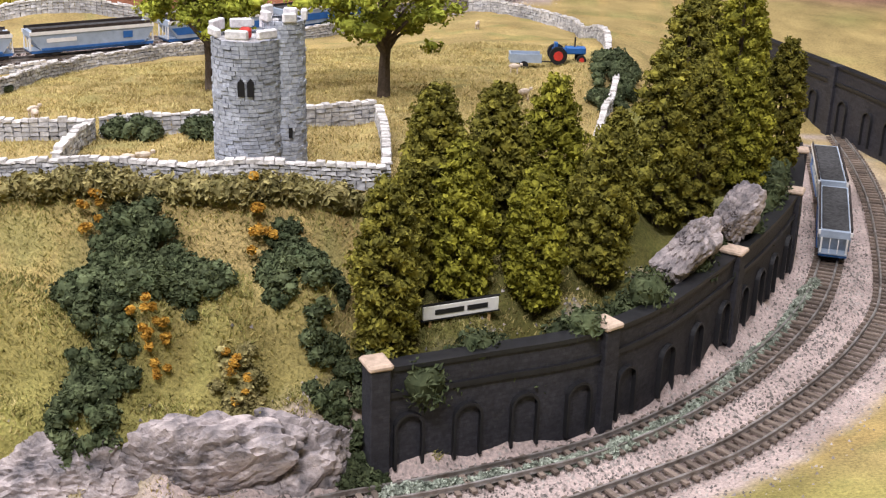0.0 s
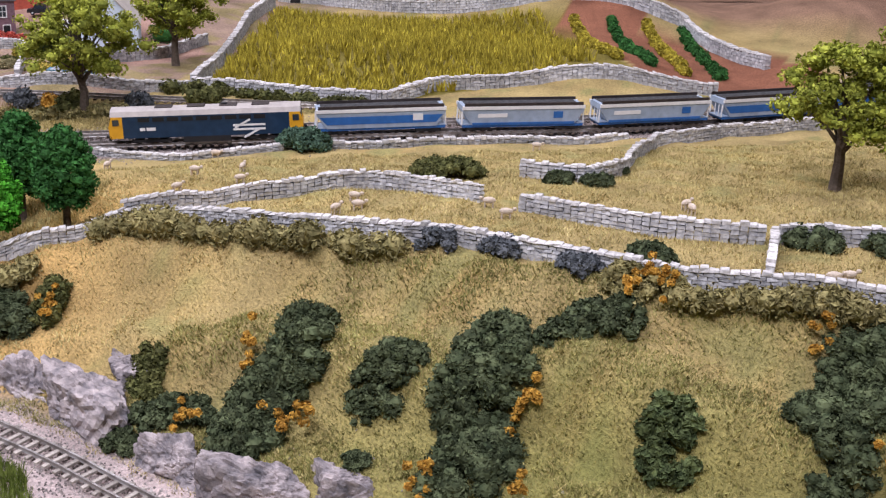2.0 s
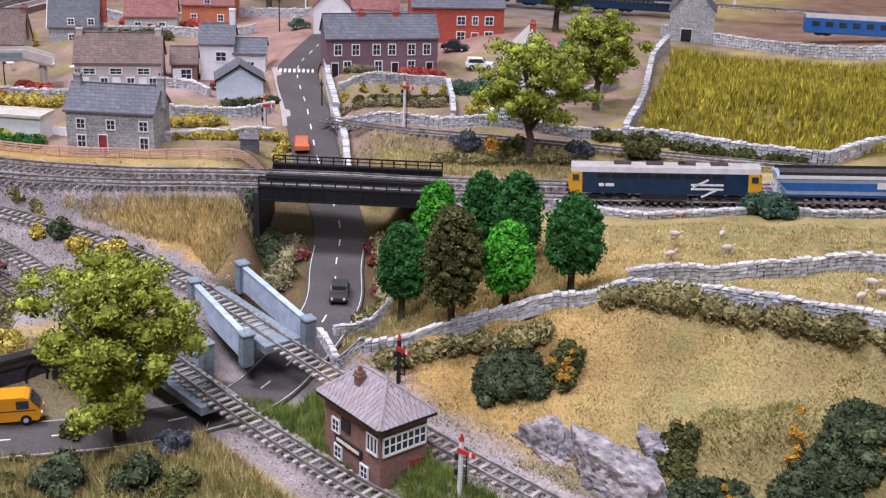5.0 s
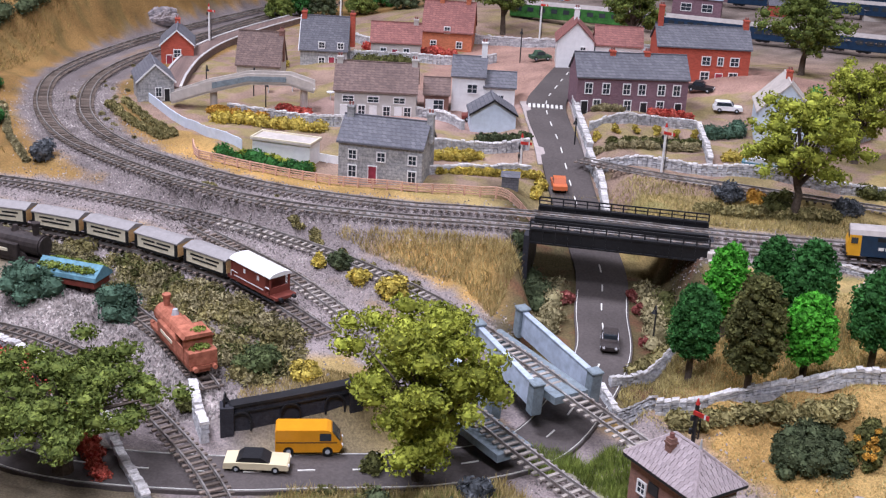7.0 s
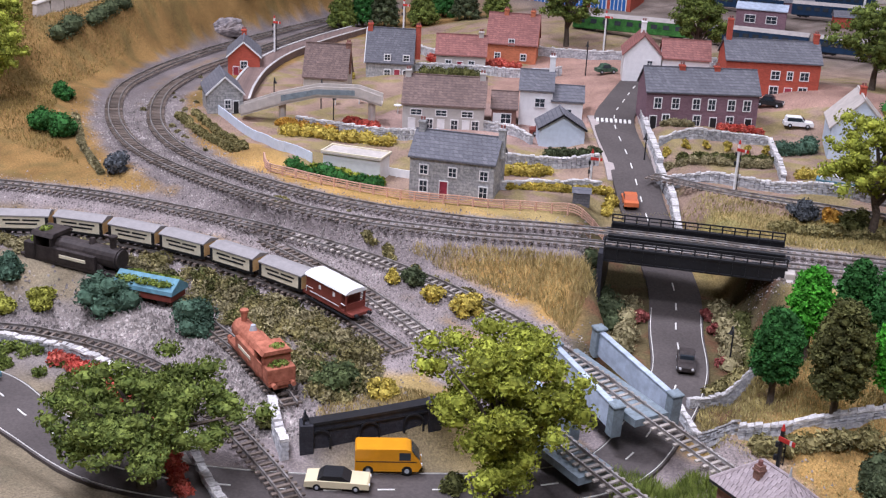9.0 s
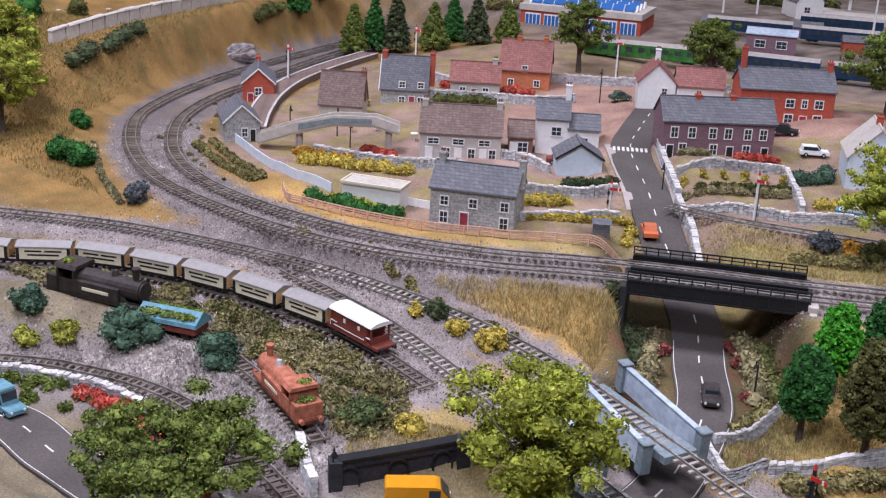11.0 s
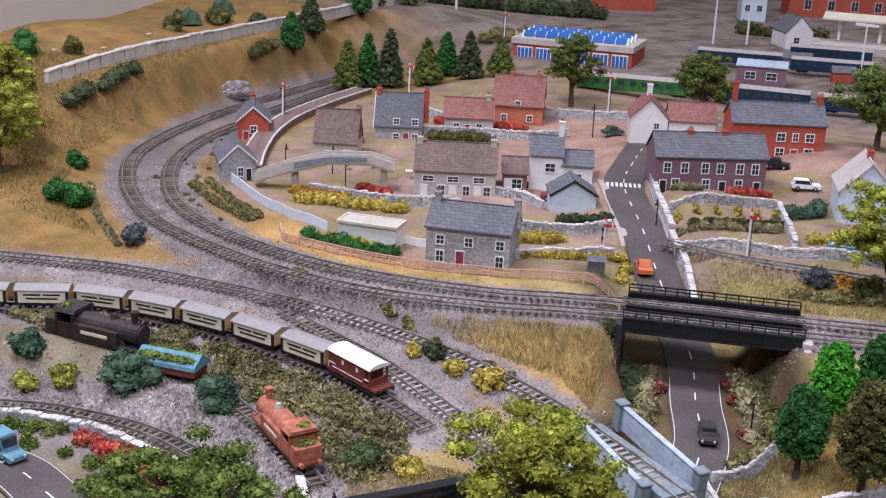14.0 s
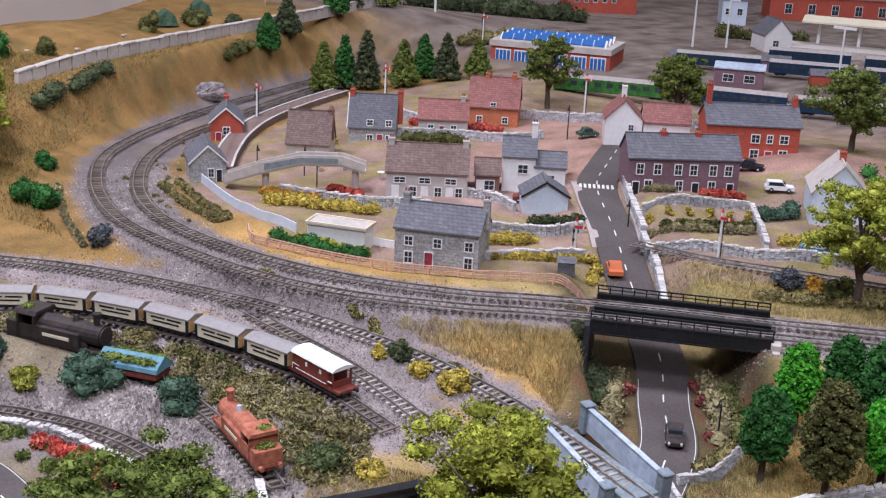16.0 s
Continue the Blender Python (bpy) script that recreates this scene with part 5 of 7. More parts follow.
hedge([(-.71, .845), (-.6, .85), (-.54, .86)], .007, L_DARK, "low green hedge below the crop")
hedge([(-1.595, .60), (-1.61, .65), (-1.635, .72)], .013, L_BUSH, "dark hedge on the golden hillside")
hedge([(-1.36, .588), (-1.30, .568), (-1.23, .555)], .0045, L_HEDGE, "green shrubs between track and fence")
hedge([(-1.16, .562), (-1.12, .575), (-1.08, .588)], .008, L_GREEN, "leafy garden shrubs behind the fence")
hedge([(-1.25, .63), (-1.2, .66), (-1.15, .675)], .008, L_YEL, "yellow and orange garden flowers by the footbridge", name="flower_bed")
hedge([(-1.035, .68), (-1.0, .72)], .007, L_YEL, "yellow flower bed below the workshop", name="flower_bed")
hedge([(-.995, .65), (-.96, .70), (-.945, .73)], .004, L_YEL, "narrow border of small bright flowers", name="flower_bed")
hedge([(-.935, .715), (-.925, .69)], .005, L_YEL, "climbing flowers along the garden's end", name="flower_bed")
hedge([(-1.055, .268), (-1.02, .272), (-.975, .268)], .007, L_REDF, "bright red flowers beside the white wall", name="flower_bed")
hedge([(-.945, .258), (-.90, .245), (-.875, .232)], .007, L_REDF, "red and pink flowers under the spreading tree", name="flower_bed")
for i in range(6):
    f = i / 5
    bush(-.952 + f * .066, .822 + f * .066, .005, .005, .006, L_YEL, "yellow flowering shrub in a garden row", n=6, count=300, cat="flower")
for x_, y_, r_, m_, lb in ((-1.097, .33, .022, L_TEAL, "large blue-green shrub beside the blue wagon"), (-1.03, .352, .019, L_TEAL, "dark blue-green shrub near the engine"), (-1.156, .283, .011, L_LEMON, "yellow-green shrub by the lower track"), (-1.135, .303, .0115, L_LEMON, "bright yellow-green shrub near the old wagon"), (-.895, .362, .016, L_FEATHER, "dull green bramble behind the rusty engine"), (-1.184, .302, .0135, L_TEAL, "green shrub beside the old engine"), (-.96, .478, .007, L_YEL, "golden shrub on the ballast"), (-.945, .484, .010, L_BUSH, "dark shrub on the ballast"), (-.921, .478, .009, L_YEL, "yellow flowering shrub on the ballast"), (-.889, .478, .012, L_YEL, "spreading yellow flowering shrub"), (-.864, .372, .010, L_YEL, "variegated yellow shrub on the bank"), (-1.264, .452, .013, L_GREY, "grey shrub beside the track"), (-1.38, .468, .018, L_GREEN, "bright green shrub on the bank"), (-1.40, .462, .014, L_GREEN, "green shrub on the bank"), (-1.476, .53, .012, L_GREEN, "small green shrub on the hillside"), (-.79, .765, .012, L_GREY, "grey shrub beside the branch"), (-.77, .775, .010, L_GORSE, "orange flowering shrub beside the branch"), (-.745, .765, .014, L_DARK, "dark green shrub beside the branch"), (-.70, .79, .012, L_GREY, "grey shrub in the rough grass"), (-.66, .815, .016, L_DARK, "dark shrub beside the field"), (-.74, .30, .016, L_BUSH, "dark bush in the near verge"), (-.70, .31, .014, L_BUSH, "dark bush near the big tree"), (-.71, .345, .010, L_GREY, "grey heather bush in dry grass"), (-.78, .345, .010, L_DARK, "dull bush by the road"), (-.68, .32, .010, L_DARK, "scrubby bush in dry grass"), (-.90, .31, .009, L_DARK, "small shrub behind the engine"), (-1.87, .95, .022, L_DARK, "round bush on the hilltop"), (-1.83, .75, .02, L_DARK, "round bush by the backscene"), (-1.90, 1.05, .022, L_DARK, "bush on the hilltop field"), (-1.78, .66, .026, L_GREEN, "green bush by the parapet"), (-1.75, 1.0, .02, L_BUSH, "dark bush on the hillside")):
    bush(x_, y_, r_, r_ * .9, r_ * .8, m_, lb, n=14, count=1500 if r_ > .011 else 700, size=.0015)


def broadleaf(m, h, r, m_leaf, label, seed, count=5000, trunk=.003, spread=.75, size=.0019, base=.35, name="tree", bark=None, flatness=1.0):
    rng = np.random.default_rng(seed)
    t = thing(name, m, label, "tree")
    bm = bmesh.new()
    tube(bm, [(0, 0, -.006), (rng.normal() * .001, 0, h * .2), (rng.normal() * .002, rng.normal() * .002, h * .42), (0, 0, h * .7)], [trunk * 1.35, trunk, trunk * .8, trunk * .3], 9)
    bl = []
    n = 19
    for i in range(n):
        a = i * 2.4 + rng.uniform(-.3, .3)
        f = i / (n - 1)
        z = h * (base + (1 - base) * (.12 + .78 * f))
        q = r * spread * math.sin(math.pi * (.22 + .68 * f)) * rng.uniform(.75, 1.1)
        e = Vector((q * math.cos(a), q * math.sin(a), z))
        z0 = h * (base * .7 + .35 * f * (1 - base))
        mid = Vector((q * .45 * math.cos(a), q * .45 * math.sin(a), (z0 + z) / 2 + h * .02))
        tube(bm, [(0, 0, z0), mid, e], [trunk * .5, trunk * .32, trunk * .1], 5)
        for _ in range(6):
            s = r * rng.uniform(.12, .24)
            d = rng.normal(size=3) * r * .2
            bl.append((e.x + d[0], e.y + d[1], e.z + d[2] * .6 * flatness, s, s, s * .7 * flatness))
    part("trunk", bm, bark or M_BARK, t)
    leaves("crown", bl, int(count * 1.5), size * .78, m_leaf, t, rng, core=.6, flat=.35)
    return t


def columnar(m, h, r, m_leaf, label, seed, count=3400, trunk=.0022, low=.1, size=.0013, point=False, name="conifer"):
    rng = np.random.default_rng(seed)
    t = thing(name, m, label, "tree")
    bm = bmesh.new()
    tube(bm, [(0, 0, -.006), (0, 0, h * .3), (0, 0, h * .9)], [trunk, trunk * .9, trunk * .3], 8)
    part("trunk", bm, M_BARK, t)
    bl = []
    for i in range(70):
        f = (i + .5) / 70
        z = h * (low + (1 - low) * f)
        w = (1 - f) ** .8 * 1.05 if point else math.sin(math.pi * min(1, .18 + f * .80)) ** .6
        a = i * 2.4
        q = r * w * rng.uniform(.55, .76)
        s = r * rng.uniform(.22, .38) * (.55 + .45 * w)
        bl.append((q * math.cos(a), q * math.sin(a), z, s, s, s * .8))
    leaves("crown", bl, count, size, m_leaf, t, rng, core=.7, flat=.45)
    return t


OAK = "model oak with yellow-green leaves and open limbs"
broadleaf(at(-.091, .660), .09, .038, L_OAK, OAK + " in the pasture", 1)
broadleaf(at(-.190, .684), .083, .032, L_OAK, OAK + " near the railway", 2)
broadleaf(at(-.732, .762), .095, .042, L_OAK, OAK + " beside the branch line", 3)
broadleaf(at(-.752, .93), .085, .036, L_OAK, OAK + " beside the crop", 4)
broadleaf(at(-.756, .353), .104, .047, L_OAK, "broad tree with bright yellow-green leaves by the bridge", 5, 11000, base=.26)
broadleaf(at(-.897, .222), .062, .044, L_OAK2, "spreading dark green tree with splayed limbs by the road", 6, 8500, base=.60, trunk=.005, spread=.95, flatness=.7)
broadleaf(at(-1.49, .455), .09, .04, L_OAK, "yellow-green tree on the hillside", 7)
broadleaf(at(-1.56, .50), .09, .04, L_OAK, "leafy tree on the hillside's edge", 8)
broadleaf(at(-1.124, 1.16), .085, .034, L_OAK2, "green tree behind the public house", 9)
broadleaf(at(-1.3, 1.14), .09, .034, L_OAK2, "green tree before the depot", 10)
broadleaf(at(-.90, 1.14), .085, .044, L_OAK2, "large green tree beside the red house", 11)
for i, (x_, y_, h_, r_, m_) in enumerate(((-.674, .499, .059, .0148, L_GREEN), (-.629, .480, .074, .0162, L_DARK), (-.608, .503, .052, .0145, L_LIME), (-.580, .527, .0575, .0165, L_GREEN), (-.674, .537, .059, .0135, L_LIME), (-.656, .558, .062, .0130, L_GREEN), (-.632, .557, .064, .0165, L_GREEN))):
    columnar(at(x_, y_), h_, r_ * 1.1, m_, {"lime_leaf": "bright lime green", "mid_green_leaf": "dark green", "dark_olive_leaf": "dull olive"}[m_.name] + " rounded tree in the roadside grove", 20 + i, 5200, low=.30, name="tree")
for i, (x_, y_, h_, r_, m_) in enumerate(((-.069, .449, .071, .0155, L_CON), (-.043, .482, .064, .0155, L_CON2), (-.012, .489, .060, .0148, L_CON2), (-.054, .494, .061, .0150, L_CON), (-.029, .514, .0645, .0155, L_CON), (-.005, .535, .0705, .0165, L_CON2), (.016, .514, .067, .0160, L_CON), (.048, .576, .085, .0170, L_CON), (.068, .588, .077, .0138, L_CON), (.098, .638, .067, .0160, L_CON2), (.131, .699, .073, .0143, L_CON), (.063, .623, .086, .0172, L_CON), (.101, .686, .095, .0185, L_CON2), (.024, .541, .0615, .0115, L_CON), (-.063, .476, .055, .0105, L_CON), (.09, .74, .085, .018, L_CON), (.12, .76, .08, .017, L_CON2))):
    columnar(at(x_, y_), h_, r_, m_, "bushy conifer with olive and " + ("yellow" if m_ is L_CON2 else "brown") + " foliage in the wood", 40 + i, 6000, low=.04)
for i, (x_, y_, h_) in enumerate(((-1.716, 1.034, .045), (-1.739, 1.093, .05), (-1.629, 1.061, .064), (-1.623, 1.096, .069), (-1.595, 1.112, .076), (-1.564, 1.156, .061), (-1.59, 1.228, .059), (-1.537, 1.218, .062), (-1.502, 1.246, .05), (-1.80, 1.25, .06), (-1.84, 1.32, .055), (-1.83, 1.4, .06))):
    columnar(at(x_, y_), h_ * 1.08, .024, (L_GREEN, L_BUSH, L_OAK2)[i % 3], "green pine on the far embankment", 70 + i, 2600, low=.1, size=.0019, point=True)


# ---- grass ----
def grass(name, poly, count, h, material, label, lean=.35, wide=.12, clear=.017):
    rng = np.random.default_rng(count)
    px = np.array(poly)
    lo, hi = px.min(0), px.max(0)
    x, y = rng.uniform(lo[0], hi[0], count * 3), rng.uniform(lo[1], hi[1], count * 3)
    ok = inside(x, y, list(map(tuple, poly)))
    dt = np.min([line_distance(x, y, t_, .02) for t_ in tracks], axis=0)
    ok &= dt > clear
    x, y = x[ok][:count], y[ok][:count]
    z = rough_ground(x, y)
    n = len(x)
    a = rng.uniform(0, math.tau, n)
    hh = h * rng.uniform(.5, 1.2, n)
    w = hh * wide
    dx, dy = rng.normal(size=n) * lean * hh, rng.normal(size=n) * lean * hh
    v = np.stack((np.stack((x - w * np.cos(a), y - w * np.sin(a), z - .0006), 1), np.stack((x + w * np.cos(a), y + w * np.sin(a), z - .0006), 1), np.stack((x + dx, y + dy, z + hh), 1)), 1).reshape(-1, 3)
    ob = mesh(name, v.tolist(), np.arange(n * 3).reshape(-1, 3).tolist(), material)
    return tagged(ob, label, "grass", kind="stuff")


FIELD = [(-.68, .445), (-.56, .405), (-.42, .385), (-.2, .385), (-.07, .41), (.02, .47), (.03, .6), (.03, .9), (-.2, .86), (-.5, .7), (-.66, .62), (-.72, .5)]
grass("field_grass", FIELD, 240000, .0016, L_FIELD, "short dry golden field grass", wide=.22, lean=.8)
grass("field_grass_green", [(-.56, .42), (-.4, .40), (-.05, .41), (0, .46), (-.1, .49), (-.4, .49)], 90000, .0016, L_OLIVE, "short green grass mixed into the slope", wide=.22, lean=.8)
grass("long_grass", [(-1.02, .505), (-.94, .51), (-.86, .52), (-.82, .5), (-.85, .58), (-.88, .565), (-.96, .52)], 7000, .006, L_DRY, "long dry straw-coloured grass between the lines", wide=.05)
grass("green_grass", [(-.735, .418), (-.70, .432), (-.58, .398), (-.50, .378), (-.48, .356), (-.60, .372), (-.72, .400)], 16000, .0065, L_GRASS, "long green grass between the two tracks", wide=.05, clear=.013)


def scrub_patch(name, poly, count, m_leaf, label, seed, lo=.0035, hi=.009, clear=.012):
    """Low clumps of scrub strewn over a patch, with bare ground between."""
    rng = np.random.default_rng(seed)
    px = np.array(poly)
    x, y = rng.uniform(px[:, 0].min(), px[:, 0].max(), count * 6), rng.uniform(px[:, 1].min(), px[:, 1].max(), count * 6)
    ok = inside(x, y, poly) & (np.min([line_distance(x, y, t_, .02) for t_ in tracks], axis=0) > clear)
    x, y = x[ok][:count], y[ok][:count]
    z = rough_ground(x, y)
    r = rng.uniform(lo, hi, len(x))
    bl = [(a, b, c + q * .25, q, q * rng.uniform(.7, 1), q * rng.uniform(.5, .9)) for a, b, c, q in zip(x, y, z, r)]
    ob = leaves(name, bl, len(bl) * 110, .0012, m_leaf, None, rng, core=.55, flat=.25, long=1.5)
    return tagged(ob, label, "scrub", kind="stuff")


SIDING = [(-1.26, .325), (-1.12, .398), (-1.0, .41), (-.90, .402), (-.862, .37), (-.89, .345), (-.95, .362), (-1.03, .372), (-1.1, .372), (-1.2, .325)]
scrub_patch("siding_scrub", SIDING, 190, L_SCRUB, "dead brown scrub spread between the sidings", 3)
scrub_patch("siding_scrub_olive", SIDING, 130, L_HEDGE, "dry olive weeds spread between the sidings", 4)
scrub_patch("siding_scrub_green", SIDING, 60, L_DARK, "dull green weeds spread between the sidings", 5)
scrub_patch("track_weeds", [(-1.12, .50), (-.9, .505), (-.83, .49), (-.82, .47), (-.95, .492), (-1.1, .492)], 34, L_HEDGE, "olive weeds between the converging tracks", 6, .002, .005)
scrub_patch("curve_weeds", [(-1.55, .78), (-1.40, .56), (-1.2, .50), (-1.0, .52), (-1.2, .525), (-1.36, .585), (-1.5, .80)], 70, L_SCRUB, "dark weeds between the double tracks", 7, .001, .0028, .008)
scrub_patch("lower_weeds", [(-1.2, .20), (-1.1, .27), (-.98, .283), (-.88, .245), (-.95, .235), (-1.05, .25), (-1.15, .2)], 60, L_OAK2, "green weeds beside the white wall", 8, .003, .007)
scrub_patch("verge_scrub", [(-.80, .30), (-.72, .37), (-.60, .33), (-.55, .28), (-.7, .24), (-.8, .26)], 40, L_DARK, "dull scrub on the near verge", 9, .004, .008)
grass("rough_grass", [(-.80, .30), (-.72, .37), (-.60, .33), (-.55, .28), (-.7, .24), (-.8, .26)], 26000, .006, L_DRY, "rough dry grass on the near verge", wide=.06)
grass("rough_grass_green", [(-.80, .30), (-.72, .36), (-.60, .33), (-.6, .28), (-.7, .24), (-.8, .26)], 12000, .005, L_GRASS, "green tufts on the near verge", wide=.06)
grass("bank_grass", [(-1.3, .44), (-1.45, .42), (-1.8, .6), (-1.85, 1.2), (-1.75, 1.05), (-1.66, .8), (-1.52, .56), (-1.4, .47)], 60000, .0035, L_BANK, "golden hillside grass", wide=.12)
grass("village_grass", [(-.93, .70), (-.84, .69), (-.68, .75), (-.62, .80), (-.75, .78), (-.88, .75)], 14000, .003, L_FIELD, "short grass beside the branch", wide=.12)
grass("grove_grass", [(-.74, .52), (-.67, .47), (-.58, .52), (-.6, .6), (-.68, .58)], 16000, .003, L_FIELD, "golden grass under the grove", wide=.12)
grass("bank_top_grass", [(-.89, .335), (-.86, .33), (-.81, .375), (-.80, .40), (-.87, .38)], 6000, .003, L_DRY, "dry grass on the arched bank", wide=.1)


# crop in rows
def crop():
    rng = np.random.default_rng(5)
    verts, faces = [], []
    x, y = rng.uniform(-.8, -.33, 9000), rng.uniform(.86, 1.26, 9000)
    ang = radians(28)
    u, v = x * math.cos(ang) + y * math.sin(ang), -x * math.sin(ang) + y * math.cos(ang)
    v = np.round(v / .011) * .011 + rng.normal(size=9000) * .0012
    u = np.round(u / .010) * .010 + rng.normal(size=9000) * .0018
    x, y = u * math.cos(ang) - v * math.sin(ang), u * math.sin(ang) + v * math.cos(ang)
    ok = inside(x, y, [(-.685, .87), (-.535, .885), (-.46, .975), (-.40, 1.03), (-.5, 1.22), (-.78, 1.19)])
    x, y = x[ok], y[ok]
    z = rough_ground(x, y)
    for px, py, pz in zip(x, y, z):
        for _ in range(5):
            q, h = rng.uniform(0, math.tau), rng.uniform(.006, .012)
            n0 = len(verts)
            verts += [(px - .0012 * math.cos(q), py - .0012 * math.sin(q), pz - .001), (px + .0012 * math.cos(q), py + .0012 * math.sin(q), pz - .001), (px + .004 * math.sin(q * 3), py + .004 * math.cos(q * 3), pz + h)]
            faces.append([n0, n0 + 1, n0 + 2])
    tagged(mesh("crop", verts, faces, L_CROP), "ripening yellow crop planted in rows", "crop", kind="stuff")


crop()
for k in range(4):
    hedge([(-.385 + k * .03, 1.05 + k * .012), (-.46 + k * .035, 1.21 + k * .012)], .006, (L_GREEN if k % 2 else L_CROP), "row of vegetables on brown soil", name="vegetable_row")


# ---- rolling stock ----
M_BLUE = mat("rail_blue_paint", (0.012, 0.035, 0.075), rough=0.4, scale=200, bump=0.05, var=0.15)
M_YELL = mat("warning_yellow", (0.72, 0.36, 0.02), rough=0.45, scale=200, bump=0.05, var=0.1)
M_ROOFG = mat("dusty_roof_grey", (0.4, 0.36, 0.33), rough=0.8, scale=150, bump=0.2, var=0.15)
M_WAGB = mat("wagon_blue", (0.03, 0.13, 0.38), rough=0.45, scale=200, bump=0.05, var=0.12)
M_WAGG = mat("wagon_silver_grey", (0.34, 0.41, 0.5), rough=0.45, scale=200, bump=0.1, var=0.12)
M_COAL = mat("dark_stone_load", (0.03, 0.03, 0.032), (0.09, 0.09, 0.09), rough=0.95, scale=500, bump=0.9)
M_RUST = mat("orange_rust", (0.36, 0.11, 0.06), (0.55, 0.2, 0.12), rough=0.9, scale=180, bump=0.5, var=0.35)
M_MAROON = mat("bauxite_brown", (0.2, 0.05, 0.035), rough=0.6, scale=200, bump=0.1, var=0.15)
M_WOOD = mat("raw_wood_end", (0.55, 0.36, 0.16), rough=0.8, scale=300, bump=0.3, var=0.2)
M_ROOFW = mat("grey_felt_roof", (0.3, 0.28, 0.27), rough=0.9, scale=300, bump=0.3, var=0.1)
M_SHEET = mat("faded_blue_tarpaulin", (0.13, 0.27, 0.33), rough=0.75, scale=200, bump=0.4, var=0.25)
M_VAN = mat("van_yellow", (0.72, 0.3, 0.01), rough=0.35, scale=100, bump=0.0, var=0.08)
M_CREAMCAR = mat("cream_car_paint", (0.72, 0.62, 0.4), rough=0.3, scale=100, bump=0.0, var=0.06)
M_RUBBER = mat("black_rubber", (0.015, 0.015, 0.015), rough=0.8, scale=300, bump=0.1)
M_CORAL = mat("coral_car_paint", (0.6, 0.16, 0.06), rough=0.35, scale=100, bump=0.0, var=0.08)
M_PINK = mat("faded_pink_timber", (0.62, 0.38, 0.28), rough=0.85, scale=300, bump=0.3, var=0.15)


def bogie(parent, x, n=2, r=.0031, pitch=.0085, y=.0072):
    b = part("bogie", B((x - pitch * (n - 1) / 2 - .005, -y, .0028, x + pitch * (n - 1) / 2 + .005, -y + .0016, .0052), (x - pitch * (n - 1) / 2 - .005, y - .0016, .0028, x + pitch * (n - 1) / 2 + .005, y, .0052), (x - .003, -y, .003, x + .003, y, .006), bevel=.0003), M_BLACK, parent)
    for i in range(n):
        for s in (-1, 1):
            wx = x + (i - (n - 1) / 2) * pitch
            part("wheel", cyl(r, (wx, s * .0045, .0016 + r), (wx, s * .0058, .0016 + r), 14), M_BLACKM, b)
    return b


def diesel(m):
    t = thing("diesel_locomotive", m, "blue diesel locomotive with yellow cab ends and grey roof", "locomotive")
    L, W, b, h = .0655, .0088, .0065, .0215
    side = [(-W, b), (W, b), (W, h), (W * .8, h + .0032), (W * .4, h + .0045), (-W * .4, h + .0045), (-W * .8, h + .0032), (-W, h)]
    body = part("body", prism([(y, z) for y, z in side[:3]] + [side[7]], -L + .009, L - .009, "x"), M_BLUE, t)
    part("roof", prism([(W, h), (W * .8, h + .0032), (W * .4, h + .0045), (-W * .4, h + .0045), (-W * .8, h + .0032), (-W, h)], -L + .001, L - .001, "x"), M_ROOFG, t)
    for s in (-1, 1):
        cab = part("cab", prism([(s * (L - .009), b), (s * L, b), (s * (L + .0006), .014), (s * (L - .0016), h), (s * (L - .009), h)], -W, W), M_YELL, t)
        part("windscreen", B((s * (L - .0012) - .0006, -W * .86, .0158, s * (L - .0012) + .0009, W * .86, .0203)), M_GLASS, cab)
        for q in (-1, 1):
            part("cab_window", B((s * (L - .0045) - .0022, q * W - .0004, .0155, s * (L - .0045) + .0022, q * W + .0004, .0197)), M_GLASS, cab)
            part("buffer", cyl(.0013, (s * L, q * .0058, .0078), (s * (L + .0026), q * .0058, .0078), 10), M_BLACK, cab)
        part("buffer_beam", B((s * L - .0008, -W, .0052, s * L + .001, W, .0085)), M_BLACK, cab)
        bogie(t, s * .038, 3)
    for q in (-1, 1):
        for k in range(9):
            x = -.046 + k * .0098
            part("grille", B((x, q * W - .0003, .0178, x + .0078, q * W + .0004, .0206)), M_DARK, body)
        part("tank", B((-.016, q * .0078 - .001, .0025, .016, q * .0078 + .001, .0066)), M_BLACK, t)
        em = part("emblem", B((.018, q * W - .0003, .0098, .04, q * W + .0003, .0112), (.018, q * W - .0003, .0128, .04, q * W + .0003, .0142)), M_WHITE, body)
        for x, z, a in ((.0245, .0155, 28), (.0305, .0085, 28)):
            part("emblem_stroke", B((-.006, -.0003, -.0007, .006, .0003, .0007)), M_WHITE, em, m=pose(x, q * W, z - .001, 0, -a * 1.0, 0))
        part("number_bar", B((-.045, q * W - .0003, .0115, -.0415, q * W + .0003, .0136), (-.0405, q * W - .0003, .0115, -.0345, q * W + .0003, .0136)), M_WHITE, body)
    for k in range(4):
        x = -.035 + k * .022
        part("roof_vent", B((x, -.004, h + .0043, x + .012, .004, h + .0052), bevel=.0003), M_BLACKM, t)
    part("exhaust", cyl(.0022, (.012, 0, h + .004), (.012, 0, h + .006), 12), M_BLACK, t)
    return t


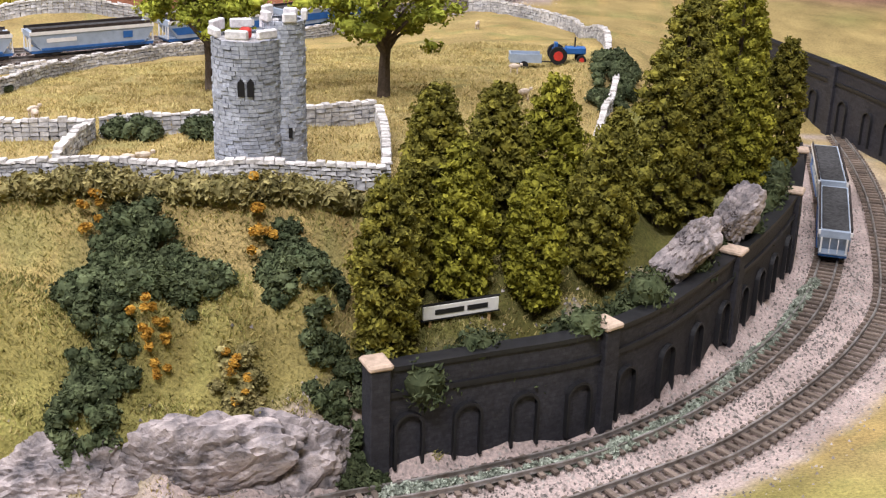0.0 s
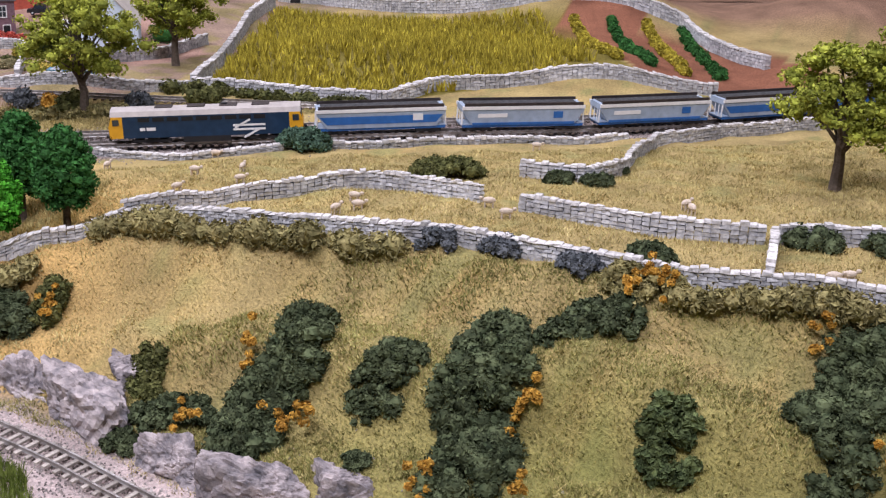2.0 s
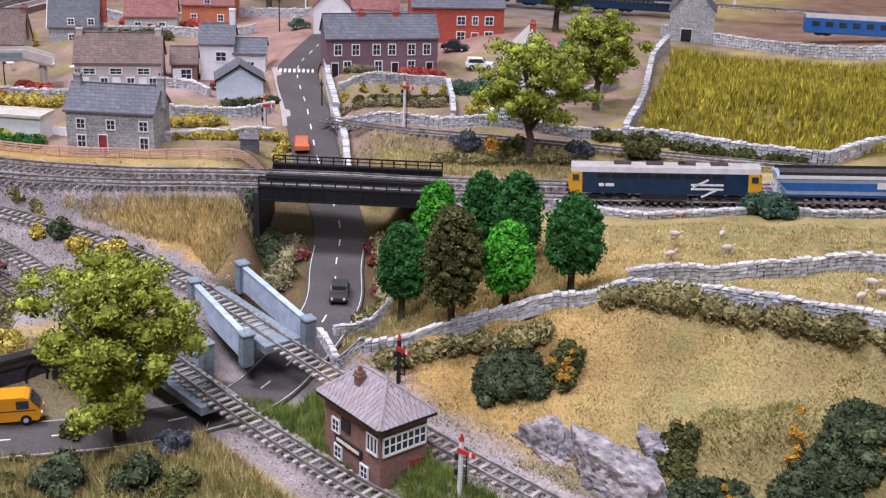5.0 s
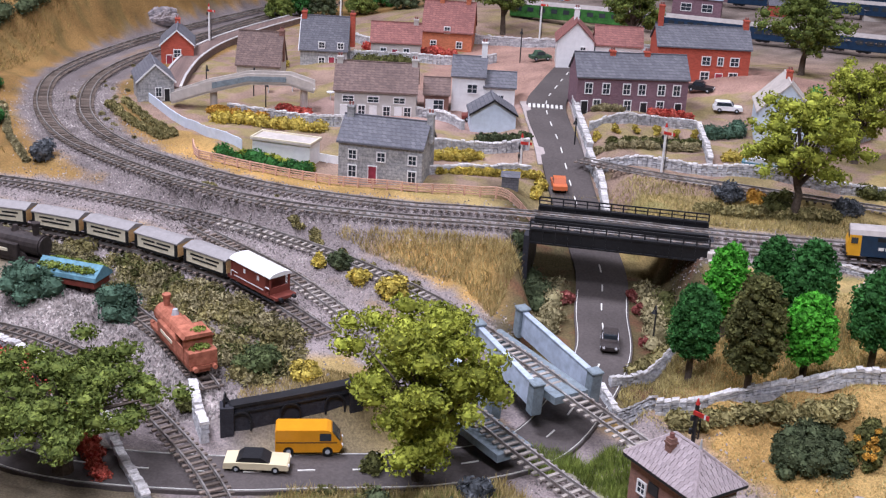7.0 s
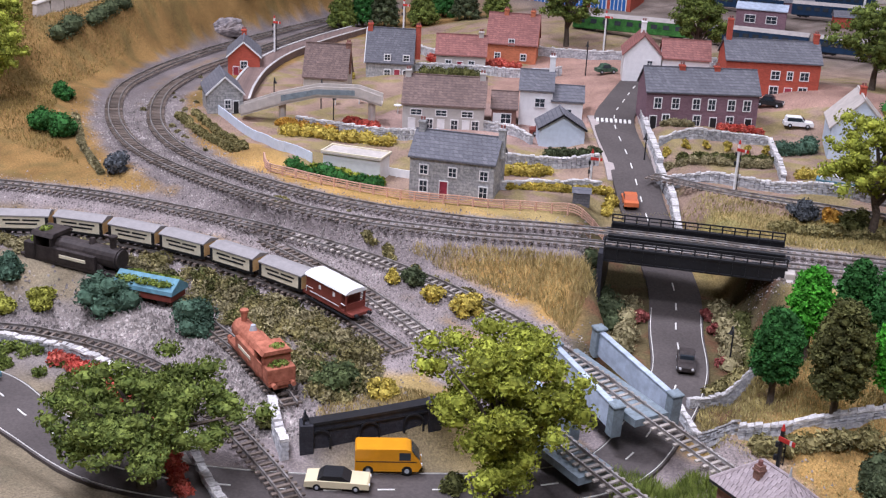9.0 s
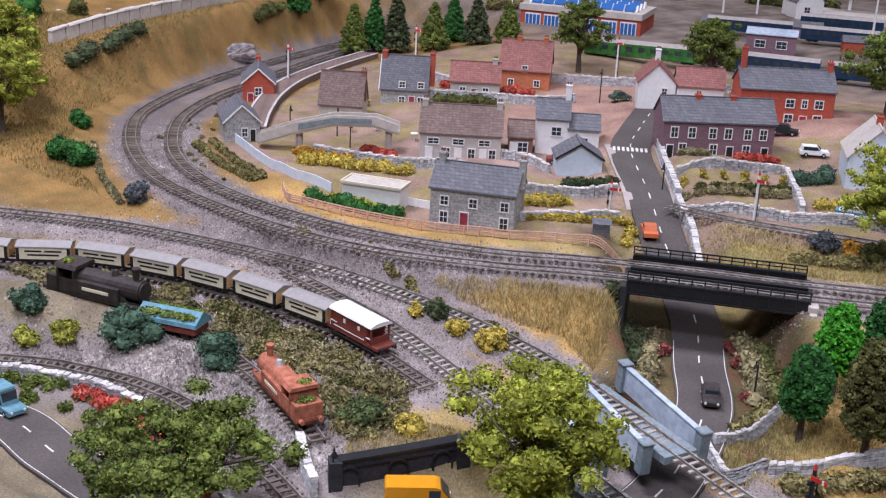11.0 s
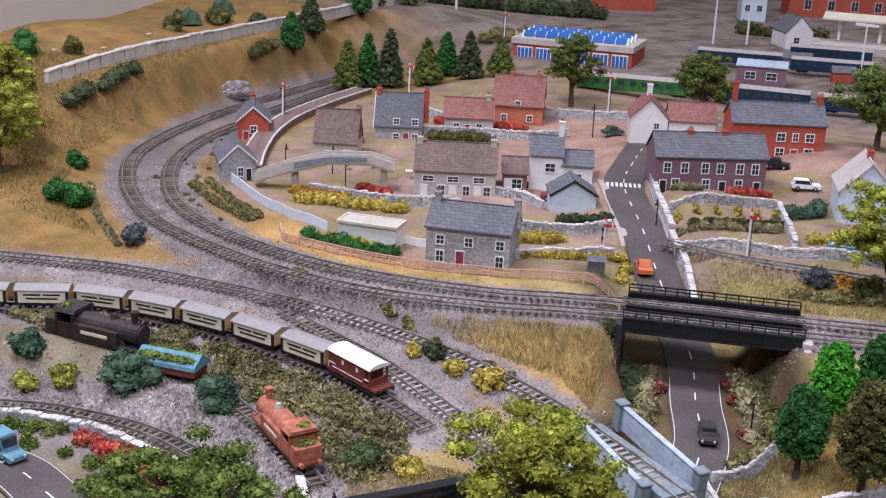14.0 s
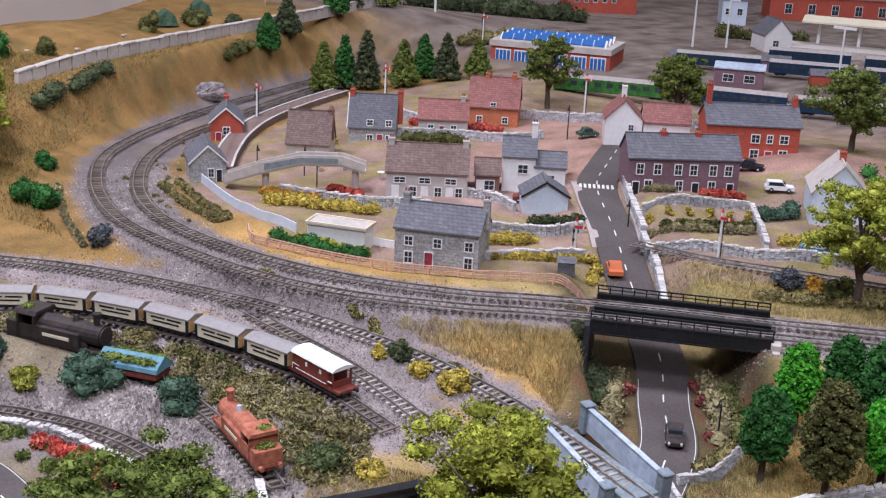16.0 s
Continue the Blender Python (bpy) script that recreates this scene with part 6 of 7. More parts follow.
def hopper(m, striped, label):
    t = thing("hopper_wagon", m, label, "freight wagon", "stone hopper train")
    L, W = .046, .0088
    main = M_WAGG
    body = part("body", prism([(-L + .008, .007), (L - .008, .007), (L - .001, .0165), (L - .001, .0205), (-L + .001, .0205), (-L + .001, .0165)], -W, W), main, t)
    part("load", B((-L + .004, -W + .0012, .0185, L - .004, W - .0012, .0212), bevel=.0008), M_COAL, body)
    for q in (-1, 1):
        part("rim", B((-L + .0005, q * W - .0007, .0182, L - .0005, q * W + .0007, .0206)), M_WHITE, body)
        part("top_rail", B((-L + .002, q * W - .0005, .0206, L - .002, q * W + .0005, .0228)), M_BLACKM, body)
        if striped:
            part("stripe", prism([(-L + .008, .0098), (L - .008, .0098), (L - .003, .0152), (-L + .003, .0152)], q * W - .0003, q * W + .0004), M_WAGB, body)
        else:
            part("lettering", B((-.034, q * W - .0003, .0125, -.0125, q * W + .0004, .0153)), M_WHITE, body)
            part("lower_band", B((-L + .008, q * W - .0003, .0071, L - .008, q * W + .0004, .0088)), M_WAGB, body)
        part("emblem_panel", B((.022, q * W - .0004, .0115, .029, q * W + .0006, .0162)), M_WAGB if not striped else M_WHITE, body)
        for k in range(8):
            x = -L + .012 + k * .0097
            part("side_rib", B((x, q * W - .0002, .0152, x + .0006, q * W + .0007, .0204)), main, body)
    part("sole_bar", B((-L + .001, -W + .001, .0052, L - .001, W - .001, .0072)), M_WAGB, t)
    for s in (-1, 1):
        e = part("end_platform", B((s * (L - .004) - .004, -W + .001, .0068, s * (L - .004) + .004, W - .001, .0074)), M_WAGG, t)
        for q in (-1, 1):
            part("end_strut", cyl(.0006, (s * (L - .0008), q * W * .8, .0074), (s * (L - .0012), q * W * .8, .0165), 6), M_WHITE, e)
        part("end_ladder", B((s * (L - .0016) - .0003, -.0025, .0074, s * (L - .0016) + .0003, -.002, .0165), (s * (L - .0016) - .0003, .002, .0074, s * (L - .0016) + .0003, .0025, .0165)), M_WHITE, e)
        bogie(t, s * .033, 2, .0028)
    return t


def along(line, s):
    """Pose at s metres along a line, x forwards."""
    pts = smooth_line(line, .001)
    d = 0
    for a, b in zip(pts, pts[1:]):
        d += (b - a).length
        if d >= s:
            w = b - a
            return pose(a.x, a.y, a.z, 0, -math.degrees(math.asin(w.z / w.length)), math.degrees(math.atan2(w.y, w.x)))
    return pose(*pts[-1])


def arc_at(line, x, y):
    pts = smooth_line(line, .001)
    d, best = 0, (9, 0)
    for a, b in zip(pts, pts[1:]):
        d += (b - a).length
        best = min(best, (math.hypot(b.x - x, b.y - y), d))
    return best[1]


s0 = arc_at(MAIN_A, -.607, .724)
diesel(along(MAIN_A, s0) @ pose(0, 0, 0, 0, 0, 180))
for k_, st_ in enumerate((True, False, False, True, True)):
    hopper(along(MAIN_A, s0 - .121 - k_ * .1015) @ pose(0, 0, 0, 0, 0, 180), st_, ("grey stone hopper wagon with a blue stripe" if st_ else "silver grey stone hopper wagon with white lettering bars") + ", loaded")
for s_w in (-.012, .0895):
    hopper(along(MID, arc_at(MID, .178, .735) + s_w), False, "silver hopper wagon on the curve below the wall")


def box_van(m, label):
    t = thing("goods_wagon", m, label, "goods wagon", "cream wagon rake")
    L, W = .0205, .0082
    b = part("body", B((-L, -W, .0068, L, W, .0165), bevel=.0002), M_CREAM, t)
    part("roof", prism([(-W - .0006, .0162), (W + .0006, .0162), (W + .0006, .0172), (0, .0198), (-W - .0006, .0172)], -L - .0006, L + .0006, "x"), M_ROOFW, t)
    for s in (-1, 1):
        part("end_board", B((s * L - .0006, -W + .0006, .0075, s * L + .0006, W - .0006, .0166)), M_WOOD, b)
        for q in (-1, 1):
            part("corner_post", B((s * (L - .0012) - .0012, q * W - .0004, .0066, s * (L - .0012) + .0012, q * W + .0005, .0166)), M_BLACK, b)
    for q in (-1, 1):
        for z, x0, x1 in ((.0128, -.014, -.001), (.0128, .001, .014), (.0098, -.012, .012)):
            part("lettering", B((x0, q * W - .0002, z, x1, q * W + .0004, z + .0013)), M_BLACK, b)
        part("sole_bar", B((-L, q * (W - .001) - .0006, .0048, L, q * (W - .001) + .0006, .007)), M_BLACK, t)
        for s in (-1, 1):
            part("wheel", cyl(.003, (s * .011, q * .0045, .0046), (s * .011, q * .0058, .0046), 14), M_BLACKM, t)
    for s in (-1, 1):
        part("coupling", B((s * L - .002, -.0012, .0052, s * L + .003, .0012, .0066)), M_BLACK, t)
    return t


sv = arc_at(VAN, -.957, .421)
for k_ in range(7):
    box_van(along(VAN, sv - .0505 - k_ * .0475), "cream goods wagon with grey roof and black lettering bars")


def brake_van(m):
    t = thing("brake_van", m, "red-brown brake van with a white roof and open verandah", "brake van")
    L, W = .027, .0085
    b = part("body", B((-L + .006, -W, .0065, L - .012, W, .0195)), M_MAROON, t)
    part("floor", B((-L, -W, .0052, L, W, .0072)), M_MAROON, t)
    arc = [(-W - .001, .0195)] + [((W + .001) * math.cos(a), .0195 + .0032 * math.sin(a)) for a in (math.pi - k * math.pi / 8 for k in range(9))]
    part("roof", prism(arc[1:], -L + .003, L - .006, "x"), M_WHITE, t)
    for s, x in ((-1, -L + .0045), (1, L - .0075)):
        for q in (-1, 1):
            part("verandah_post", B((x - .0006, q * (W - .0006) - .0006, .007, x + .0006, q * (W - .0006) + .0006, .0197)), M_MAROON, t)
        part("end_panel", B((x - .0005, -W, .007, x + .0005, W, .0118)), M_MAROON, t)
    for q in (-1, 1):
        part("handrail", B((-L + .004, q * W - .0002, .0112, -L + .0115, q * W + .0005, .0117), (-L + .004, q * W - .0002, .0075, -L + .0045, q * W + .0005, .0117), (L - .0125, q * W - .0002, .0112, L - .0075, q * W + .0005, .0117)), M_WHITE, t)
        for x in (-.009, .006):
            part("letter_bar", B((x, q * W - .0002, .0138, x + .0022, q * W + .0004, .0168)), M_WHITE, b)
        part("rail_line", B((-L + .008, q * W - .0002, .0085, L - .014, q * W + .0004, .0091)), M_WHITE, b)
        for s in (-1, 1):
            part("wheel", cyl(.003, (s * .013, q * .0045, .0046), (s * .013, q * .0058, .0046), 14), M_BLACKM, t)
        part("step_board", B((-L + .003, q * W - .0004, .0028, L - .003, q * W + .0012, .0034)), M_BLACK, t)
    for q in (-1, 1):
        part("buffer", cyl(.0013, (L, q * .0055, .0062), (L + .0025, q * .0055, .0062), 10), M_BLACK, t)


brake_van(along(VAN, sv))


def tank_engine(m, material, label, scale=1.0, roof=True):
    t = thing("steam_engine", m, label, "steam locomotive")
    t.matrix_world = m @ Matrix.Scale(scale, 4)
    part("frame", B((-.032, -.0078, .0052, .032, .0078, .0072), (-.031, -.004, .003, .031, .004, .0055)), material, t)
    boiler = part("boiler", cyl(.0062, (-.03, 0, .0142), (.012, 0, .0142), 18), material, t)
    part("smokebox_door", cyl(.0055, (-.0312, 0, .0142), (-.03, 0, .0142), 16), material, boiler)
    ch = part("chimney", cyl(.0017, (-.025, 0, .0195), (-.025, 0, .0262), 12, .0021), material, boiler)
    part("chimney_lip", cyl(.0026, (-.025, 0, .0258), (-.025, 0, .0272), 12), material, ch)
    part("dome", cyl(.0024, (-.011, 0, .0195), (-.011, 0, .0234), 12, .0014), M_LEAD if roof else material, boiler)
    for q in (-1, 1):
        part("side_tank", B((-.018, q * .0066 - .0018, .0072, .012, q * .0066 + .0018, .0155), bevel=.0004), material, t)
        for k in range(3):
            x = -.018 + k * .0135
            part("wheel", cyl(.0046, (x, q * .0048, .0062), (x, q * .006, .0062), 16), material, t)
        part("lettering", B((-.012, q * .0085 - .0002, .0105, .006, q * .0085 + .0003, .0123)), M_CREAM, t)
    cab = part("cab", B((.0115, -.0084, .0072, .0128, .0084, .0212), (.0128, -.0084, .0072, .0235, -.0076, .015), (.0128, .0076, .0072, .0235, .0084, .015), (.0225, -.0084, .0072, .0238, .0084, .0205)), material, t)
    part("cab_roof", prism([(-.0092, .021), (.0092, .021), (.0075, .0232), (-.0075, .0232)], .010, .0252, "x"), material, t)
    bk = part("bunker", B((.0238, -.0082, .0072, .0315, .0082, .0155), bevel=.0004), material, t)
    for q in (-1, 1):
        for s in (-1, 1):
            part("buffer", cyl(.0014, (s * .032, q * .0055, .0066), (s * .0352, q * .0055, .0066), 10), material, t)
    leaves("moss", [(.027, 0, .0162, .0035, .006, .0015), (.02, .002, .0236, .003, .004, .0008)], 260, .0011, L_GRASS, t, core=.5)
    return t


so = arc_at(ORANGE, -.945, .343)
tank_engine(along(ORANGE, so), M_RUST, "rusty orange scrap tank engine with moss on its bunker", 1.12)
tank_engine(along([(-1.26, .29, .005), (-1.18, .335, .004), (-1.09, .365, .002)], .118) @ pose(0, 0, 0, 0, 0, 180), M_BLACKM, "derelict black steam engine among brambles", 1.3, roof=False)


def sheeted_wagon(m):
    t = thing("sheeted_wagon", m, "open wagon under a mossy blue tarpaulin", "wagon")
    part("body", B((-.019, -.008, .006, .019, .008, .0125)), M_MAROON, t)
    part("tarpaulin", prism([(-.0092, .0105), (.0092, .0105), (.0088, .013), (0, .0185), (-.0088, .013)], -.0205, .0205, "x"), M_SHEET, t)
    leaves("moss", [(x, y, .0155, .008, .0042, .0016) for x in (-.012, 0, .011) for y in (-.004, .004)], 1800, .0012, L_GRASS, t, core=.4)
    for q in (-1, 1):
        for s in (-1, 1):
            part("wheel", cyl(.003, (s * .011, q * .0045, .0046), (s * .011, q * .0058, .0046), 14), M_BLACKM, t)


sheeted_wagon(pose(-1.086, .359, -.003, 0, 0, 22) @ Matrix.Scale(1.2, 4))
box_van(pose(-1.245, .28, .003, 0, 0, 35), "dull wagon at the end of the scrap line")


# ---- road vehicles ----
def car(m, paint, label, L=.028, W=.011, H=.0095, estate=False, roofed=True, cat="car"):
    t = thing("car", m, label, cat)
    l, w = L / 2, W / 2
    body = [(-l, .0022), (l, .0022), (l, .0048), (l * .95, .0056), (l * .42, .006), (-l * .6, .0062), (-l * .98, .0056)]
    b = part("body", prism(body, -w, w), paint, t)
    bmx = part("cabin", prism([(-l * (.92 if estate else .62), .006), (l * .42, .006), (l * .16, H), (-l * (.85 if estate else .42), H)], -w * .86, w * .86), paint if roofed else M_DARK, t)
    if roofed:
        for q in (-1, 1):
            part("side_window", prism([(-l * (.82 if estate else .5), .0064), (l * .33, .0064), (l * .13, H - .0006), (-l * (.78 if estate else .38), H - .0006)], q * w * .86 - .0002, q * w * .86 + .0002), M_GLASS, bmx)
        part("windscreen", B((l * .16, -w * .75, .0066, l * .36, w * .75, H - .0012)), M_GLASS, bmx)
    for s in (-.6, .6):
        for q in (-1, 1):
            wh = part("wheel", cyl(.0022, (l * s, q * (w - .0012), .0022), (l * s, q * (w + .0001), .0022), 12), M_RUBBER, t)
            part("hub", cyl(.001, (l * s, q * w, .0022), (l * s, q * (w + .0004), .0022), 8), M_LEAD, wh)
    for q in (-1, 1):
        part("headlight", cyl(.0009, (l - .0002, q * w * .68, .0044), (l + .0004, q * w * .68, .0044), 8), M_WHITE, b)
    return t


def road_pose(x, y, ang, z=None):
    k = ((ROADP[:, 0] - x) ** 2 + (ROADP[:, 1] - y) ** 2).argmin()
    return pose(x, y, (ROADP[k, 2] + .0012) if z is None else z, 0, 0, ang)


def delivery_van(m):
    t = thing("delivery_van", m, "yellow delivery van on the near road", "van")
    b = part("body", prism([(-.019, .0025), (.017, .0025), (.019, .006), (.0175, .009), (.0125, .0155), (.010, .0165), (-.018, .0165), (-.019, .0155)], -.007, .007), M_VAN, t)
    part("windscreen", prism([(.0172, .0098), (.0178, .0098), (.0138, .0152), (.0132, .0152)], -.006, .006), M_GLASS, b)
    for q in (-1, 1):
        part("cab_window", B((.006, q * .007 - .0002, .0098, .0125, q * .007 + .0003, .0145)), M_GLASS, b)
        part("body_line", B((-.0185, q * .007 - .0002, .0085, .016, q * .007 + .0003, .009)), M_BLACKM, b)
        for x in (-.0115, .0105):
            w = part("wheel", cyl(.003, (x, q * .0055, .003), (x, q * .0072, .003), 14), M_RUBBER, t)
            part("hub", cyl(.0014, (x, q * .007, .003), (x, q * .0076, .003), 10), M_LEAD, w)
        part("headlight", cyl(.001, (.0184, q * .005, .0062), (.0192, q * .005, .0062), 8), M_WHITE, b)


delivery_van(road_pose(-.822, .334, 45))
car(road_pose(-.828, .300, 40), M_CREAMCAR, "cream open sports car on the near road", .036, .014, .009, roofed=False)
car(road_pose(-.922, .722, 130), M_CORAL, "coral car driving towards the village", .028, .012, .0105)
car(road_pose(-.765, .562, -58), M_BLACKM, "dark vintage car with a cream bonnet in the cutting", .028, .012, .011)
car(at(-.905, .985, 35, .001), M_WHITE, "white estate car parked by the terrace", .028, .012, .0105, True)
car(at(-.955, 1.02, 20, .001), M_BLACK, "black car parked before the red house", .028, .012, .0105)
car(at(-1.15, 1.01, 60, .001), L_TEAL, "pale green car in the square", .024, .011, .0105)
car(at(-1.075, .80, 40, .001), M_MAROON, "dark red car beside the workshop", .026, .012, .0105)
car(road_pose(-1.075, .222, 0), M_SHEET, "blue and white camper van on the near road", .03, .013, .016, True, cat="van")


def tractor():
    t = thing("tractor", at(.012, .787, 5), "small blue tractor with red wheels in the pasture", "tractor")
    part("bonnet", B((.0, -.003, .006, .013, .003, .0105), bevel=.0006), M_WAGB, t)
    part("seat_deck", B((-.008, -.004, .006, .0, .004, .009), (-.007, -.0025, .009, -.005, .0025, .013)), M_WAGB, t)
    part("exhaust", cyl(.0005, (.006, 0, .01), (.006, 0, .0165), 6), M_BLACK, t)
    for q in (-1, 1):
        a = part("rear_wheel", cyl(.0056, (-.005, q * .004, .0056), (-.005, q * .0068, .0056), 18), M_RUBBER, t)
        part("hub", cyl(.003, (-.005, q * .0066, .0056), (-.005, q * .0071, .0056), 14), M_RED, a)
        a = part("front_wheel", cyl(.003, (.010, q * .004, .003), (.010, q * .0056, .003), 14), M_RUBBER, t)
        part("hub", cyl(.0016, (.010, q * .0055, .003), (.010, q * .0059, .003), 10), M_RED, a)
    t = thing("farm_trailer", at(-.012, .787, 5), "grey farm trailer behind the tractor", "trailer")
    part("tub", B((-.011, -.0055, .004, .009, .0055, .0048), (-.011, -.0055, .0048, .009, -.0048, .0095), (-.011, .0048, .0048, .009, .0055, .0095), (-.011, -.0048, .0048, -.0103, .0048, .0095)), M_WAGG, t)
    part("drawbar", B((.009, -.0006, .0035, .016, .0006, .0043)), M_BLACK, t)
    for q in (-1, 1):
        part("wheel", cyl(.0026, (-.002, q * .0055, .0026), (-.002, q * .007, .0026), 12), M_RUBBER, t)


tractor()


# ---- sheep ----
M_WOOL = mat("cream_wool", (0.6, 0.5, 0.4), rough=0.95, scale=900, bump=0.6, var=0.15)


def sheep():
    t = thing("toy_sheep", at(-.42, .55, 20), "tiny cream toy sheep on the grass", "toy sheep", "flock of toy sheep")
    bm = bmesh.new()
    bmesh.ops.create_icosphere(bm, subdivisions=2, radius=1)
    for v in bm.verts:
        v.co = Vector((v.co.x * .0036, v.co.y * .0018, v.co.z * .0018 + .0042)) * (1 + .06 * noise.noise(v.co * 4))
    part("fleece", bm, M_WOOL, t)
    part("head", B((.0032, -.0008, .0045, .0052, .0008, .0062), bevel=.0004), M_WOOL, t)
    for x in (-.002, .002):
        for y in (-.001, .001):
            part("leg", cyl(.0004, (x, y, -.0005), (x, y, .0032), 6), M_WOOL, t)
    return t


s_ = sheep()
for x_, y_, a_ in ((-.543, .579, 60), (-.557, .623, 10), (-.533, .639, 100), (-.52, .611, 40), (-.429, .567, 0), (-.428, .54, 70), (-.342, .552, 20), (-.257, .596, 120), (-.382, .77, 10), (-.355, .566, 200), (-.18, .516, 30), (-.186, .513, 15), (-.261, .604, 60), (-.06, .644, 160), (-.015, .687, 30), (-.047, .97, 80), (-.02, .76, 0), (-.58, .69, 10), (-.63, .64, 90), (-1.83, .80, 20), (-1.84, .88, 80), (-1.82, .72, 10)):
    copy_thing(s_, at(x_, y_, a_))

# ---- name board on the slope ----
t_ = thing("name_sign", at(-.041, .466, 27, .004), "white name board with dark lettering bars by the wood", "sign")
bd = part("board", B((-.0165, -.0006, -.001, .0165, .0006, .0048), bevel=.0002), M_WHITE, t_)
part("border", B((-.0172, -.0004, -.0016, .0172, .0008, -.001), (-.0172, -.0004, .0048, .0172, .0008, .0054)), M_BLACK, bd)
part("lettering", B((-.0115, -.0009, .001, .001, -.0005, .003), (.0025, -.0009, .001, .0115, -.0005, .003)), M_BLACK, bd)
for s_x in (-.013, .013):
    part("post", B((s_x - .0005, .0004, -.01, s_x + .0005, .0012, .003)), M_WOOD, t_)
t_ = thing("bench", at(-.094, .507, -5, .0), "black bench beside the paddock wall", "bench")
part("seat", B((-.008, -.002, .002, .008, .002, .0028)), M_BLACK, t_)
part("backrest", B((-.008, .0016, .0028, .008, .0022, .006)), M_BLACK, t_)
for s_x in (-.007, .007):
    part("leg", B((s_x - .0004, -.0018, -.001, s_x + .0004, .0018, .002)), M_BLACK, t_)


# ---- station, footbridge, fences ----
def fence(line, label, h=.008, material=None, rails=(.25, .5, .75, .98), gap=.011, solid=False):
    t = thing("fence", Matrix.Identity(4), label, "fence")
    pts = [Vector(p) for p in on_ground(line)]
    fine = smooth_line([tuple(p) for p in pts], gap)
    m_ = material or M_PINK
    for p in fine:
        part("post", B((p.x - .0006, p.y - .0006, p.z - .002, p.x + .0006, p.y + .0006, p.z + h * 1.05)), m_, t)
    sm = smooth_line([tuple(p) for p in pts], .004)
    if solid:
        part("panel", sweep(sm, [(-.0005, 0), (.0005, 0), (.0005, h), (-.0005, h)]), m_, t)
    else:
        for r in rails:
            part("fence_rail", sweep(sm, [(-.0004, r * h - .0005), (.0004, r * h - .0005), (.0004, r * h + .0005), (-.0004, r * h + .0005)]), m_, t)
    return t


fence([(-1.19, .552), (-1.171, .541), (-1.13, .552), (-1.09, .564), (-1.044, .58), (-.98, .606), (-.945, .637), (-.90, .662)], "pinkish timber rail fence beside the main line")
M_PALEBLUE = mat("pale_blue_fence_paint", (0.62, 0.68, 0.76), rough=0.7, scale=200, bump=0.1, var=0.08)
fence([(-1.337, .618), (-1.279, .602), (-1.205, .579), (-1.16, .583)], "pale blue panel fence round the station", .009, M_PALEBLUE, gap=.014, solid=True)
fence([(-1.11, .618), (-1.062, .63)], "white panel fence beside the shelter", .007, M_WHITE, gap=.014, solid=True)

t_ = thing("shelter", at(-1.144, .579, 23), "white flat-roofed platform shelter", "shelter")
part("wall_shell", B((0, 0, -.004, .053, .022, .017)), M_WHITE, t_)
part("roof", B((-.0015, -.0015, .017, .0545, .0235, .0185)), M_BUFF, t_)
part("parapet", B((-.0015, -.0015, .0185, .0545, -.0003, .0198), (-.0015, .0223, .0185, .0545, .0235, .0198), (-.0015, -.0003, .0185, -.0003, .0223, .0198), (.0533, -.0003, .0185, .0545, .0223, .0198)), M_CREAM, t_)

t_ = thing("footbridge", pose(-1.285, .655, .046, 0, 0, 38), "buff concrete footbridge with panelled parapets", "footbridge")
for y0 in (-.007, .007):
    pr = part("parapet", prism([(-.04, .004), (-.005, .016), (.035, .027), (.075, .028), (.098, .022), (.098, .030), (.075, .037), (.035, .036), (-.005, .026), (-.04, .013)], y0 - .0008, y0 + .0008), M_BUFF, t_)
    part("recessed_panel", prism([(.0, .0195), (.035, .0285), (.072, .0295), (.072, .0345), (.035, .0335), (.0, .0255)], y0 - .0012 if y0 < 0 else y0 + .0009, y0 - .0009 if y0 < 0 else y0 + .0012), M_CONC2, pr)
part("deck", prism([(-.04, .002), (-.005, .014), (.035, .025), (.075, .026), (.098, .02), (.098, .022), (.075, .028), (.035, .027), (-.005, .016), (-.04, .004)], -.007, .007), M_BUFF, t_)
for x_ in (.0, .088):
    part("leg", cyl(.0035, (x_, 0, -.006), (x_, 0, .022), 10), M_BUFF, t_)

for line_, lb in (([(-1.36, .66, .047), (-1.41, .71, .047), (-1.47, .78, .047), (-1.52, .86, .047), (-1.56, .96, .047), (-1.59, 1.06, .047)], "curved station platform with pale edge"),):
    pl = thing("platform", Matrix.Identity(4), lb, "platform")
    pp = smooth_line(line_, .01)
    part("surface", sweep(pp, [(-.012, -.01), (.012, -.01), (.012, .004), (-.012, .004)]), M_TILE, pl)
    part("edging", sweep(pp, [(-.0125, .0042), (-.010, .0042), (-.010, .0052), (-.0125, .0052)]), M_COPING, pl)
    part("edging", sweep(pp, [(.010, .0042), (.0125, .0042), (.0125, .0052), (.010, .0052)]), M_COPING, pl)


def lamp_post(x, y, h, label):
    t = thing("street_lamp", at(x, y, 130), label, "street lamp")
    bm = bmesh.new()
    pts = [(0, 0, -.004), (0, 0, h * .85)] + [(.003 - .003 * math.cos(a), 0, h * .85 + .004 * math.sin(a)) for a in (k * math.pi / 6 for k in range(1, 7))]
    tube(bm, pts, [.0007, .0006] + [.0005] * 6, 7)
    part("post", bm, M_BLACK, t)
    part("shade", cyl(.0022, (.006, 0, h * .85 - .0025), (.006, 0, h * .85), 10, .0008), M_BLACK, t)


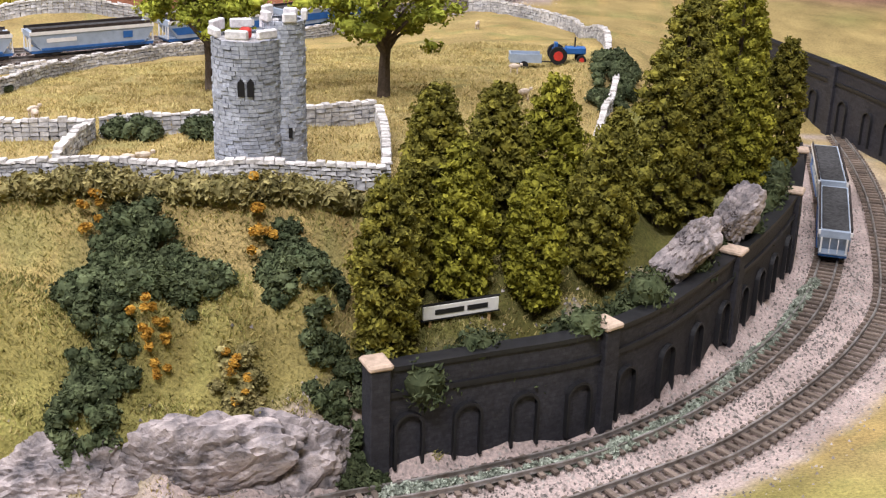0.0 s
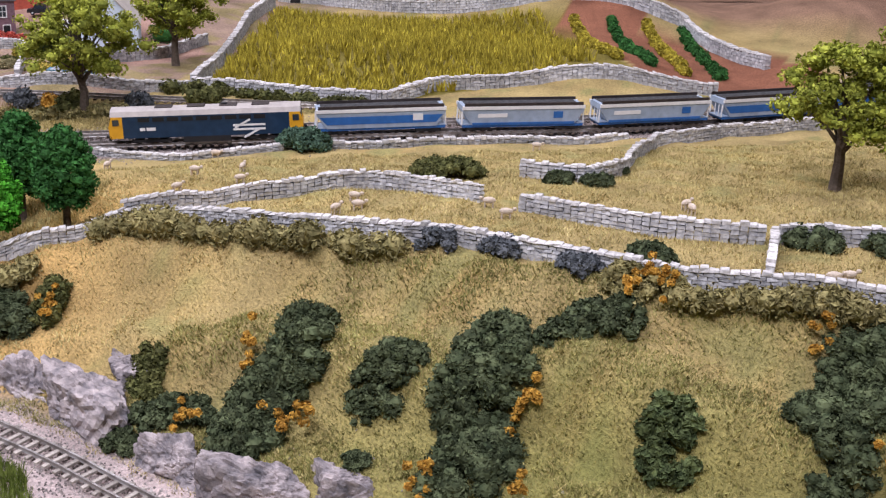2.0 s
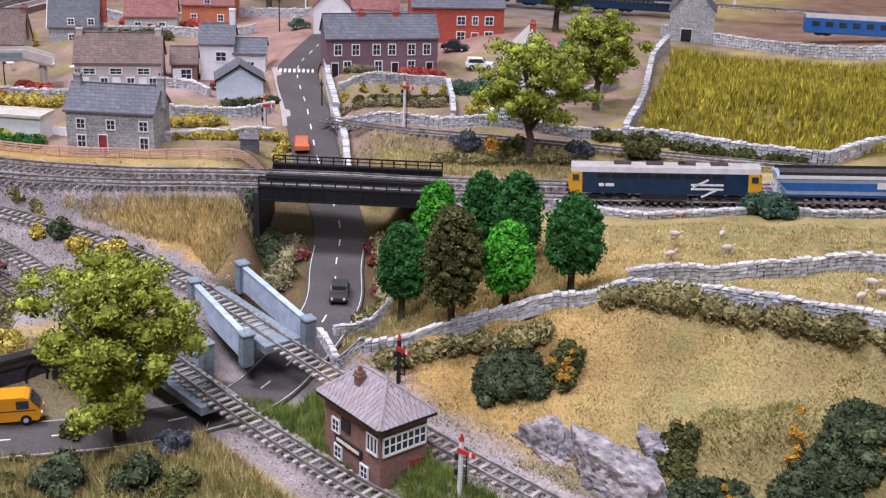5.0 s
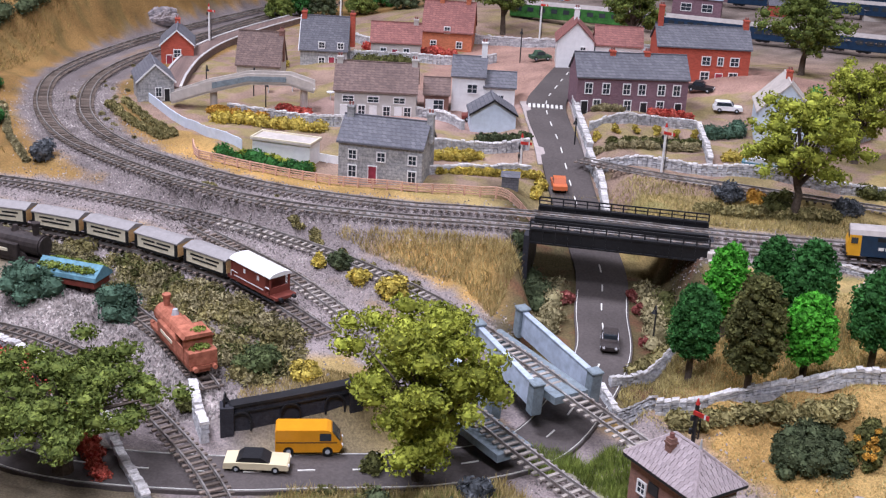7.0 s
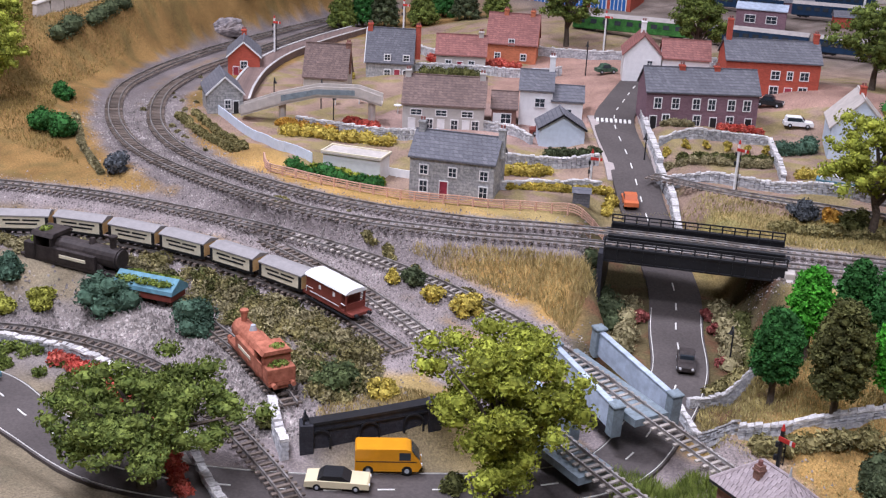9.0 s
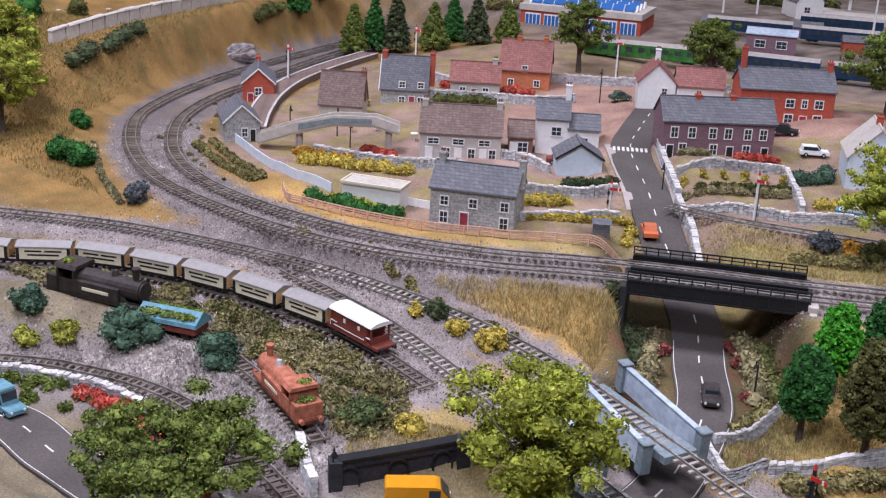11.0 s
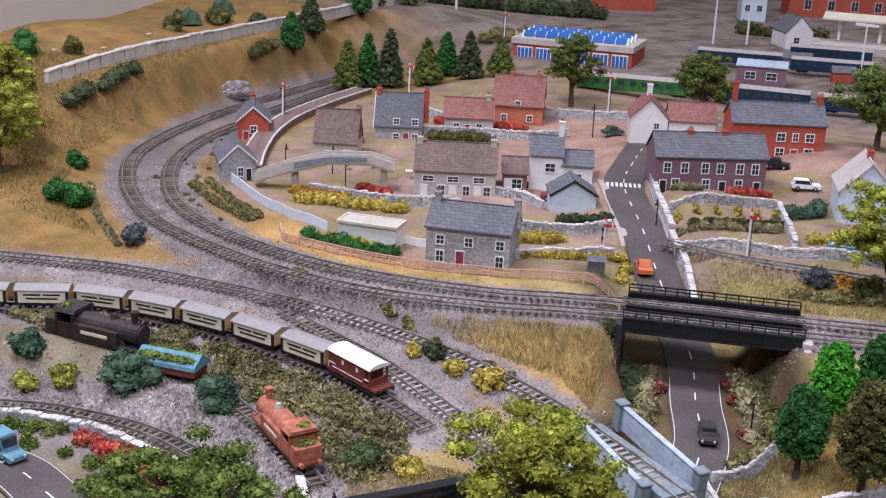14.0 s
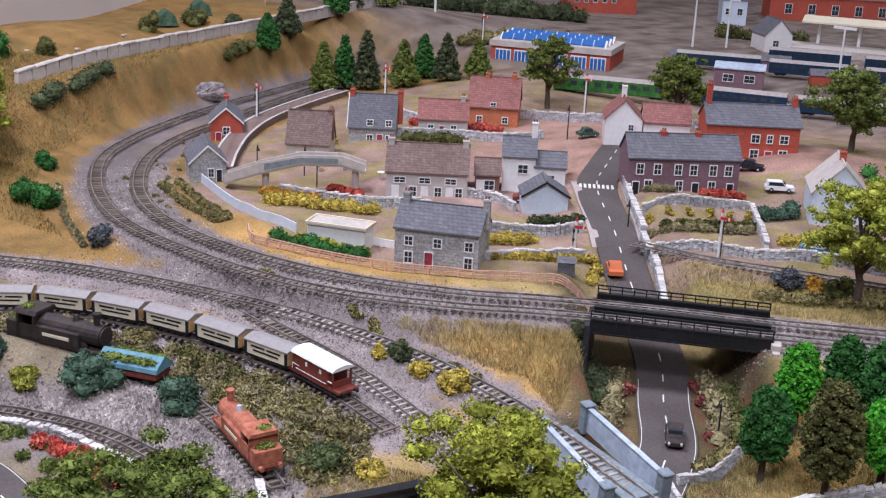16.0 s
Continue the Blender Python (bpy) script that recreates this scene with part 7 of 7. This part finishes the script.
for x_, y_, h_ in ((-.745, .585, .03), (-.866, .309, .026), (-.96, .80, .026), (-1.26, .70, .026), (-1.3, .72, .03), (-1.22, .76, .03), (-1.35, .70, .026), (-1.0, .935, .04), (-1.17, 1.0, .04)):
    lamp_post(x_, y_, h_, "black swan-neck street lamp")

t_ = thing("garden_shed", at(-.945, .672, 35), "small grey garden shed", "shed")
part("wall_shell", B((0, 0, -.003, .014, .012, .009)), M_SLATE, t_)
part("roof", prism([(-.001, .009), (.013, .009), (.006, .0125)], -.001, .015, "x"), M_SLATE, t_)
t_ = thing("boat", at(-.79, .835, 20, .0), "small blue and white boat laid up by the wall", "boat")
part("hull", prism([(-.02, .001), (.016, .001), (.022, .007), (-.021, .007)], -.006, .006), M_SHEET, t_)
part("cover", prism([(-.018, .007), (.018, .007), (.010, .0105), (-.012, .0105)], -.0055, .0055), M_WHITE, t_)


# ---- the far yard ----
def shed_depot():
    t = thing("engine_shed", pose(-1.59, 1.385, .048, 0, 0, 21), "red brick engine shed with a glazed sawtooth roof", "engine shed")
    w, d, h = .19, .10, .037
    b = part("wall_shell", B((0, 0, -.01, w, d, h)), M_BRICK_RED, t)
    part("fascia", B((-.002, -.003, h, w + .002, d + .002, h + .009)), M_BUFF, t)
    for k in range(6):
        x = .008 + k * .0302
        f = part("window_bay", B((x, -.0015, .006, x + .025, .001, .033)), M_WHITE, b)
        for j in range(4):
            part("pane", B((x + .001 + j * .006, -.0022, .008, x + .0055 + j * .006, -.001, .031)), M_WAGB, f)
    for k in range(3):
        y = .012 + k * .027
        r = part("roof_light", prism([(y, h + .009), (y + .02, h + .009), (y + .01, h + .019)], .01, w - .01, "x"), M_WHITE, t)
        for j in range(9):
            x = .013 + j * .0184
            part("pane", prism([(y - .0006, h + .0105), (y + .0084, h + .0182), (y + .0084, h + .0192), (y - .0006, h + .0115)], x, x + .0168, "x"), M_WAGB, r)


shed_depot()


def coach(m, paint, label, L=.13):
    t = thing("railway_coach", m, label, "railway coach", "coaches in the far yard")
    b = part("body", B((-L / 2, -.009, .005, L / 2, .009, .022), bevel=.0008), paint, t)
    arc = [(-.009, .022), (.009, .022), (.006, .0255), (-.006, .0255)]
    part("roof", prism(arc, -L / 2, L / 2, "x"), M_ROOFG, t)
    for k in range(9):
        x = -L / 2 + .008 + k * (L - .016) / 9
        part("coach_window", B((x, -.0094, .013, x + .008, .0094, .0185)), M_GLASS, b)
    for s in (-1, 1):
        bogie(t, s * L * .36, 2)


for x_, y_, a_ in ((-1.32, 1.62, 25), (-1.19, 1.68, 25), (-1.06, 1.74, 25), (-1.25, 1.80, 25), (-1.11, 1.86, 25), (-1.15, 1.36, 20), (-1.02, 1.41, 20), (-.9, 1.45, 20)):
    coach(at(x_, y_, a_, .003), M_BLUE, "dark blue coach standing in the yard")
coach(at(-1.28, 1.26, 25, .003), L_GREEN, "green coach beside the engine shed", .16)
for x_, y_ in ((-.62, 1.38), (-.46, 1.46), (-.30, 1.54)):
    coach(at(x_, y_, 22, .003), M_WAGB, "bright blue coach behind the fields", .15)
track([(-1.75, 1.42, .046), (-1.4, 1.58, .046), (-1.0, 1.76, .046), (-.6, 1.9, .046)], "yard track among far sidings", "dark", 0, 0, 0)
track([(-1.75, 1.62, .046), (-1.4, 1.74, .046), (-1.0, 1.92, .046), (-.6, 2.1, .046)], "yard siding with standing coaches", "dark", 0, 0, 0)
track([(-1.3, 1.305, .066), (-1.0, 1.415, .075), (-.7, 1.5, .078)], "siding behind the houses", "dark", 0, 0, 0)
house(-1.873, 1.99, 50, .15, .06, .06, .02, M_BRICK_RED, M_SLATE, "red brick building with white windows in the far yard", [(.02 + k * .02, .02, .008, .016) for k in range(5)])
house(-1.61, 2.166, 38, .05, .05, .05, .02, M_BLUEW, M_SLATE, "pale signal cabin in the far yard", [(.012, .02, .01, .012), (.036, .02, .01, .012)])
house(-1.60, 2.36, 38, .5, .08, .05, .03, M_BRICK_RED, M_TILE_RED, "long red brick goods shed with a tiled roof", [(.04 + k * .05, .015, .014, .02) for k in range(9)])
house(-1.37, 1.88, 50, .05, .06, .03, .026, M_WHITE, M_SLATE, "white gabled building at the station", [(.02, .01, .01, .01)], gable_front=True)
house(-1.25, 1.48, 25, .07, .05, .03, .005, M_BRICK_PURPLE, M_CONC, "flat-roofed signal building by the sidings", [(.02, .012, .014, .01), (.05, .012, .014, .01)])
t_ = thing("station_canopy", at(-1.345, 1.965, 20), "cream station canopy on white columns", "canopy")
part("roof", prism([(-.001, .05), (.05, .056), (.05, .059), (-.001, .053)], 0, .34, "x"), M_CREAM, t_)
for k_ in range(5):
    part("column", cyl(.003, (.03 + k_ * .07, .025, -.01), (.03 + k_ * .07, .025, .054), 8), M_WHITE, t_)
t_ = thing("station_platform", at(-1.36, 1.93, 20), "grey platform in the far station", "platform")
part("surface", B((0, -.02, -.02, .45, .06, .012), bevel=.001), M_BUFF, t_)
# hilltop tents and sign
for x_, y_ in ((-1.93, 1.02), (-1.95, 1.10)):
    t_ = thing("tent", at(x_, y_, 60), "small dark green ridge tent on the hilltop", "tent")
    part("canvas", prism([(-.016, 0), (.016, 0), (.012, .014), (0, .022), (-.012, .014)], -.02, .02), L_TEAL, t_)
t_ = thing("hill_sign", at(-1.98, 1.28, 60), "white sign with dark lettering bars on the hilltop", "sign")
bd = part("board", B((-.02, -.001, .012, .02, .001, .026)), M_WHITE, t_)
part("lettering", B((-.015, -.0016, .017, .015, -.0008, .021)), M_BLUE, bd)
for s_x in (-.015, .015):
    part("post", B((s_x - .001, -.0008, -.006, s_x + .001, .0008, .013)), M_WOOD, t_)


# ---- village gardens, kerbs and small things ----
hedge([(-1.42, .86), (-1.385, .83), (-1.36, .82)], .009, L_YEL, "yellow shrubs beside the stone cottage", name="flower_bed")
hedge([(-1.30, .875), (-1.27, .90), (-1.25, .92)], .008, L_DARK, "green shrubs between the cottages")
hedge([(-1.36, .955), (-1.31, .97), (-1.26, 1.0)], .008, L_REDF, "red and orange shrubs behind the cottages", name="flower_bed")
hedge([(-1.28, .645), (-1.25, .655), (-1.22, .67)], .007, L_GORSE, "orange flower bed below the footbridge", name="flower_bed")
hedge([(-1.24, .70), (-1.2, .705)], .006, L_REDF, "red flowers beside the cottage wall", name="flower_bed")
hedge([(-1.145, .571), (-1.115, .585), (-1.085, .597)], .006, L_OAK, "mixed shrubs along the timber fence")
hedge([(-1.03, .752), (-1.01, .772), (-.995, .79)], .006, L_BUSH, "dark clipped hedge beside the workshop")
hedge([(-.88, .90), (-.868, .93), (-.875, .96)], .009, L_TEAL, "blue-green shrubs at the yard's corner")
hedge([(-.83, .84), (-.80, .865), (-.775, .88)], .008, L_YEL, "yellow bushes behind the boat", name="flower_bed")
hedge([(-.94, .80), (-.90, .835), (-.865, .86)], .005, L_SCRUB, "low brown garden plants in rows")
hedge([(-.93, .815), (-.895, .848), (-.87, .875)], .005, L_DARK, "low green garden plants in rows")
hedge([(-.95, .915), (-.92, .945)], .005, L_REDF, "bright flowers before the brick terrace", name="flower_bed")
hedge([(-.99, .88), (-.97, .90)], .005, L_SCRUB, "dull shrubs before the brick terrace")
hedge([(-.85, 1.06), (-.82, 1.03), (-.80, 1.0)], .014, L_GREEN, "green hedge beside the red house")
hedge([(-1.35, .60), (-1.29, .582), (-1.23, .566)], .004, L_HEDGE, "low scrub beside the station fence")
hedge([(-1.42, .51), (-1.34, .466), (-1.27, .44)], .0028, L_SCRUB, "dead brambles along the foot of the hillside")
hedge([(-1.69, .94), (-1.71, 1.0)], .012, L_DARK, "dark undergrowth along the far hillside")
hedge([(-.80, .735), (-.77, .745), (-.70, .775)], .006, L_HEDGE, "dry undergrowth beside the branch")
stone_wall(on_ground([(-1.0, .64), (-.975, .69), (-.955, .73)]), .006, .004, "low stone wall round the triangular garden")
stone_wall(on_ground([(-1.40, .90), (-1.33, .88), (-1.25, .95), (-1.2, 1.0)]), .009, .004, "pale stone wall between the cottages")
stone_wall(on_ground([(-1.13, .765), (-1.09, .775), (-1.06, .765)]), .008, .004, "grey stone yard wall beside the workshop")
stone_wall(on_ground([(-.81, .90), (-.78, .95), (-.77, 1.02)]), .009, .004, "pale stone wall beside the blue barn")
M_PAVE = mat("pale_pavement", (0.42, 0.36, 0.33), rough=0.9, scale=300, bump=0.2, var=0.12)
for pts_ in (on_ground([(-1.062, .86), (-1.0, .795), (-.955, .745)]), on_ground([(-1.035, .905), (-.985, .845), (-.93, .782)])):
    tagged(part("pavement", sweep(smooth_line(pts_, .01), [(-.004, -.004), (.004, -.004), (.004, .0022), (-.004, .0022)]), M_PAVE), "narrow pale pavement beside the village street", "pavement", kind="structure")
for x_, y_, a_ in ((-1.215, .745, 20), (-1.19, .765, 60), (-1.30, .74, 10), (-1.28, .755, 40)):
    t_ = thing("garden_table", at(x_, y_, a_), "small white garden table with a pale parasol top", "garden table")
    part("tabletop", cyl(.004, (0, 0, .008), (0, 0, .0088), 14), M_WHITE, t_)
    part("leg", cyl(.0006, (0, 0, -.001), (0, 0, .008), 6), M_WHITE, t_)
for x_, y_ in ((-1.151, 1.69), (-1.431, 1.855), (-.86, 1.62), (-1.468, 1.801), (-1.798, 1.487)):
    t_ = thing("yard_lamp", at(x_, y_), "tall white yard lamp with a cross-arm", "lamp post")
    part("post", cyl(.0022, (0, 0, -.005), (0, 0, .085), 8, .0014), M_WHITE, t_)
    part("cross_arm", B((-.018, -.0015, .083, .018, .0015, .087)), M_WHITE, t_)
for k_ in range(7):
    t_ = thing("yard_shed", at(-1.5 + k_ * .11, 1.5 + (k_ % 3) * .05 + k_ * .045, 20 + k_ * 5), "low dull brick hut among the sidings", "hut")
    part("wall_shell", B((0, 0, -.01, .03 + .006 * (k_ % 3), .02, .016)), (M_BRICK_RED, M_BUFF, M_BRICK_PURPLE)[k_ % 3], t_)
    part("roof", prism([(-.002, .016), (.022, .016), (.01, .025)], -.002, .034 + .006 * (k_ % 3), "x"), M_SLATE, t_)
for k_ in range(4):
    y_ = 1.5 + k_ * .09
    track([(-1.72, y_ + .02, .046), (-1.4, y_ + .14, .046), (-1.0, y_ + .3, .046), (-.6, y_ + .46, .046)], "far yard siding on dark ground", "dark", 0, 0, 0)
hedge([(-1.93, 1.58), (-1.87, 1.68), (-1.80, 1.78), (-1.72, 1.86)], .028, L_BUSH, "dark hedge behind the engine shed", size=.003)
hedge([(-1.66, 1.40), (-1.62, 1.52), (-1.54, 1.60)], .016, L_HEDGE, "dry scrub beside the engine shed", size=.0025)
hedge([(-1.5, 1.98), (-1.42, 2.02), (-1.36, 2.06)], .018, L_DARK, "dull bushes in the far yard", size=.0025)
